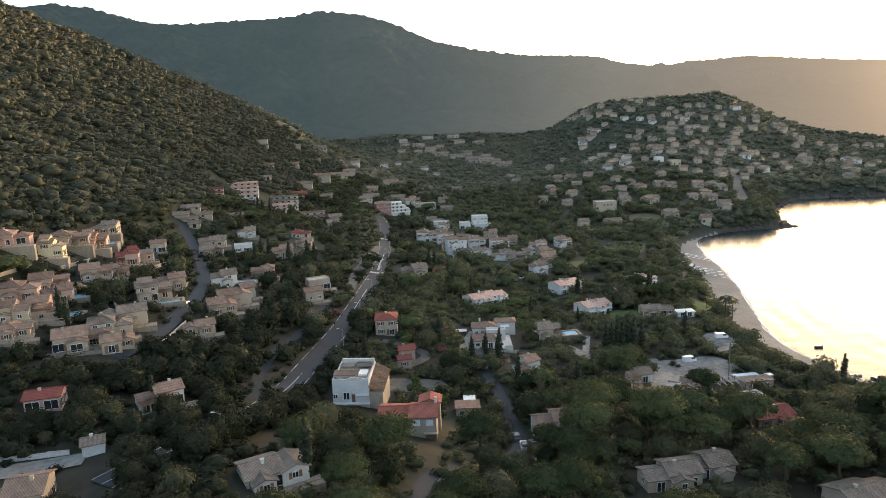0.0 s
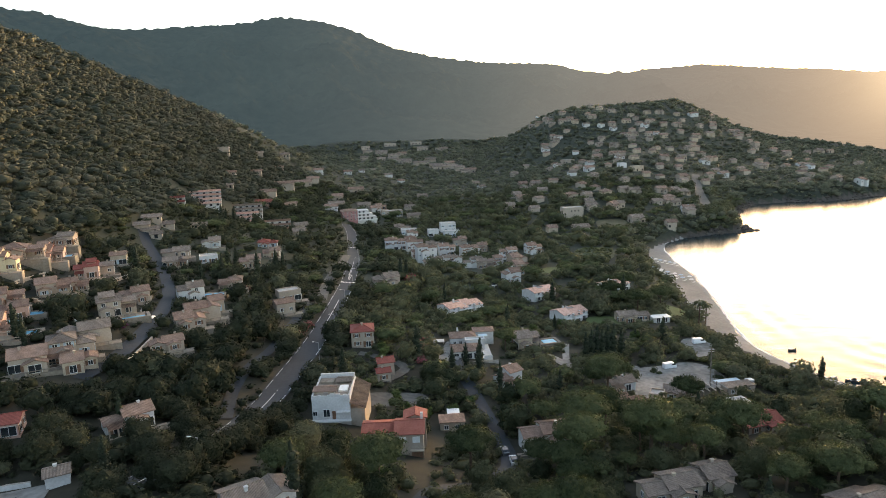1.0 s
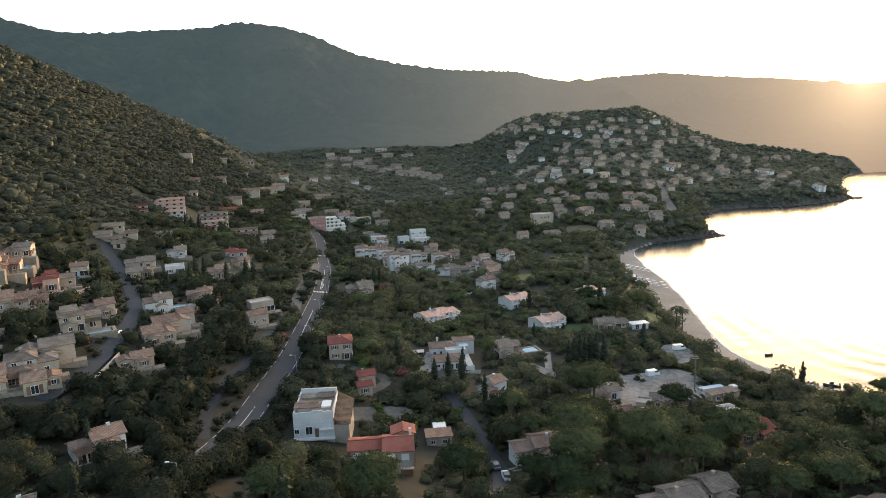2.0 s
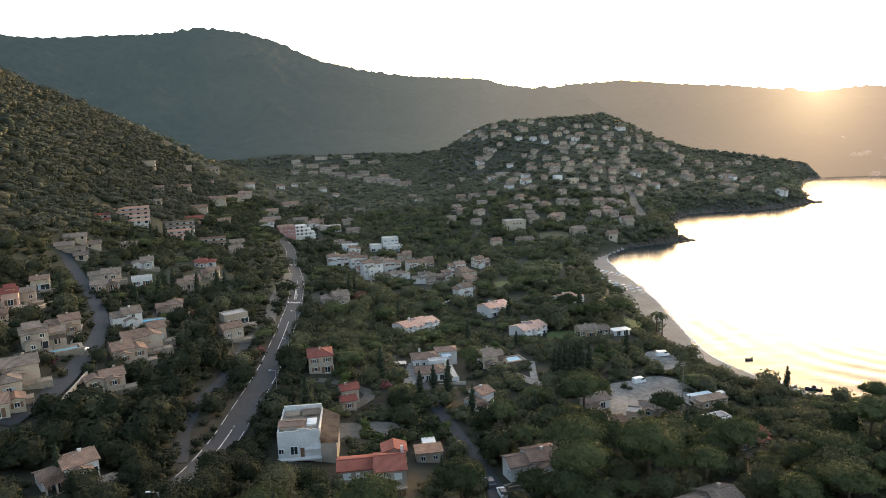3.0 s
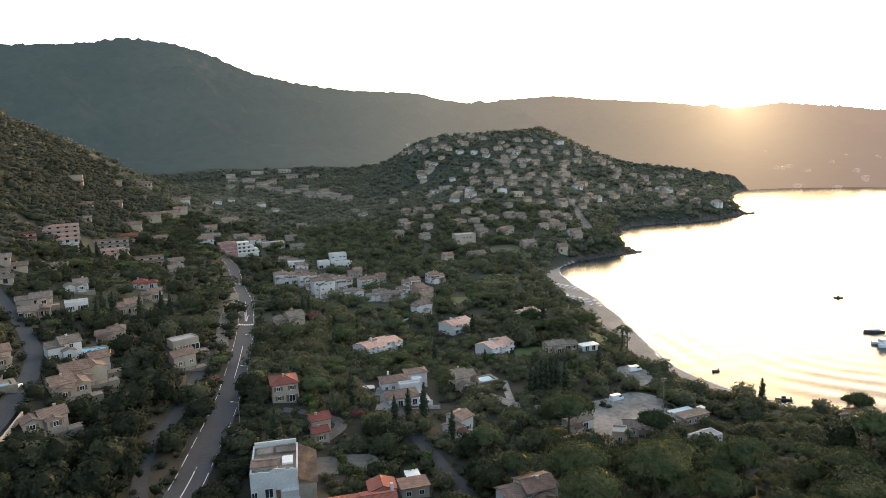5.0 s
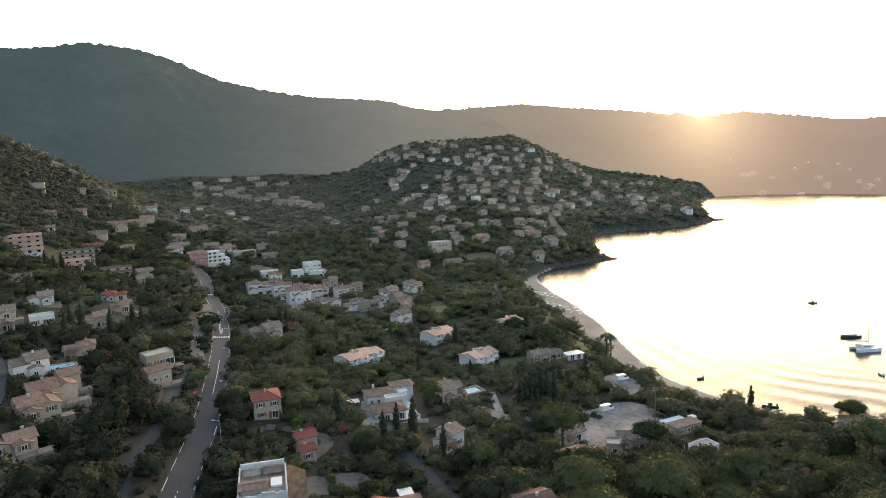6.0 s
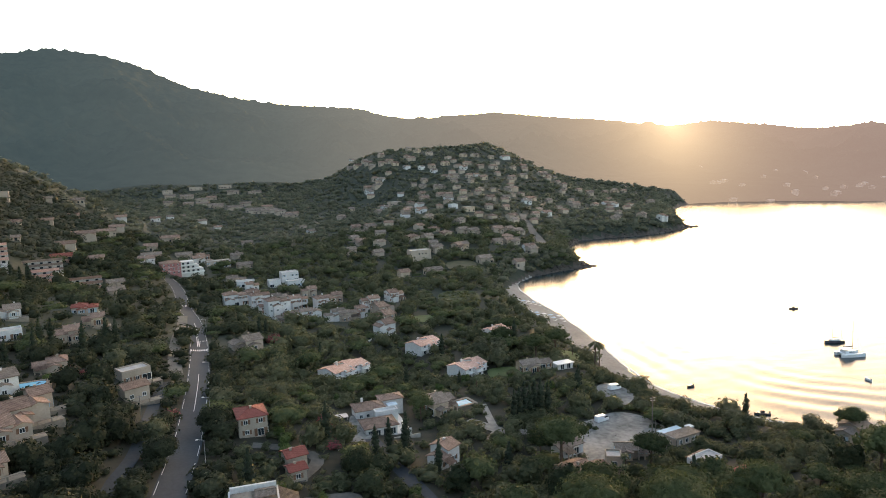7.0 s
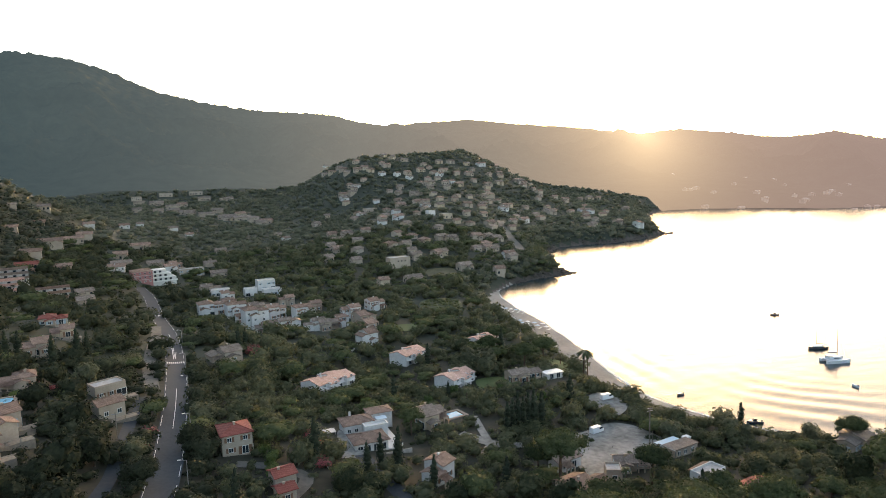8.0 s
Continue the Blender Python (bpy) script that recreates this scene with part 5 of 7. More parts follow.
def pool_pavilion():
    root = new("pool_pavilion")
    root.matrix_basis = pose(87, 264, ground(87, 264), 0, 0, 8)
    tagged(root, "low white pavilion with bright flat roof near pines", "outbuilding")
    block(root, "wall", -3.5, -1.8, -1.5, 3.5, 1.8, 2.3, M_WALLS[2])
    block(root, "flat_roof", -3.9, -2.2, 2.3, 3.9, 2.2, 2.5, M_FRAME, "white flat roof")
    add_window(root, pose(-1.5, -1.82, 1.2), WIN_TALL, None, False)
    add_window(root, pose(1.5, -1.82, 1.2), WIN_TALL, None, False)
    FOOTPRINTS.append((87, 264, 4, 2.5, 0))
    CLEAR_FRONTS.append((87, 258, 3))


pool_pavilion()


# ---- trees ----
def random_dirs(rg, n):
    v = rg.normal(size=(n, 3))
    return v / np.linalg.norm(v, axis=1, keepdims=True)


def cards(rg, centres, out, size):
    """Small leaf clumps: bent quads about the centres, turned loosely outward."""
    n = len(centres)
    nrm = out + 0.5 * random_dirs(rg, n)
    nrm /= np.linalg.norm(nrm, axis=1, keepdims=True)
    u = np.cross(nrm, random_dirs(rg, n))
    u /= np.linalg.norm(u, axis=1, keepdims=True) + 1e-9
    v = np.cross(nrm, u)
    s = size * rg.uniform(0.6, 1.3, (n, 1))
    a = s * rg.uniform(0.6, 1.1, (n, 1))
    q = np.stack([centres - u * s, centres - v * a + nrm * s * 0.25, centres + u * s, centres + v * a - nrm * s * 0.2], 1)
    return q.reshape(-1, 3)


def ball(level):
    bm = bmesh.new()
    bmesh.ops.create_icosphere(bm, subdivisions=level, radius=1.0)
    V = np.array([v.co for v in bm.verts])
    F = np.array([[v.index for v in f.verts] for f in bm.faces])
    bm.free()
    return V, F


ICO_V, ICO_F = ball(1)


def crown_arrays(rg, lobes, count, size, core=0.84, cores=99, small=False):
    """lobes: rows of x, y, z, radius, height radius. Returns places and four-sided faces."""
    lobes = np.array(lobes, float)
    weight = lobes[:, 3] ** 2
    pick = rg.choice(len(lobes), count, p=weight / weight.sum())
    d = random_dirs(rg, count)
    d[:, 2] = np.where(d[:, 2] < -0.35, -d[:, 2], d[:, 2])
    radius = np.stack([lobes[pick, 3], lobes[pick, 3], lobes[pick, 4]], 1)
    c = lobes[pick, :3] + d * radius * rg.uniform(0.78, 1.08, (count, 1))
    V = [cards(rg, c, d, size)]
    F = [np.arange(count * 4).reshape(-1, 4)]
    if small:
        F[0][:, 3] = F[0][:, 2]
    k = count * 4
    for x, y, z, r, h in lobes[:cores]:
        bv, bf = ICO_V, ICO_F
        vv = bv * (r * core, r * core, h * core) * rg.uniform(0.78, 1.12, (len(bv), 1)) + (x, y, z)
        V.append(vv)
        F.append(np.concatenate([bf, bf[:, 2:]], 1) + k)
        k += len(vv)
    return np.concatenate(V), np.concatenate(F)


def mixed_mesh(name, V, F, mat, rounded=False):
    """Faces whose last two corners are one become triangles."""
    tri = F[:, 2] == F[:, 3]
    me = bpy.data.meshes.new(name)
    sizes = np.where(tri, 3, 4).astype(np.int32)
    keep = np.ones(F.shape, bool)
    keep[tri, 3] = False
    idx = F[keep].astype(np.int32)
    me.vertices.add(len(V))
    me.vertices.foreach_set("co", np.ascontiguousarray(V, np.float32).ravel())
    me.loops.add(len(idx))
    me.loops.foreach_set("vertex_index", idx)
    me.polygons.add(len(F))
    me.polygons.foreach_set("loop_start", np.concatenate([[0], np.cumsum(sizes)[:-1]]).astype(np.int32))
    me.polygons.foreach_set("loop_total", sizes)
    me.materials.append(mat)
    me.update(calc_edges=True)
    me.polygons.foreach_set("use_smooth", np.full(len(F), rounded))
    return me


def pine_lobes(rg):
    rows = [(0, 0, 6.9, 4.3, 2.1)]
    for k in range(14):
        a, r = 2 * math.pi * k / 7 + rg.uniform(-0.3, 0.3), rg.uniform(2.6, 3.7) if k < 7 else rg.uniform(0.5, 2.4)
        rows.append((r * math.cos(a), r * math.sin(a), 8.05 - 0.11 * r * r + rg.uniform(-0.2, 0.3), rg.uniform(1.0, 1.6), rg.uniform(0.65, 1.0)))
    return rows


def oak_lobes(rg):
    rows = [(0, 0, 3.2, 3.1, 2.8)]
    for k in range(10):
        a, r, z = rg.uniform(0, 6.3), rg.uniform(1.1, 2.6), rg.uniform(1.0, 4.9)
        r *= 1.0 if z < 3.4 else 0.7
        rows.append((r * math.cos(a), r * math.sin(a), z, rg.uniform(1.1, 1.8), rg.uniform(1.0, 1.5)))
    return rows


def cypress_lobes(rg):
    return [(rg.uniform(-0.15, 0.15), rg.uniform(-0.15, 0.15), z, 1.25 * math.sin(math.pi * min(0.95, (z + 1.5) / 11.5)) ** 0.7 + 0.1, 1.3) for z in np.linspace(1.2, 9.3, 7)]


def trunk_bm(rg, height, radius, spread, limbs):
    bm = bmesh.new()
    bend = Vector((rg.uniform(-0.3, 0.3), rg.uniform(-0.3, 0.3), 0))
    tube(bm, (0, 0, -0.6), bend * 0.4 + Vector((0, 0, height * 0.5)), radius, radius * 0.8)
    tube(bm, bend * 0.4 + Vector((0, 0, height * 0.5)), bend + Vector((0, 0, height)), radius * 0.8, radius * 0.5)
    for k in range(limbs):
        a = 2 * math.pi * k / limbs + rg.uniform(-0.4, 0.4)
        tube(bm, bend * 0.7 + Vector((0, 0, height * rg.uniform(0.6, 0.9))), bend + Vector((spread * math.cos(a), spread * math.sin(a), height + rg.uniform(0.2, 1.0))), radius * 0.4, radius * 0.12, 5)
    return bm


def tree_kind(name, label, lobes, count, size, mat, height, radius, spread, limbs, seeds):
    kinds = []
    for seed in seeds:
        rg = np.random.default_rng(seed)
        V, F = crown_arrays(rg, lobes(rg), count, size)
        crown = mixed_mesh("crown", V, F, mat)
        bm = trunk_bm(rg, height, radius, spread, limbs)
        trunk = bpy.data.meshes.new("trunk")
        bm.to_mesh(trunk)
        bm.free()
        trunk.materials.append(M_BARK)
        kinds.append((name, label, trunk, crown))
    return kinds


PINES, FAR_PINES = [tree_kind("umbrella_pine", "umbrella pine with broad dark green crown", pine_lobes, n, w, M_PINE, 6.6, 0.3, 2.6, 6, range(5)) for n, w in ((2200, 0.155), (420, 0.33))]
OAKS, FAR_OAKS = [tree_kind("broadleaf_tree", "dense round-crowned evergreen oak tree", oak_lobes, n, w, M_OAK, 2.6, 0.22, 1.3, 5, range(20, 26)) for n, w in ((2000, 0.155), (380, 0.33))]
OLIVES, FAR_OLIVES = [tree_kind("olive_tree", "pale olive green broadleaf tree", oak_lobes, n, w, M_OLIVE, 2.6, 0.22, 1.3, 5, range(30, 33)) for n, w in ((2000, 0.15), (380, 0.33))]
FRESH = tree_kind("garden_tree", "fresh green round-crowned garden tree", oak_lobes, 900, 0.21, M_FRESH, 2.4, 0.18, 1.2, 5, range(60, 63))
CYPRESSES = tree_kind("cypress", "tall narrow dark green cypress tree", cypress_lobes, 330, 0.24, M_CYPRESS, 2.0, 0.16, 0.1, 2, range(40, 43))
DIM_HOLMS, FAR_DIM_HOLMS = [tree_kind("holm_oak", "dark dense-crowned holm oak tree", oak_lobes, n, w, M_DIM_HOLM, 2.6, 0.22, 1.3, 5, range(50, 54)) for n, w in ((2000, 0.155), (380, 0.33))]
FAR_KIND = {"holm_oak": FAR_DIM_HOLMS, "umbrella_pine": FAR_PINES, "broadleaf_tree": FAR_OAKS, "olive_tree": FAR_OLIVES, "cypress": CYPRESSES}


def plant(kind, x, y, scale, turn, tall=1.0, group=""):
    name, label, trunk, crown = kind
    root = new(name)
    root.matrix_basis = Matrix.Translation((x, y, ground(x, y))) @ pose(0, 0, 0, 0, 0, turn) @ Matrix.Diagonal((scale, scale, scale * tall, 1))
    placed("trunk", trunk, root, Matrix.Identity(4))
    placed("crown", crown, root, Matrix.Identity(4))
    tagged(root, label, "tree", group)
    return root


# ---- where things may grow ----
CLEARINGS = [(37, 238, 5)] + CLEAR_FRONTS


def inside(x, y, outline):
    hit = np.zeros(np.shape(x), bool)
    n = len(outline)
    for i in range(n):
        (ax, ay), (bx, by) = outline[i], outline[(i + 1) % n]
        hit ^= ((ay > y) != (by > y)) & (x < (bx - ax) * (y - ay) / (by - ay + 1e-9) + ax)
    return hit


def clear_of(x, y, margin, front=0.0):
    """True where no wall, road or clearing is nearer than the margin; front keeps the side towards the south open."""
    ok = ~in_sea(x, y) & (coast_distance(x, y) > np.where((y > 150) & (y < 495) & (x < 215), np.interp(y, [150, 180, 205, 250, 330, 440, 480], [5, 7, 21, 17, 17, 16, 9]), 3))
    for cx, cy, a, b, t in FOOTPRINTS:
        dx, dy = x - cx, y - cy + front / 2
        u, v = dx * math.cos(t) + dy * math.sin(t), -dx * math.sin(t) + dy * math.cos(t)
        ok &= (np.abs(u) > a + margin) | (np.abs(v) > b + margin + front / 2)
    for line, width in ROADS.values():
        P = np.array([(p.x, p.y) for p in line])
        near = np.full(np.shape(x), 1e9)
        for p in P[::2]:
            near = np.minimum(near, np.hypot(x - p[0], y - p[1]))
        ok &= near > width / 2 + margin * 0.6 + 0.6
    for outline in OUTLINES:
        ok &= ~inside(x, y, outline)
        for p in outline[::2]:
            ok &= np.hypot(x - p[0], y - p[1]) > margin
    for cx, cy, r in CLEARINGS:
        ok &= np.hypot(x - cx, y - cy) > r + margin
    return ok


def scatter(rg, r0, r1, a0, a1, space):
    """Jittered points in a sector of the plan."""
    n = int(0.5 * radians(a1 - a0) * (r1 * r1 - r0 * r0) / space ** 2 * 1.3)
    r = np.sqrt(rg.uniform(r0 * r0, r1 * r1, n))
    a = np.radians(rg.uniform(a0, a1, n))
    x, y = r * np.sin(a), r * np.cos(a)
    cell, keep = {}, []
    for i in range(n):
        k = (int(x[i] // space), int(y[i] // space))
        if any((x[i] - x[j]) ** 2 + (y[i] - y[j]) ** 2 < space * space * 0.6 for dx in (-1, 0, 1) for dy in (-1, 0, 1) for j in cell.get((k[0] + dx, k[1] + dy), ())):
            continue
        cell.setdefault(k, []).append(i)
        keep.append(i)
    return x[keep], y[keep]


rg = np.random.default_rng(5)
tx, ty = scatter(rg, 82, 310, -44, 62, 5.2)
good = clear_of(tx, ty, 1.9, 5.5)
tx, ty = tx[good], ty[good]
order = np.argsort(np.hypot(tx, ty))
tx, ty = tx[order], ty[order]
counts = {"holm_oak": 0, "umbrella_pine": 0, "broadleaf_tree": 0, "cypress": 0, "olive_tree": 0}
rest = []
for x, y in zip(tx, ty):
    piny = 0.22 + 0.4 * (x > 20)
    big = 1.35 if x > 25 and y > 225 else 1.0
    pick = rg.random()
    kind, group = (PINES, "umbrella pines in the gardens") if pick < piny else (CYPRESSES, "cypresses in the gardens") if pick > 0.96 else (OLIVES, "olive trees in the gardens") if pick > 0.86 else (OAKS, "evergreen oaks in the gardens")
    # West of -34 the darkened leaves paint the dimmer side.
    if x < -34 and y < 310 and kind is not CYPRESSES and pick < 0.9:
        kind, group = DIM_HOLMS, "holm oaks beside the road"
    if 34 < x < 82 and 222 < y < 275:
        if pick < 0.62:
            continue
        big = 0.5
    which = rg.integers(len(kind))
    kind = kind[which] if math.hypot(x, y) < 150 else FAR_KIND[kind[0][0]][which]
    if kind[0] == "cypress":
        big = 0.95
    if y > 204 and coast_distance(x, y) < 36:
        big *= 0.42
    if counts[kind[0]] >= 122:
        rest.append((x, y))
        continue
    counts[kind[0]] += 1
    plant(kind, x, y, big * rg.choice((0.5, 0.7, 0.9, 1.0, 1.25)) * rg.uniform(0.88, 1.12), rg.uniform(0, 360), rg.uniform(0.8, 1.1), group)


def woods(name, label, x, y, radius, count, size, mat, seed, templates=6, squash=0.9, cores=99, umbrella=False):
    """Many far trees in one object: each a few lobes of leaf clumps."""
    rg = np.random.default_rng(seed)
    made = []
    for k in range(templates):
        rows = [(0, 0, 0.95, 0.88, 0.8)]
        for j in range(4):
            a, r = rg.uniform(0, 6.3), rg.uniform(0.3, 0.68)
            rows.append((r * math.cos(a), r * math.sin(a), rg.uniform(0.55, 1.15), rg.uniform(0.35, 0.55), rg.uniform(0.3, 0.5)))
        if umbrella:
            rows = [(0, 0, 1.5, 0.95, 0.46)] + [(0.62 * math.cos(a), 0.62 * math.sin(a), 1.42 + rg.uniform(-0.1, 0.1), rg.uniform(0.38, 0.5), 0.3) for a in (0.3, 1.6, 2.9, 4.1, 5.3)]
        made.append(crown_arrays(rg, rows, count, size, 0.78, cores, True))
    z = ground_z(x, y)
    VV, FF, k = [], [], 0
    pick = rg.integers(templates, size=len(x))
    for t, (V, F) in enumerate(made):
        sel = np.nonzero(pick == t)[0]
        if not len(sel):
            continue
        s = radius * rg.choice((0.45, 0.6, 0.8, 1.0, 1.35), len(sel)) * rg.uniform(0.85, 1.15, len(sel))
        a = rg.uniform(0, 6.3, len(sel))
        ca, sa_ = np.cos(a)[:, None], np.sin(a)[:, None]
        P = np.stack([(V[:, 0] * ca - V[:, 1] * sa_) * rg.uniform(0.8, 1.35, (len(sel), 1)), V[:, 0] * sa_ + V[:, 1] * ca, V[:, 2] * squash * rg.uniform(0.7, 1.25, (len(sel), 1))], -1) * s[:, None, None]
        P += np.stack([x[sel], y[sel], z[sel] - 0.3 * s], -1)[:, None, :]
        VV.append(P.reshape(-1, 3))
        FF.append((F[None] + (np.arange(len(sel)) * len(V))[:, None, None]).reshape(-1, 4) + k)
        k += P.shape[0] * P.shape[1]
    ob = new(name, mixed_mesh(name, np.concatenate(VV), np.concatenate(FF), mat, True))
    return tagged(ob, label, "trees", kind="stuff")


rest = np.array(rest)
slope = rest[:, 0] < -150
domed = (rg.random(len(rest)) < np.where(rest[:, 0] > 0, 0.34, 0.2)) & ~slope & (coast_distance(rest[:, 0], rest[:, 1]) > 42)
broad = ~slope & ~domed
west = broad & (rest[:, 0] < -34)
broad &= ~west
# Western trees take the darkened leaves in place of dimmer light.
woods("holm_grove", "holm oaks between the western houses, leaves darkened for dim light", rest[west, 0], rest[west, 1], 3.3, 230, 0.15, M_DIM_HOLMWOODS, 24, cores=3)
woods("garden_woods", "dense mixed evergreen trees between the houses", rest[broad, 0], rest[broad, 1], 3.3, 230, 0.15, M_WOODS, 8, cores=3)
woods("pine_grove", "umbrella pines standing among the garden trees", rest[domed, 0], rest[domed, 1], 3.9, 260, 0.12, M_PINEWOODS, 18, cores=4, umbrella=True, squash=0.8)
if slope.sum():
    woods("slope_woods", "dense evergreen scrub above the houses", rest[slope, 0], rest[slope, 1], 3.0, 200, 0.15, M_MAQUIS, 9, cores=3)
x, y = scatter(rg, 80, 310, -44, 60, 3.2)
good = clear_of(x, y, 0.2, 0.5)
dim = good & (x < -34)
good &= ~dim
# Undergrowth west of -34 is painted dimmer with the same leaf colour.
woods("dark_shrubs", "evergreen undergrowth beside the road, darkened for dim light", x[dim], y[dim], 2.3, 64, 0.22, M_DIM_HOLM, 14, squash=0.8, cores=1)
woods("garden_shrubs", "low green garden shrubs and hedges", x[good], y[good], 2.3, 64, 0.22, M_WOODS, 10, squash=0.8, cores=1)
x, y = scatter(rg, 360, 450, 8, 18, 1.7)
reedy = inside(x, y, np.array([(74, 393), (96, 390), (103, 421), (83, 424)]))
woods("reed_field", "overgrown green reeds filling a small field", x[reedy], y[reedy], 1.5, 30, 0.3, M_REED, 51, squash=0.7, cores=1)
x, y = scatter(rg, 310, 700, -42, 45, 5.3)
good = clear_of(x, y, 1.6, 7.0)
x, y = x[good], y[good]
slope = x < -165 + 0.02 * (y - 300)
mx, my = scatter(rg, 250, 720, -43, -10, 2.7)
thick = clear_of(mx, my, 1.0, 3.0) & (mx < -160 + 0.02 * (my - 300))
domed = (rg.random(len(x)) < 0.14) & ~slope
broad = ~slope & ~domed
west = broad & (x < -30 - 0.08 * (y - 300))
broad &= ~west
# The western slope is dimmed through its leaf colour.
woods("holm_woods", "holm oak woods on the western slope, leaves darkened for dim light", x[west], y[west], 3.9, 100, 0.19, M_DIM_HOLMWOODS, 23, cores=2)
woods("valley_woods", "dense dark evergreen trees filling the valley", x[broad], y[broad], 3.9, 100, 0.19, M_WOODS, 3, cores=2)
woods("valley_pines", "umbrella pines rising over the valley woods", x[domed], y[domed], 4.4, 120, 0.17, M_PINEWOODS, 19, cores=3, umbrella=True, squash=0.72)
ux, uy = scatter(rg, 330, 720, -30, -8, 4.0)
edge = clear_of(ux, uy, 0.3, 0.8) & (ux > -215) & (ux < -120)
woods("slope_shrubs", "low evergreen shrubs about the upper houses", ux[edge], uy[edge], 2.6, 26, 0.3, M_DIM_HOLMWOODS, 61, squash=0.7, cores=1)
woods("hillside_maquis", "brownish green maquis shrubs on the slope", mx[thick], my[thick], 4.2, 28, 0.27, M_MAQUIS, 4, squash=0.66, cores=1)
x, y = scatter(rg, 700, 1330, -32, 50, 7.2)
good = clear_of(x, y, 2.0, 12.0) & (np.hypot(x, y) < far_edge(np.arctan2(x, y)) - 8)
# The far hills' haze is painted through these paler leaves.
woods("far_woods", "far evergreen woods on the hills, leaves paled for haze", x[good], y[good], 5.0, 28, 0.29, M_HAZED_FARWOODS, 6, cores=2, squash=0.62)
x, y = scatter(rg, 440, 1150, 12, 50, 4.6)
cd = coast_distance(x, y)
rim = ~in_sea(x, y) & (cd > 2.2) & (cd < 34) & ((y > 470) | (cd > 15)) & clear_of(x, y, 1.0, 2.0)
# Shore scrub uses the same haze-paled leaf colour.
woods("shore_scrub", "low evergreen scrub above the rocky shore, leaves paled for haze", x[rim], y[rim], 3.6, 30, 0.24, M_HAZED_FARWOODS, 12, cores=1, squash=0.75)


# ---- chosen trees that stand out ----
def palm_meshes(seed):
    r = random.Random(seed)
    t = bmesh.new()
    for k in range(6):
        tube(t, (0.05 * k, 0, k * 1.35 - 0.5), (0.05 * (k + 1), 0, (k + 1) * 1.35 - 0.5), 0.24 - 0.012 * k, 0.23 - 0.012 * k, 8)
    c = bmesh.new()
    for k in range(38):
        a, rise = r.uniform(0, 6.28), r.uniform(-0.5, 1.2)
        d = Vector((math.cos(a), math.sin(a), 0))
        side = Vector((-d.y, d.x, 0))
        last = None
        for j in range(6):
            s = j / 5
            p = Vector((0.3, 0, 7.7)) + d * (2.3 * s) + Vector((0, 0, rise * s - 1.5 * s * s))
            w = 0.34 * math.sin(math.pi * (0.12 + 0.85 * s))
            row = [c.verts.new(p - side * w - Vector((0, 0, w * 0.5))), c.verts.new(p), c.verts.new(p + side * w - Vector((0, 0, w * 0.5)))]
            if last:
                for q in (0, 1):
                    c.faces.new((last[q], last[q + 1], row[q + 1], row[q]))
            last = row
    out = []
    for nm, bm, mt in (("trunk", t, M_BARK), ("crown", c, M_PALM)):
        me = bpy.data.meshes.new(nm)
        bm.to_mesh(me)
        bm.free()
        me.materials.append(mt)
        out.append(me)
    return ("palm_tree", "palm tree with arching fronds on slim trunk", *out)


M_PALM = material("palm_fronds", (0.03, 0.04, 0.015), (0.09, 0.10, 0.04), 0.5, 2, 0.5, 0, per="object", translucent=0.25)
M_PINKS = material("oleander_flowers", (0.06, 0.05, 0.03), (0.32, 0.08, 0.09), 0.7, 1.2, 0.3, 0, per="island", spread=0.4, translucent=0.2)
M_PURPLE = material("bougainvillea_flowers", (0.05, 0.02, 0.03), (0.20, 0.05, 0.12), 0.7, 1.5, 0.4, 0, per="island", spread=0.4, translucent=0.2)
PALMS = [palm_meshes(1), palm_meshes(2)]
for i, (x, y, s) in enumerate(((107, 275, 1.5), (112, 280, 1.2), (45, 245, 0.8), (61, 176, 0.65), (58, 172, 0.55), (66, 160, 0.6), (103, 287, 0.7))):
    plant(PALMS[i % 2], x, y, s, 70 * i, 1.0, "palms near the beach")
for x, y, s, k in ((31, 139, 1.55, 0), (44, 131, 1.5, 1), (38, 148, 1.4, 4), (44, 190, 1.0, 2), (47, 184, 1.6, 3), (5, 130, 1.25, 1), (81, 276, 1.3, 0), (93, 283, 1.2, 2), (20, 226, 0.95, 3), (74, 296, 1.2, 1), (67, 174, 1.1, 4), (84, 311, 1.2, 3), (119, 163, 0.9, 2), (127, 172, 0.6, 0)):
    plant(PINES[k], x, y, s, 40 * k + x, 1.0, "large umbrella pines")
# Trees west of -36 take the darkened leaves; one stands for a conifer.
for x, y, s, k in ((-21, 109, 1.3, 0), (-12, 106, 1.1, 1), (-43, 122, 1.2, 3), (-57, 118, 1.2, 4), (-44, 137, 1.1, 5), (-57, 134, 1.1, 0), (-39, 216, 1.45, 2), (-50, 197, 1.2, 3), (76, 118, 1.6, 4), (84, 110, 1.4, 5), (-22, 224, 1.0, 1), (-5, 190, 1.2, 3), (-30, 118, 1.4, 2), (30, 121, 1.2, 0),
                   (-47, 116, 1.15, 1), (-42, 130, 1.1, 2), (-41, 142, 1.0, 3), (-52, 107, 1.2, 0), (-58, 101, 1.2, 2), (-40, 150, 0.9, 1), (-47, 104, 1.2, 3), (-64, 126, 1.1, 1), (-52, 124, 0.9, 4), (-68, 116, 1.0, 5), (-80, 118, 1.2, 0), (-88, 116, 1.1, 1), (-62, 142, 1.1, 2), (-78, 146, 1.2, 3), (-86, 140, 1.1, 1)):
    plant(OAKS[k] if x > -36 else DIM_HOLMS[k % 4], x, y, s, 50 * k + x, 0.95, "large broadleaf trees")
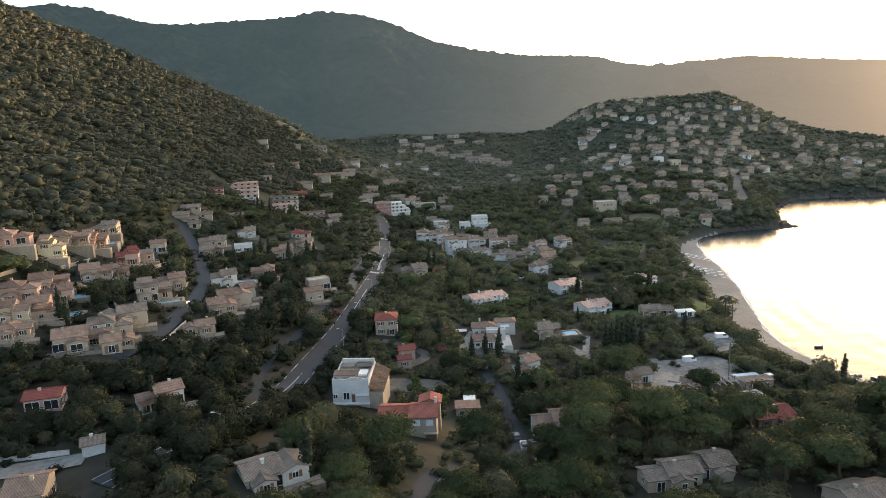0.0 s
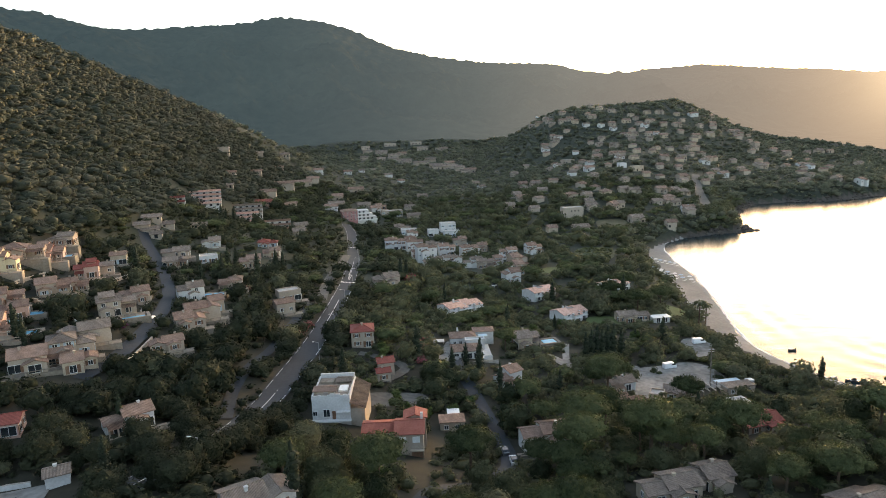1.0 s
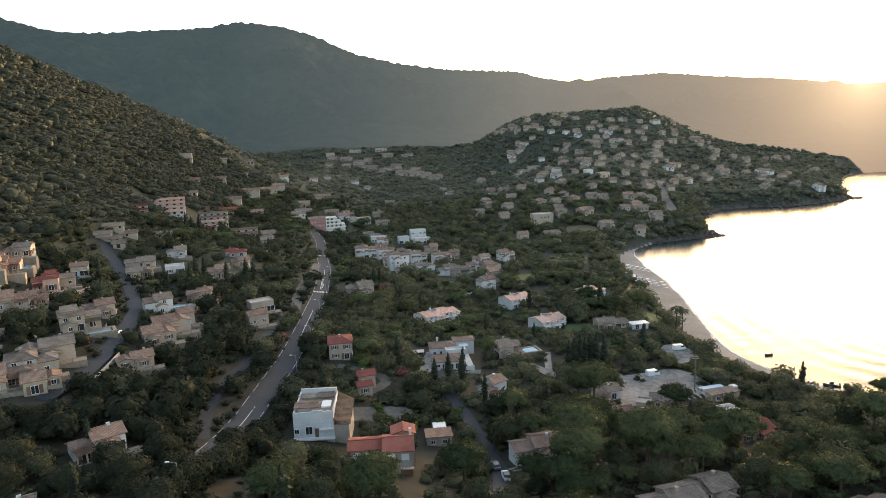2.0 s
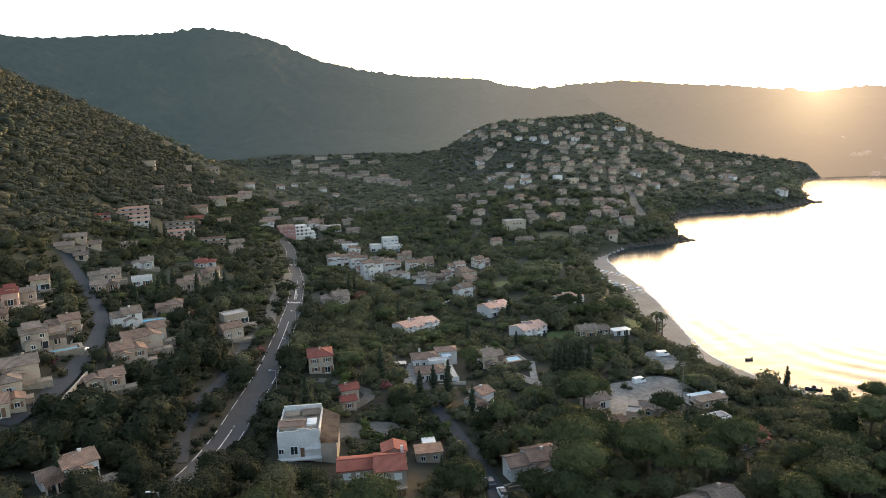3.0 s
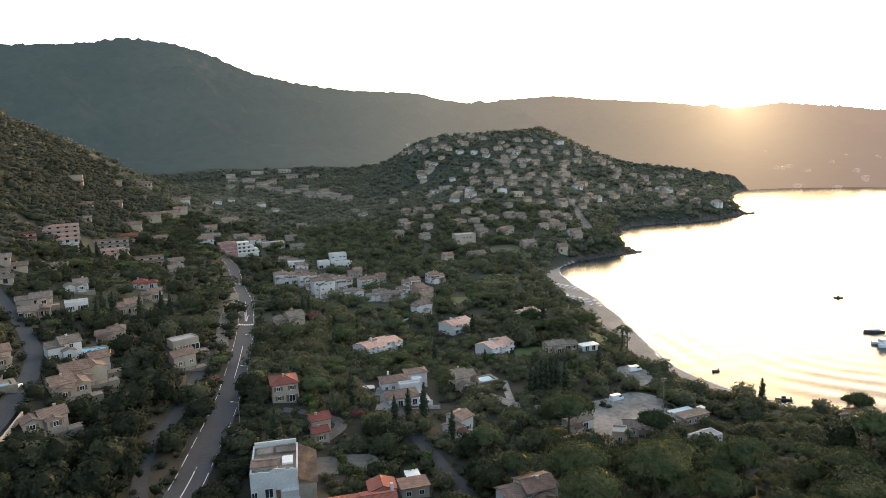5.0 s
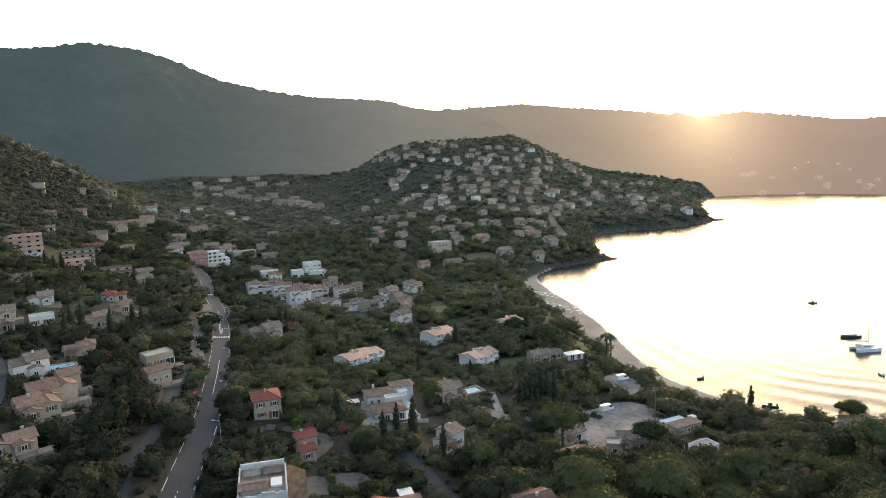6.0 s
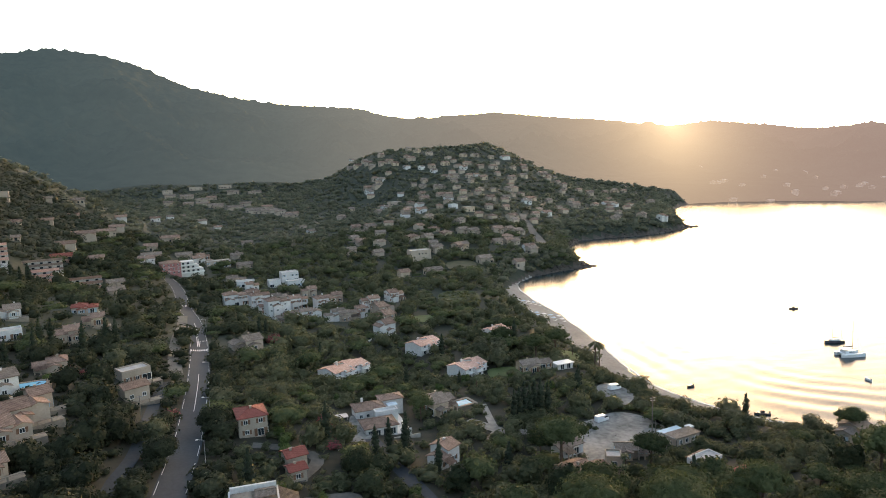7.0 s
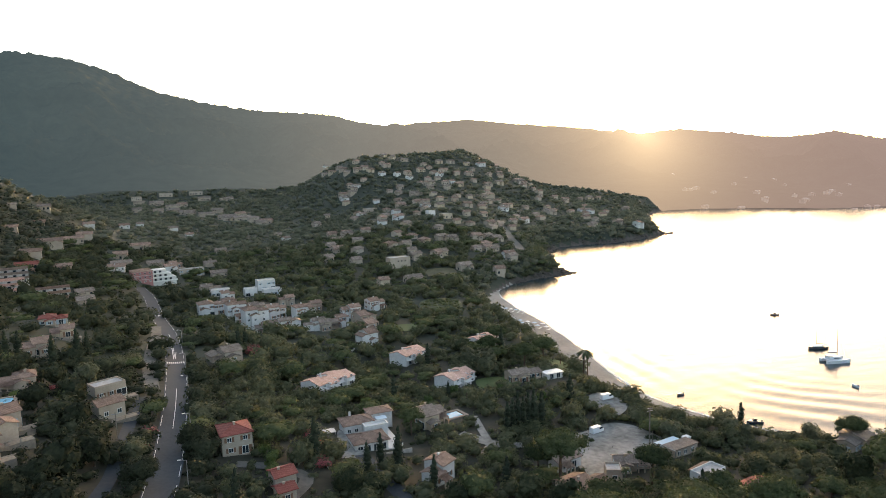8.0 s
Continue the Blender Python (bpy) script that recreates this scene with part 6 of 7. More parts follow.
# More darkened crowns, added to dim the roadside.
dark_rng = np.random.default_rng(77)
hx, hy = dark_rng.uniform(-92, -56, 150), dark_rng.uniform(150, 262, 150)
free = clear_of(hx, hy, 3.2, 4.0)
chosen = []
for x, y in zip(hx[free], hy[free]):
    if all(math.hypot(x - a, y - b) > 6.5 for a, b in chosen):
        chosen.append((x, y))
        plant(FAR_DIM_HOLMS[len(chosen) % 4], x, y, dark_rng.uniform(1.0, 1.5), 40 * len(chosen), 1.0, "holm oaks beside the road")
for x, y, s in ((-23, 213, 0.6), (-21.5, 207, 0.65), (-22, 201, 0.55), (-24, 181, 0.5), (-12, 168, 0.6), (-6, 167, 0.55), (1, 170, 0.6), (-15, 176, 0.5), (6, 176, 0.55), (-12, 119, 0.6),
                (21, 232, 0.6), (33, 250, 0.6), (46, 262, 0.6), (62, 256, 0.5), (-14, 244, 0.6), (-3, 246, 0.5), (12, 254, 0.6), (-86, 246, 0.5), (70, 240, 0.6), (26, 186, 0.6)):
    plant(FRESH[int(abs(x)) % 3], x, y, s, 31 * x, 1.0, "fresh green garden trees")
for x, y, s in ((5.5, 203, 0.95), (9.8, 202, 1.15), (15.6, 190, 0.85), (1, 199, 0.9), (49, 217, 1.1), (51, 218, 1.2), (53, 218, 1.1), (55, 219, 1.2), (57, 219, 1.25), (60, 220, 1.1), (47, 216, 1.05),
                (-119, 172, 1.1), (-115, 169, 0.9), (-72, 134, 0.75), (-25.4, 101, 1.25), (-26, 336, 1.0), (-23, 337, 1.0), (-145, 415, 1.1), (-134, 392, 1.15), (-140, 424, 1.1), (-138, 418, 1.0),
                (-136, 412, 1.05), (-80, 297, 1.3), (-77, 298, 1.25), (-98, 285, 1.1), (-95, 287, 1.1)):
    plant(CYPRESSES[int(x) % 3], x, y, s, x * 9, 1.0, "cypresses in the gardens")


def hedge(line, name, label, radius, mat, seed):
    pts = smooth_line(line, radius * 0.9)
    r = np.random.default_rng(seed)
    x = np.array([p.x for p in pts]) + r.uniform(-0.4, 0.4, len(pts))
    y = np.array([p.y for p in pts]) + r.uniform(-0.4, 0.4, len(pts))
    ob = woods(name, label, x, y, radius, 200, 0.15, mat, seed, 4, 0.9)
    ob["kind"], ob["category"] = "", "hedge"
    del ob["kind"]
    return ob


hedge([(-9, 231), (-9, 218), (-9, 205)], "oleander_hedge", "pink flowering oleander hedge along a drive", 1.5, M_PINKS, 31)
hedge([(-51.5, 232), (-52.5, 215), (-53, 196)], "oleander_hedge", "reddish oleander hedge beside the main road", 1.5, M_PINKS, 32)
hedge([(-100, 192), (-98, 189)], "bougainvillea", "purple bougainvillea spilling over a wall", 1.6, M_PURPLE, 33)
hedge([(-14, 139), (-13, 137.5)], "bougainvillea", "dark purple bougainvillea beside the terrace", 1.5, M_PURPLE, 34)
hedge([(98, 262), (103, 266)], "oleander_hedge", "dusky pink flowering bushes near the beach", 2.2, M_PINKS, 35)
hedge([(-22, 330), (-18, 327)], "oleander_hedge", "red flowering bush among the trees", 2.0, M_PINKS, 36)
hedge([(-92, 262), (-86, 262), (-80, 261)], "oleander_hedge", "pale pink oleanders by a house", 1.4, M_PINKS, 37)
hedge([(18, 219), (26, 222), (34, 228)], "garden_hedge", "clipped dark green garden hedge", 1.0, M_OAK, 38)
hedge([(44, 252), (54, 250), (68, 248)], "garden_hedge", "clipped green hedge round the earth plot", 1.1, M_OAK, 39)
hedge([(42, 258), (56, 256), (72, 254)], "garden_hedge", "long low green garden hedge", 1.0, M_OAK, 40)
hedge([(75, 226), (82, 233), (84, 241)], "reed_thicket", "tall bright green reed thicket by the car park", 2.6, M_REED, 41)
hedge([(62, 228), (68, 232), (74, 236)], "reed_thicket", "tall bright green reed thicket by the plot", 2.6, M_REED, 42)
hedge([(99, 240), (100, 232), (98, 224)], "reed_thicket", "olive green reed bank beside the parking lot", 1.8, M_REED, 44)
hedge([(84, 226), (83, 221), (88, 217)], "reed_thicket", "olive green reed bank beside the parking lot", 1.7, M_REED, 45)
hedge([(67, 207), (69, 206)], "garden_shrub", "dark rounded shrub in the gravel car park", 1.6, M_OAK, 46)
hedge([(85, 202), (87, 201)], "garden_shrub", "dark rounded shrub in the gravel car park", 1.8, M_OAK, 47)
hedge([(98, 218), (106, 222), (112, 226)], "reed_thicket", "olive green reed bank behind the beach", 1.9, M_REED, 43)


# ---- garden walls ----
def garden_wall(points, high, mat, label):
    """A low masonry wall with a coping, stepping with the ground."""
    line = smooth_line(points, 3.0)
    bm, cap = bmesh.new(), bmesh.new()
    for a, b in zip(line, line[1:]):
        mid, d = (a + b) / 2, b - a
        m = pose(mid.x, mid.y, max(ground(a.x, a.y), ground(b.x, b.y)), 0, 0, math.degrees(math.atan2(d.y, d.x)))
        box(bm, -d.length / 2, -0.15, -2.5, d.length / 2, 0.15, high, m)
        box(cap, -d.length / 2, -0.2, high, d.length / 2, 0.2, high + 0.09, m)
    root = new("garden_wall")
    tagged(root, label, "wall", "garden walls")
    part("wall", bm, mat, root)
    part("coping", cap, M_STONE, root)


for points in ([(-86, 167), (-86.6, 176), (-87.5, 185)], [(-99.5, 204), (-103, 218), (-107, 229)], [(-151, 190), (-151, 206)], [(-133, 202), (-122, 197)],
               [(-126, 240), (-126, 255)], [(-146, 214), (-145, 230)], [(-118, 196), (-110, 186)], [(-140, 178), (-128, 172)]):
    garden_wall(points, 1.1, M_WALLS[0], "low cream-rendered garden wall beside the houses")
garden_wall([(-92, 104.5), (-85, 107.5), (-77, 109.5)], 0.9, M_WALLS[2], "low white wall along the driveway")
garden_wall([(-8, 232), (-8, 217), (-8, 204)], 1.0, M_WALLS[2], "low white wall along a drive")
garden_wall([(66, 186), (74, 190), (81, 194)], 1.0, M_STONE, "low stone wall round the car park")


# ---- road markings ----
def stripe(line, offset, width, dash=0.0, gap=0.0, name="lane_line", label="white painted lane line"):
    """Painted lines along the main road, each dash a flat strip."""
    if not dash:
        V, F = ribbon(line, offset - width / 2, offset + width / 2, 0.31, 2)
        return tagged(new(name, mesh_from(name, V, F, [M_PAINT], None, False)), label, "road marking", kind="structure")
    VV, FF, k, run, cur = [], [], 0, 0.0, [line[0]]
    fine = []
    for a, b in zip(line, line[1:]):
        n = max(1, int((b - a).length))
        fine += [a + (b - a) * (i / n) for i in range(n)]
    per = max(2, int(dash) + 1)
    hop = max(per, int(dash + gap))
    for i in range(0, len(fine) - per, hop):
        V, F = ribbon(fine[i:i + per], offset - width / 2, offset + width / 2, 0.31, 2)
        VV.append(V)
        FF.append(F + k)
        k += len(V)
    return tagged(new(name, mesh_from(name, np.concatenate(VV), np.concatenate(FF), [M_PAINT], None, False)), label, "road marking", kind="structure")


stripe(main_line, 0.0, 0.16)
stripe(main_line, -3.25, 0.11, 6, 3, "edge_line", "white dashed edge line")
stripe(main_line, 3.25, 0.11, 6, 3, "edge_line", "white dashed edge line")


def crossing(at, width=6.4):
    i = min(range(1, len(main_line) - 1), key=lambda k: (main_line[k] - Vector((*at, 0))).length)
    d = (main_line[i + 1] - main_line[i - 1]).normalized()
    side = Vector((d.y, -d.x, 0))
    n = 9
    VV, FF = [], []
    for k in range(n):
        o = -width / 2 + width * (k + 0.25) / n
        a = main_line[i] - d * 1.4
        V, F = ribbon([a, a + d * 1.4, a + d * 2.8], o, o + width / n * 0.55, 0.32, 2)
        VV.append(V)
        FF.append(F + k * len(V))
    tagged(new("zebra_crossing", mesh_from("zebra_crossing", np.concatenate(VV), np.concatenate(FF), [M_PAINT], None, False)), "white zebra crossing stripes on the asphalt", "road marking", kind="structure")


crossing((-52, 312))
for a, b in (((-53.9, 350), (-51.0, 320)), ((-51.5, 350), (-50.4, 320)), ((-53.9, 350), (-51.5, 350))):
    V, F = ribbon(smooth_line([a, b], 2.0), -0.13, 0.13, 0.33, 2)
    tagged(new("island_marking", mesh_from("island_marking", V, F, [M_PAINT], None, False)), "white painted edge of a wedge-shaped traffic island", "road marking", kind="structure")
crossing((-67, 440))


# ---- posts ----
def pole(x, y, h, radius, label, arms=0, lamp=False):
    root = new("street_lamp" if lamp else "utility_pole")
    root.matrix_basis = pose(x, y, ground(x, y))
    tagged(root, label, "street lamp" if lamp else "pole")
    bm = bmesh.new()
    tube(bm, (0, 0, -0.5), (0, 0, h), radius, radius * 0.7, 8)
    part("post", bm, M_METAL if lamp else M_POST, root)
    for k in range(arms):
        bm = bmesh.new()
        box(bm, -0.9, -0.06, h - 0.5 - 0.7 * k, 0.9, 0.06, h - 0.38 - 0.7 * k)
        part("crossarm", bm, M_METAL, root)
    if lamp:
        bm = bmesh.new()
        tube(bm, (0, 0, h - 0.05), (-1.4, 0, h + 0.25), radius * 0.6, radius * 0.4, 6)
        part("arm", bm, M_METAL, root)
        bm = bmesh.new()
        box(bm, -1.9, -0.15, h + 0.18, -1.2, 0.15, h + 0.32)
        part("lamp_head", bm, M_FRAME, root)


pole(81.8, 195.7, 12.5, 0.22, "tall weathered utility mast beside the car park", 2)
pole(83.2, 196.2, 5.0, 0.14, "short wooden stay post beside the mast")
pole(-58, 221, 8.5, 0.14, "slim wooden utility pole beside the service lane", 1)
pole(-46, 112, 7, 0.1, "slim grey street lamp beside the road", 0, True)
for x, y in ((-40.5, 195), (-41, 226), (-43, 262), (-45.5, 300), (-49, 345)):
    pole(x, y, 7, 0.09, "slim grey street lamp beside the main road", 0, True)
pole(-178, 345, 9, 0.13, "wooden utility pole among the trees", 1)
pole(-100, 432, 9, 0.13, "wooden utility pole among the trees", 1)
mast = new("antenna_mast")
ma = radians(-18.3)
mast.matrix_basis = pose(2640 * math.sin(ma), 2640 * math.cos(ma), ground(2600 * math.sin(ma), 2600 * math.cos(ma)) - 4)
tagged(mast, "thin lattice antenna mast on the far ridge", "antenna")
bm = bmesh.new()
for k in range(3):
    a = 2.1 * k
    tube(bm, (1.6 * math.cos(a), 1.6 * math.sin(a), 0), (0.3 * math.cos(a), 0.3 * math.sin(a), 34), 0.35, 0.25, 5)
part("lattice", bm, M_METAL, mast)


# ---- cars ----
def loft(bm, sections):
    """Rings of (x, half width, z low, z high) joined along x."""
    last = None
    for x, hw, z0, z1 in sections:
        ring = [bm.verts.new(p) for p in ((x, -hw, z0), (x, hw, z0), (x, hw * 1.02, (z0 + z1) / 2), (x, hw * 0.9, z1), (x, -hw * 0.9, z1), (x, -hw * 1.02, (z0 + z1) / 2))]
        if last:
            for i in range(6):
                j = (i + 1) % 6
                bm.faces.new((last[i], last[j], ring[j], ring[i]))
        else:
            bm.faces.new(ring[::-1])
        last = ring
    bm.faces.new(last)


def car(x, y, rot, paint, words, van=False):
    root = new("van" if van else "car")
    root.matrix_basis = pose(x, y, ground(x, y) + 0.38, 0, 0, rot) @ Matrix.Scale(0.88 if van else 1.0, 4)
    tagged(root, words, "van" if van else "car", "parked vehicles")
    b, c = bmesh.new(), bmesh.new()
    if van:
        loft(b, ((-2.6, 0.9, 0.3, 2.15), (-2.5, 0.98, 0.25, 2.3), (1.3, 0.98, 0.25, 2.3), (1.9, 0.95, 0.25, 1.5), (2.6, 0.9, 0.3, 1.2), (2.7, 0.8, 0.35, 0.9)))
        loft(c, ((0.4, 1.0, 1.35, 2.0), (1.35, 1.0, 1.35, 2.02), (1.75, 0.97, 1.35, 1.9), (2.05, 0.9, 1.3, 1.5)))
    else:
        loft(b, ((-2.1, 0.75, 0.4, 0.85), (-2.0, 0.85, 0.25, 0.98), (-0.9, 0.88, 0.22, 0.98), (1.0, 0.88, 0.22, 0.95), (1.9, 0.82, 0.25, 0.78), (2.1, 0.7, 0.35, 0.65)))
        loft(c, ((-1.75, 0.70, 0.95, 1.0), (-1.35, 0.72, 0.95, 1.42), (0.2, 0.72, 0.95, 1.45), (0.95, 0.74, 0.93, 0.98)))
    part("body", b, paint, root)
    part("glazing", c, M_GLASS, root, "dark tinted glass")
    for wx in (-1.35, 1.35):
        for wy in (-0.82, 0.82):
            bm = bmesh.new()
            tube(bm, (wx, wy - 0.1, 0.3), (wx, wy + 0.1, 0.3), 0.33, 0.33, 12)
            part("wheel", bm, M_TYRE, root)


M_TYRE = material("tyre_rubber", (0.012, 0.012, 0.012), (0.03, 0.03, 0.03), 0.8, 3, 1, 0)
CAR_WHITE = material("white_car_paint", (0.68, 0.68, 0.68), (0.8, 0.8, 0.8), 0.25, 0.5, 0.2, 0, spec=0.5)
CAR_GREY = material("grey_car_paint", (0.16, 0.17, 0.18), (0.24, 0.25, 0.26), 0.3, 0.5, 0.2, 0, metal=0.5)
CAR_BLUE = material("blue_car_paint", (0.03, 0.06, 0.14), (0.05, 0.09, 0.2), 0.3, 0.5, 0.2, 0, metal=0.3)
for x, y, rot, paint, words, van in (
        (74, 211, 15, CAR_WHITE, "white delivery van parked in the gravel car park", True), (92, 234, 5, CAR_WHITE, "white van parked in the small gravel lot", True),
        (-95, 200, 70, CAR_WHITE, "white car parked on the hillside lane", False), (13.6, 147, 100, CAR_GREY, "grey car parked on the garden lane", False),
        (15.2, 140, 95, CAR_WHITE, "white car parked on the garden lane", False), (1.4, 106, 110, CAR_WHITE, "white car parked beside the lane", False),
        (-0.8, 109, 150, CAR_BLUE, "dark blue car parked beside the lane", False), (17.5, 321, 60, CAR_GREY, "grey car parked in a shaded row", False),
        (19.5, 326, 60, CAR_BLUE, "dark blue car parked in a shaded row", False), (21.3, 331, 60, CAR_GREY, "grey car parked in a shaded row", False),
        (23, 336, 60, CAR_WHITE, "white car parked in a shaded row", False), (-71, 372, 20, CAR_WHITE, "white car parked off the main road", False),
        (-70, 266, 15, CAR_WHITE, "white car parked beside a low house", False), (25, 212, 10, CAR_GREY, "grey car parked beside a villa", False)):
    car(x, y, rot, paint, words, van)


# ---- boats ----
def hull(bm, length, beam, height, draft=0.3):
    last = None
    for s in (0, 0.1, 0.3, 0.6, 0.85, 1.0):
        x = length * (s - 0.5)
        hw = beam / 2 * (0.72 if s == 0 else 1 - max(0, (s - 0.35) / 0.65) ** 2.2) + 0.02
        top = height * (0.85 + 0.3 * s * s)
        ring = [bm.verts.new(p) for p in ((x, -hw, top), (x, -hw * 0.8, 0), (x * 0.97, 0, -draft), (x, hw * 0.8, 0), (x, hw, top))]
        if last:
            for i in range(4):
                bm.faces.new((last[i], last[i + 1], ring[i + 1], ring[i]))
            bm.faces.new((last[4], last[0], ring[0], ring[4]))
        else:
            bm.faces.new(ring)
        last = ring
    bm.faces.new(last[::-1])


def rod(root, name, a, b, r, mat):
    bm = bmesh.new()
    tube(bm, a, b, r, r * 0.7, 6)
    return part(name, bm, mat, root)


M_HULL = material("white_gelcoat", (0.62, 0.63, 0.64), (0.78, 0.78, 0.78), 0.3, 1, 0.4, 0, spec=0.5)
M_DARKHULL = material("dark_hull_paint", (0.025, 0.028, 0.035), (0.06, 0.06, 0.07), 0.35, 1, 0.4, 0, spec=0.5)
M_SAIL = material("furled_sail_cover", (0.12, 0.12, 0.14), (0.22, 0.22, 0.24), 0.8, 2, 0.6, 0)


def catamaran(x, y, rot):
    root = new("catamaran")
    root.matrix_basis = pose(x, y, 0, 0, 0, rot)
    tagged(root, "white sailing catamaran moored in the bay", "boat")
    for s in (-2.9, 2.9):
        bm = bmesh.new()
        hull(bm, 13.5, 1.9, 1.7, 0.5)
        part("hull", bm, M_HULL, root).matrix_basis = pose(0, s, 0)
    bm = bmesh.new()
    box(bm, -5.2, -2.9, 1.0, 2.6, 2.9, 1.6)
    part("bridge_deck", bm, M_HULL, root)
    bm = bmesh.new()
    loft(bm, ((-4.2, 2.3, 1.6, 2.9), (-3.0, 2.5, 1.6, 3.3), (0.8, 2.4, 1.6, 3.2), (2.4, 2.0, 1.6, 1.9)))
    part("cabin", bm, M_HULL, root)
    bm = bmesh.new()
    loft(bm, ((-2.6, 2.56, 2.3, 2.85), (0.9, 2.46, 2.3, 2.8), (2.0, 2.1, 1.95, 2.2)))
    part("cabin_window", bm, M_GLASS, root, "dark wraparound window")
    rod(root, "mast", (1.2, 0, 3.0), (0.7, 0, 18.5), 0.14, M_METAL)
    rod(root, "boom", (1.1, 0, 4.4), (-4.8, 0, 4.8), 0.12, M_METAL)
    rod(root, "furled_sail", (0.8, 0, 4.75), (-4.5, 0, 5.1), 0.3, M_SAIL)
    rod(root, "forestay", (6.2, 0, 1.6), (0.8, 0, 17.5), 0.03, M_METAL)
    bm = bmesh.new()
    box(bm, -5.0, -2.0, 3.6, -1.8, 2.0, 3.72)
    part("cockpit_canopy", bm, M_HULL, root)
    return root


def monohull(x, y, rot):
    root = new("sailing_yacht")
    root.matrix_basis = pose(x, y, 0, 0, 0, rot)
    tagged(root, "dark-hulled sailing yacht with two bare masts", "boat")
    bm = bmesh.new()
    hull(bm, 11.5, 3.4, 1.25, 0.5)
    part("hull", bm, M_DARKHULL, root)
    bm = bmesh.new()
    loft(bm, ((-3.0, 1.1, 1.2, 1.75), (-2.4, 1.2, 1.2, 1.95), (2.0, 1.0, 1.2, 1.85), (2.9, 0.6, 1.2, 1.45)))
    part("cabin", bm, M_HULL, root)
    rod(root, "mast", (1.0, 0, 1.3), (1.0, 0, 13.2), 0.1, M_METAL)
    rod(root, "mizzen_mast", (-4.2, 0, 1.2), (-4.2, 0, 7.6), 0.08, M_METAL)
    rod(root, "furled_sail", (0.8, 0, 2.6), (-3.2, 0, 2.8), 0.18, M_SAIL)
    rod(root, "forestay", (5.6, 0, 1.4), (1.0, 0, 12.8), 0.03, M_METAL)
    rod(root, "backstay", (-5.6, 0, 1.2), (1.0, 0, 13.0), 0.03, M_METAL)
    return root


def small_boat(x, y, rot, length, words, mat, console=True, z=0.0):
    root = new("motor_boat" if console else "dinghy")
    root.matrix_basis = pose(x, y, z, 0, 0, rot)
    tagged(root, words, "boat", "small boats")
    bm = bmesh.new()
    hull(bm, length, length * 0.38, 0.7, 0.25)
    part("hull", bm, mat, root)
    bm = bmesh.new()
    box(bm, -length * 0.48, -0.2, 0.2, -length * 0.4, 0.2, 1.15)
    part("outboard_motor", bm, M_DARKHULL, root)
    if console:
        bm = bmesh.new()
        loft(bm, ((-0.6, 0.5, 0.7, 1.5), (0.2, 0.5, 0.7, 1.6), (0.7, 0.4, 0.7, 1.0)))
        part("console", bm, M_GLASS, root)
    for k in (-0.15, 0.2):
        bm = bmesh.new()
        box(bm, length * k - 0.15, -length * 0.16, 0.55, length * k + 0.15, length * 0.16, 0.74)
        part("thwart", bm, M_HULL, root)


catamaran(222, 257, -12).scale = (0.82, 0.82, 0.86)
monohull(232, 275, 170).scale = (0.85, 0.85, 0.9)
small_boat(266, 335, 160, 5, "grey motor boat moored in the bay", M_DARKHULL)
small_boat(139.5, 216.5, 160, 5.5, "dark inflatable dinghy near the shore", M_DARKHULL)
small_boat(134, 248.5, 190, 3.4, "small open boat moored off the beach", M_DARKHULL, False)
small_boat(131, 222, 30, 3.4, "small dark rowing boat near the shore", M_DARKHULL, False)
small_boat(134, 219.5, 20, 3.4, "small dark rowing boat near the shore", M_DARKHULL, False)
small_boat(201.5, 230, 90, 3.0, "square pale tender moored in the bay", M_HULL, False)
for x, y in ((268, 350), (239, 320), (201, 281), (195.5, 267), (269, 316), (257, 264), (228, 300), (190, 300), (215, 330)):
    ob = new("mooring_buoy")
    ob.matrix_basis = pose(x, y, 0)
    tagged(ob, "small dark mooring buoy on the water", "buoy", "mooring buoys")
    bm = bmesh.new()
    bmesh.ops.create_icosphere(bm, subdivisions=2, radius=0.2, matrix=pose(0, 0, 0.15))
    part("float", bm, M_DARKHULL, ob)
    rod(ob, "ring_post", (0, 0, 0.4), (0, 0, 0.65), 0.05, M_METAL)


# ---- beach: parasols, foam line, boulders ----
M_PARASOL = [material("blue_parasol_cloth", (0.25, 0.38, 0.5), (0.4, 0.52, 0.62), 0.8, 3, 1, 0), material("white_parasol_cloth", (0.6, 0.6, 0.58), (0.75, 0.75, 0.73), 0.8, 3, 1, 0)]
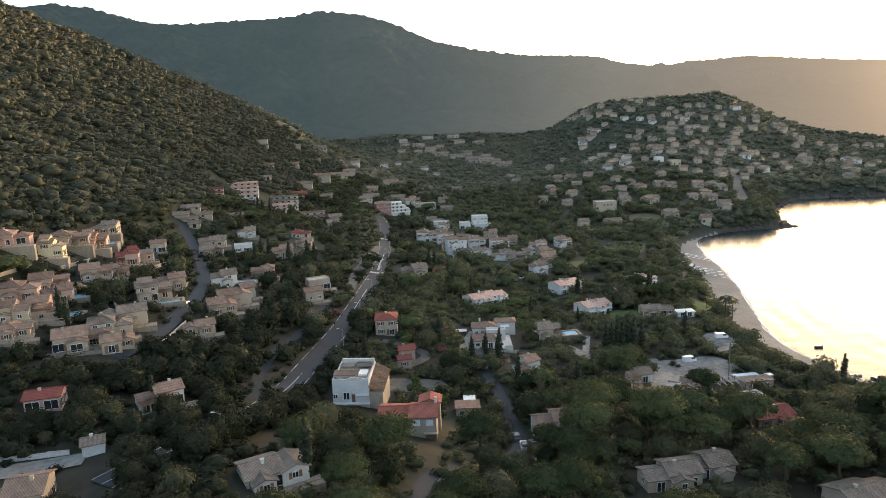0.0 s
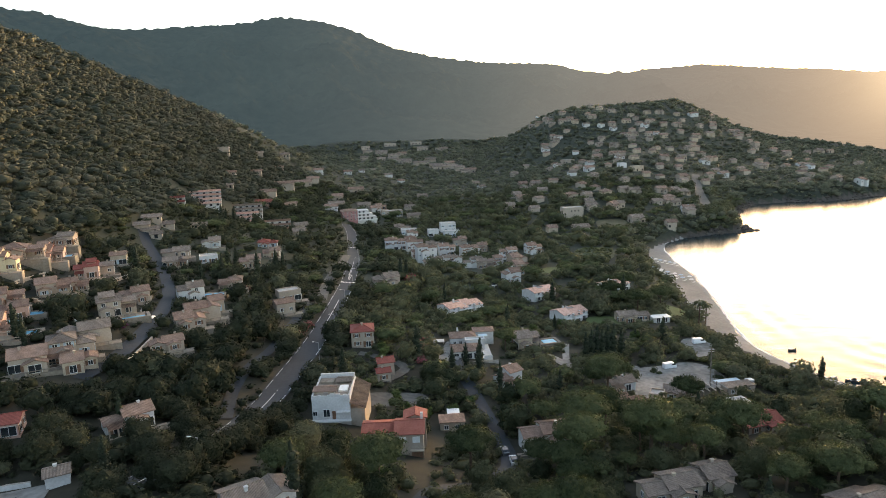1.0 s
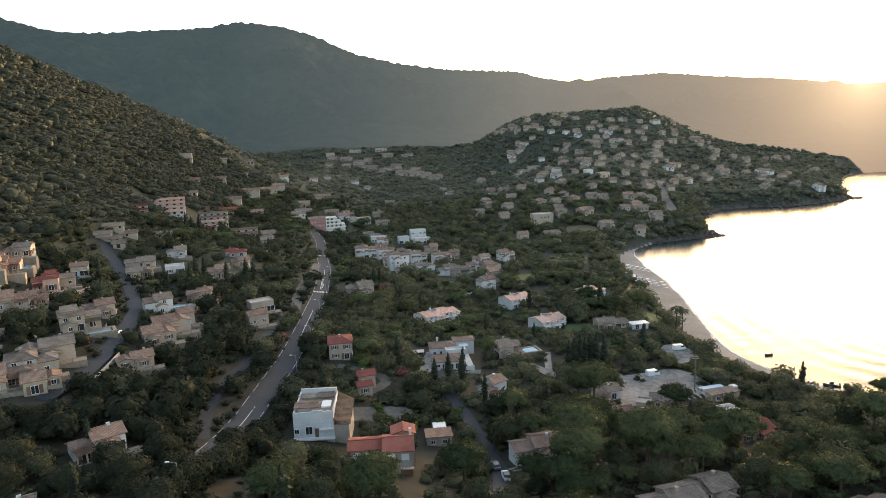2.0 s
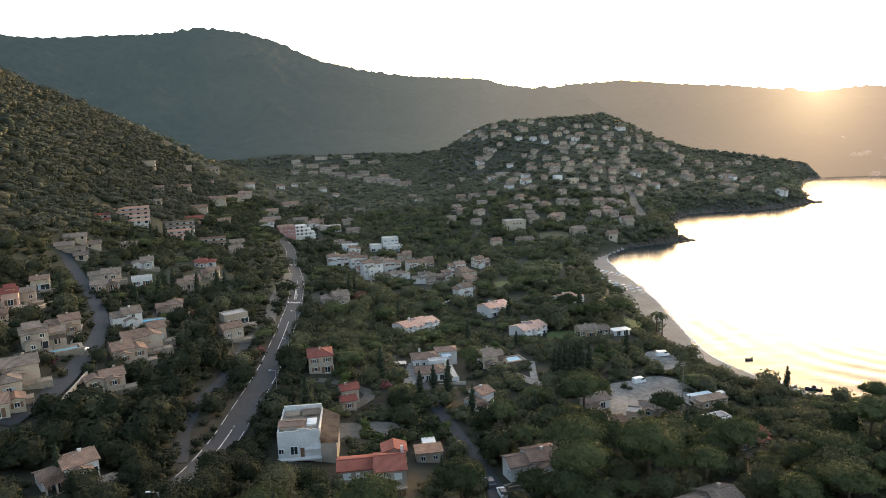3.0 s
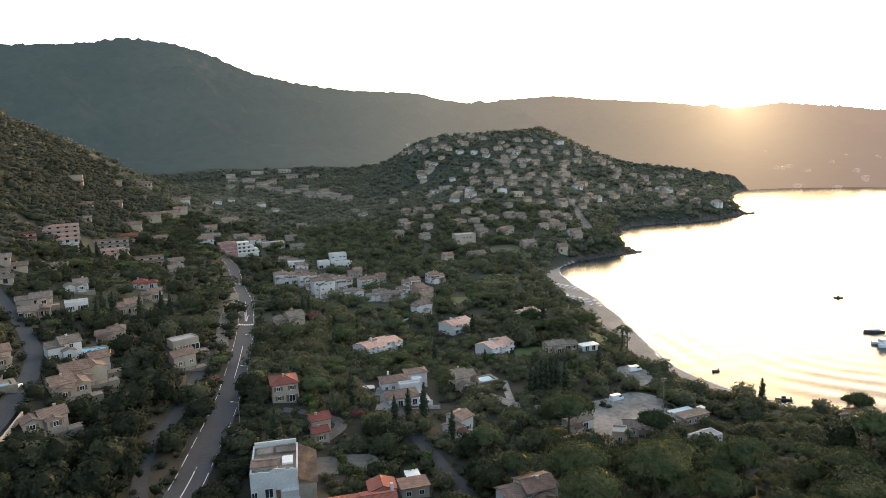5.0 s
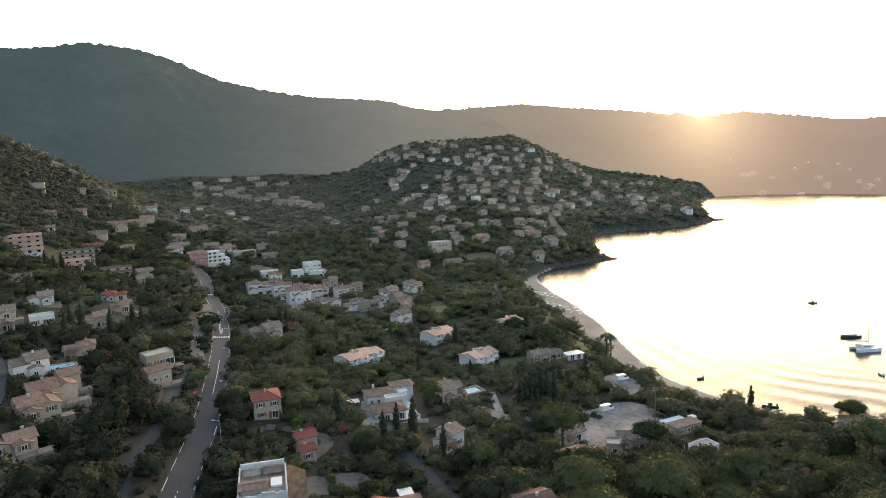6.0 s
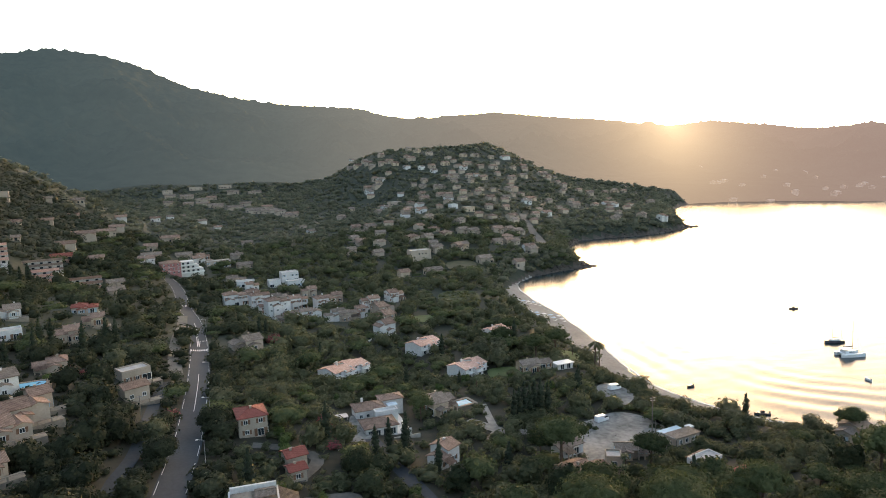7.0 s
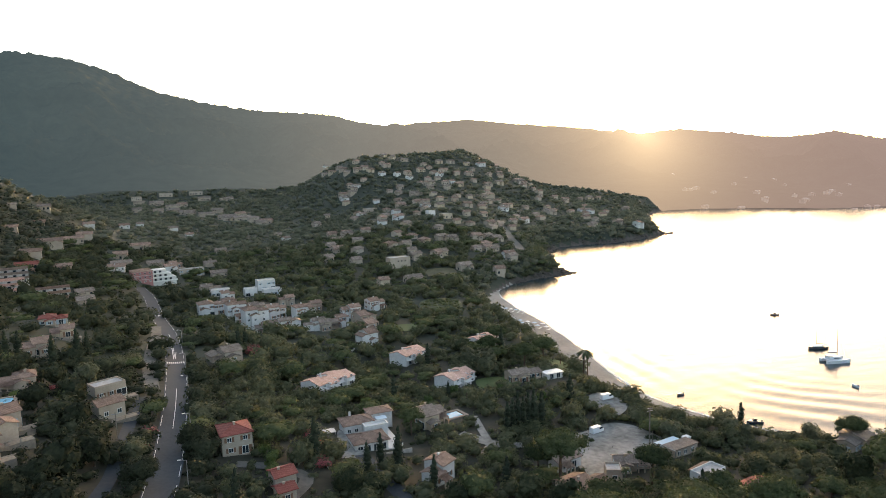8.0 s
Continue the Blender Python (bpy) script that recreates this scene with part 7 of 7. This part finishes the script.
for k in range(18):
    row, col = divmod(k, 6)
    x, y = 117 + col * 3.0 + row * 1.5 + rng.uniform(-0.5, 0.5), 373 - col * 3.2 + row * 6 + rng.uniform(-0.5, 0.5)
    if k >= 12:
        x, y = 126 + col * 2.2, 410 - col * 2.4
    ob = new("beach_parasol")
    ob.matrix_basis = pose(x, y, ground(x, y))
    tagged(ob, "open beach parasol standing in the sand", "parasol", "parasols on the beach")
    rod(ob, "pole", (0, 0, -0.3), (0, 0, 2.2), 0.04, M_FRAME)
    bm = bmesh.new()
    bmesh.ops.create_cone(bm, cap_ends=False, segments=10, radius1=1.35, radius2=0.05, depth=0.5, matrix=pose(0, 0, 2.15))
    part("canopy", bm, M_PARASOL[k % 2], ob)
    bed = new("sun_lounger")
    bed.matrix_basis = pose(x + 1.4, y, ground(x + 1.4, y), 0, 0, 20)
    tagged(bed, "white sun lounger beside a parasol", "lounger", "loungers on the beach")
    bm = bmesh.new()
    box(bm, -0.9, -0.33, 0.3, 0.4, 0.33, 0.38)
    part("seat", bm, M_FRAME, bed)
    bm = bmesh.new()
    box(bm, 0, -0.33, 0, 0.7, 0.33, 0.08, pose(0.4, 0, 0.3, 0, -35, 0))
    part("backrest", bm, M_FRAME, bed)

shore = smooth_line([tuple(p) for p in COAST[6:19]], 2.0)
foam_rng = np.random.default_rng(2)
wob = np.convolve(foam_rng.normal(size=len(shore) + 8), np.ones(9) / 9, "valid")
P = []
for i, p in enumerate(shore):
    d = (shore[min(i + 1, len(shore) - 1)] - shore[max(i - 1, 0)]).normalized()
    out = Vector((d.y, -d.x, 0))
    a = 0.6 + 1.4 * wob[i]
    P.append([(p + out * (a - 0.45)).to_tuple(), (p + out * (a + 0.35 + 0.5 * abs(wob[i]))).to_tuple()])
P = np.array(P)
P[..., 2] = 0.07
me = mesh_from("foam_line", P.reshape(-1, 3), grid_faces(len(shore), 2), [material("sea_foam", (0.6, 0.6, 0.6), (0.8, 0.8, 0.8), 0.7, 1, 0.2, 0.2)], None, False)
tagged(new("foam_line", me), "thin white foam line where waves meet sand", "foam", kind="structure")

boulder_rng = np.random.default_rng(12)


def boulders(name, label, pts, lo, hi):
    VV, FF, k = [], [], 0
    for x, y in pts:
        s = boulder_rng.uniform(lo, hi)
        v = ICO_V * boulder_rng.uniform(0.65, 1.2, (len(ICO_V), 1)) * (s, s * boulder_rng.uniform(0.7, 1.2), s * 0.7) + (x, y, max(-0.2, ground(x, y)))
        VV.append(v)
        FF.append(ICO_F + k)
        k += len(v)
    return tagged(new(name, mesh_from(name, np.concatenate(VV), np.concatenate(FF), [M_ROCK])), label, "rocks", kind="stuff")


def along_coast(i, j, count, spread):
    line = smooth_line([tuple(p) for p in COAST[i:j]], 1.5)
    pick = boulder_rng.integers(len(line), size=count)
    return [(line[q].x + boulder_rng.normal() * spread, line[q].y + boulder_rng.normal() * spread) for q in pick]


boulders("cape_rocks", "jagged dark rocks along the near cape", along_coast(17, 24, 260, 2.0) + [(232 + boulder_rng.uniform(0, 8), 514 + boulder_rng.normal() * 1.2) for _ in range(22)], 0.8, 2.6)
boulders("far_cape_rocks", "dark rocks along the far cape", along_coast(24, 30, 220, 2.5) + [(468 + boulder_rng.uniform(0, 14), 706 + boulder_rng.normal() * 1.6) for _ in range(20)], 1.2, 3.2)
boulders("shore_rocks", "scattered boulders at the foot of the slope", along_coast(4, 8, 90, 1.6), 0.6, 1.6)
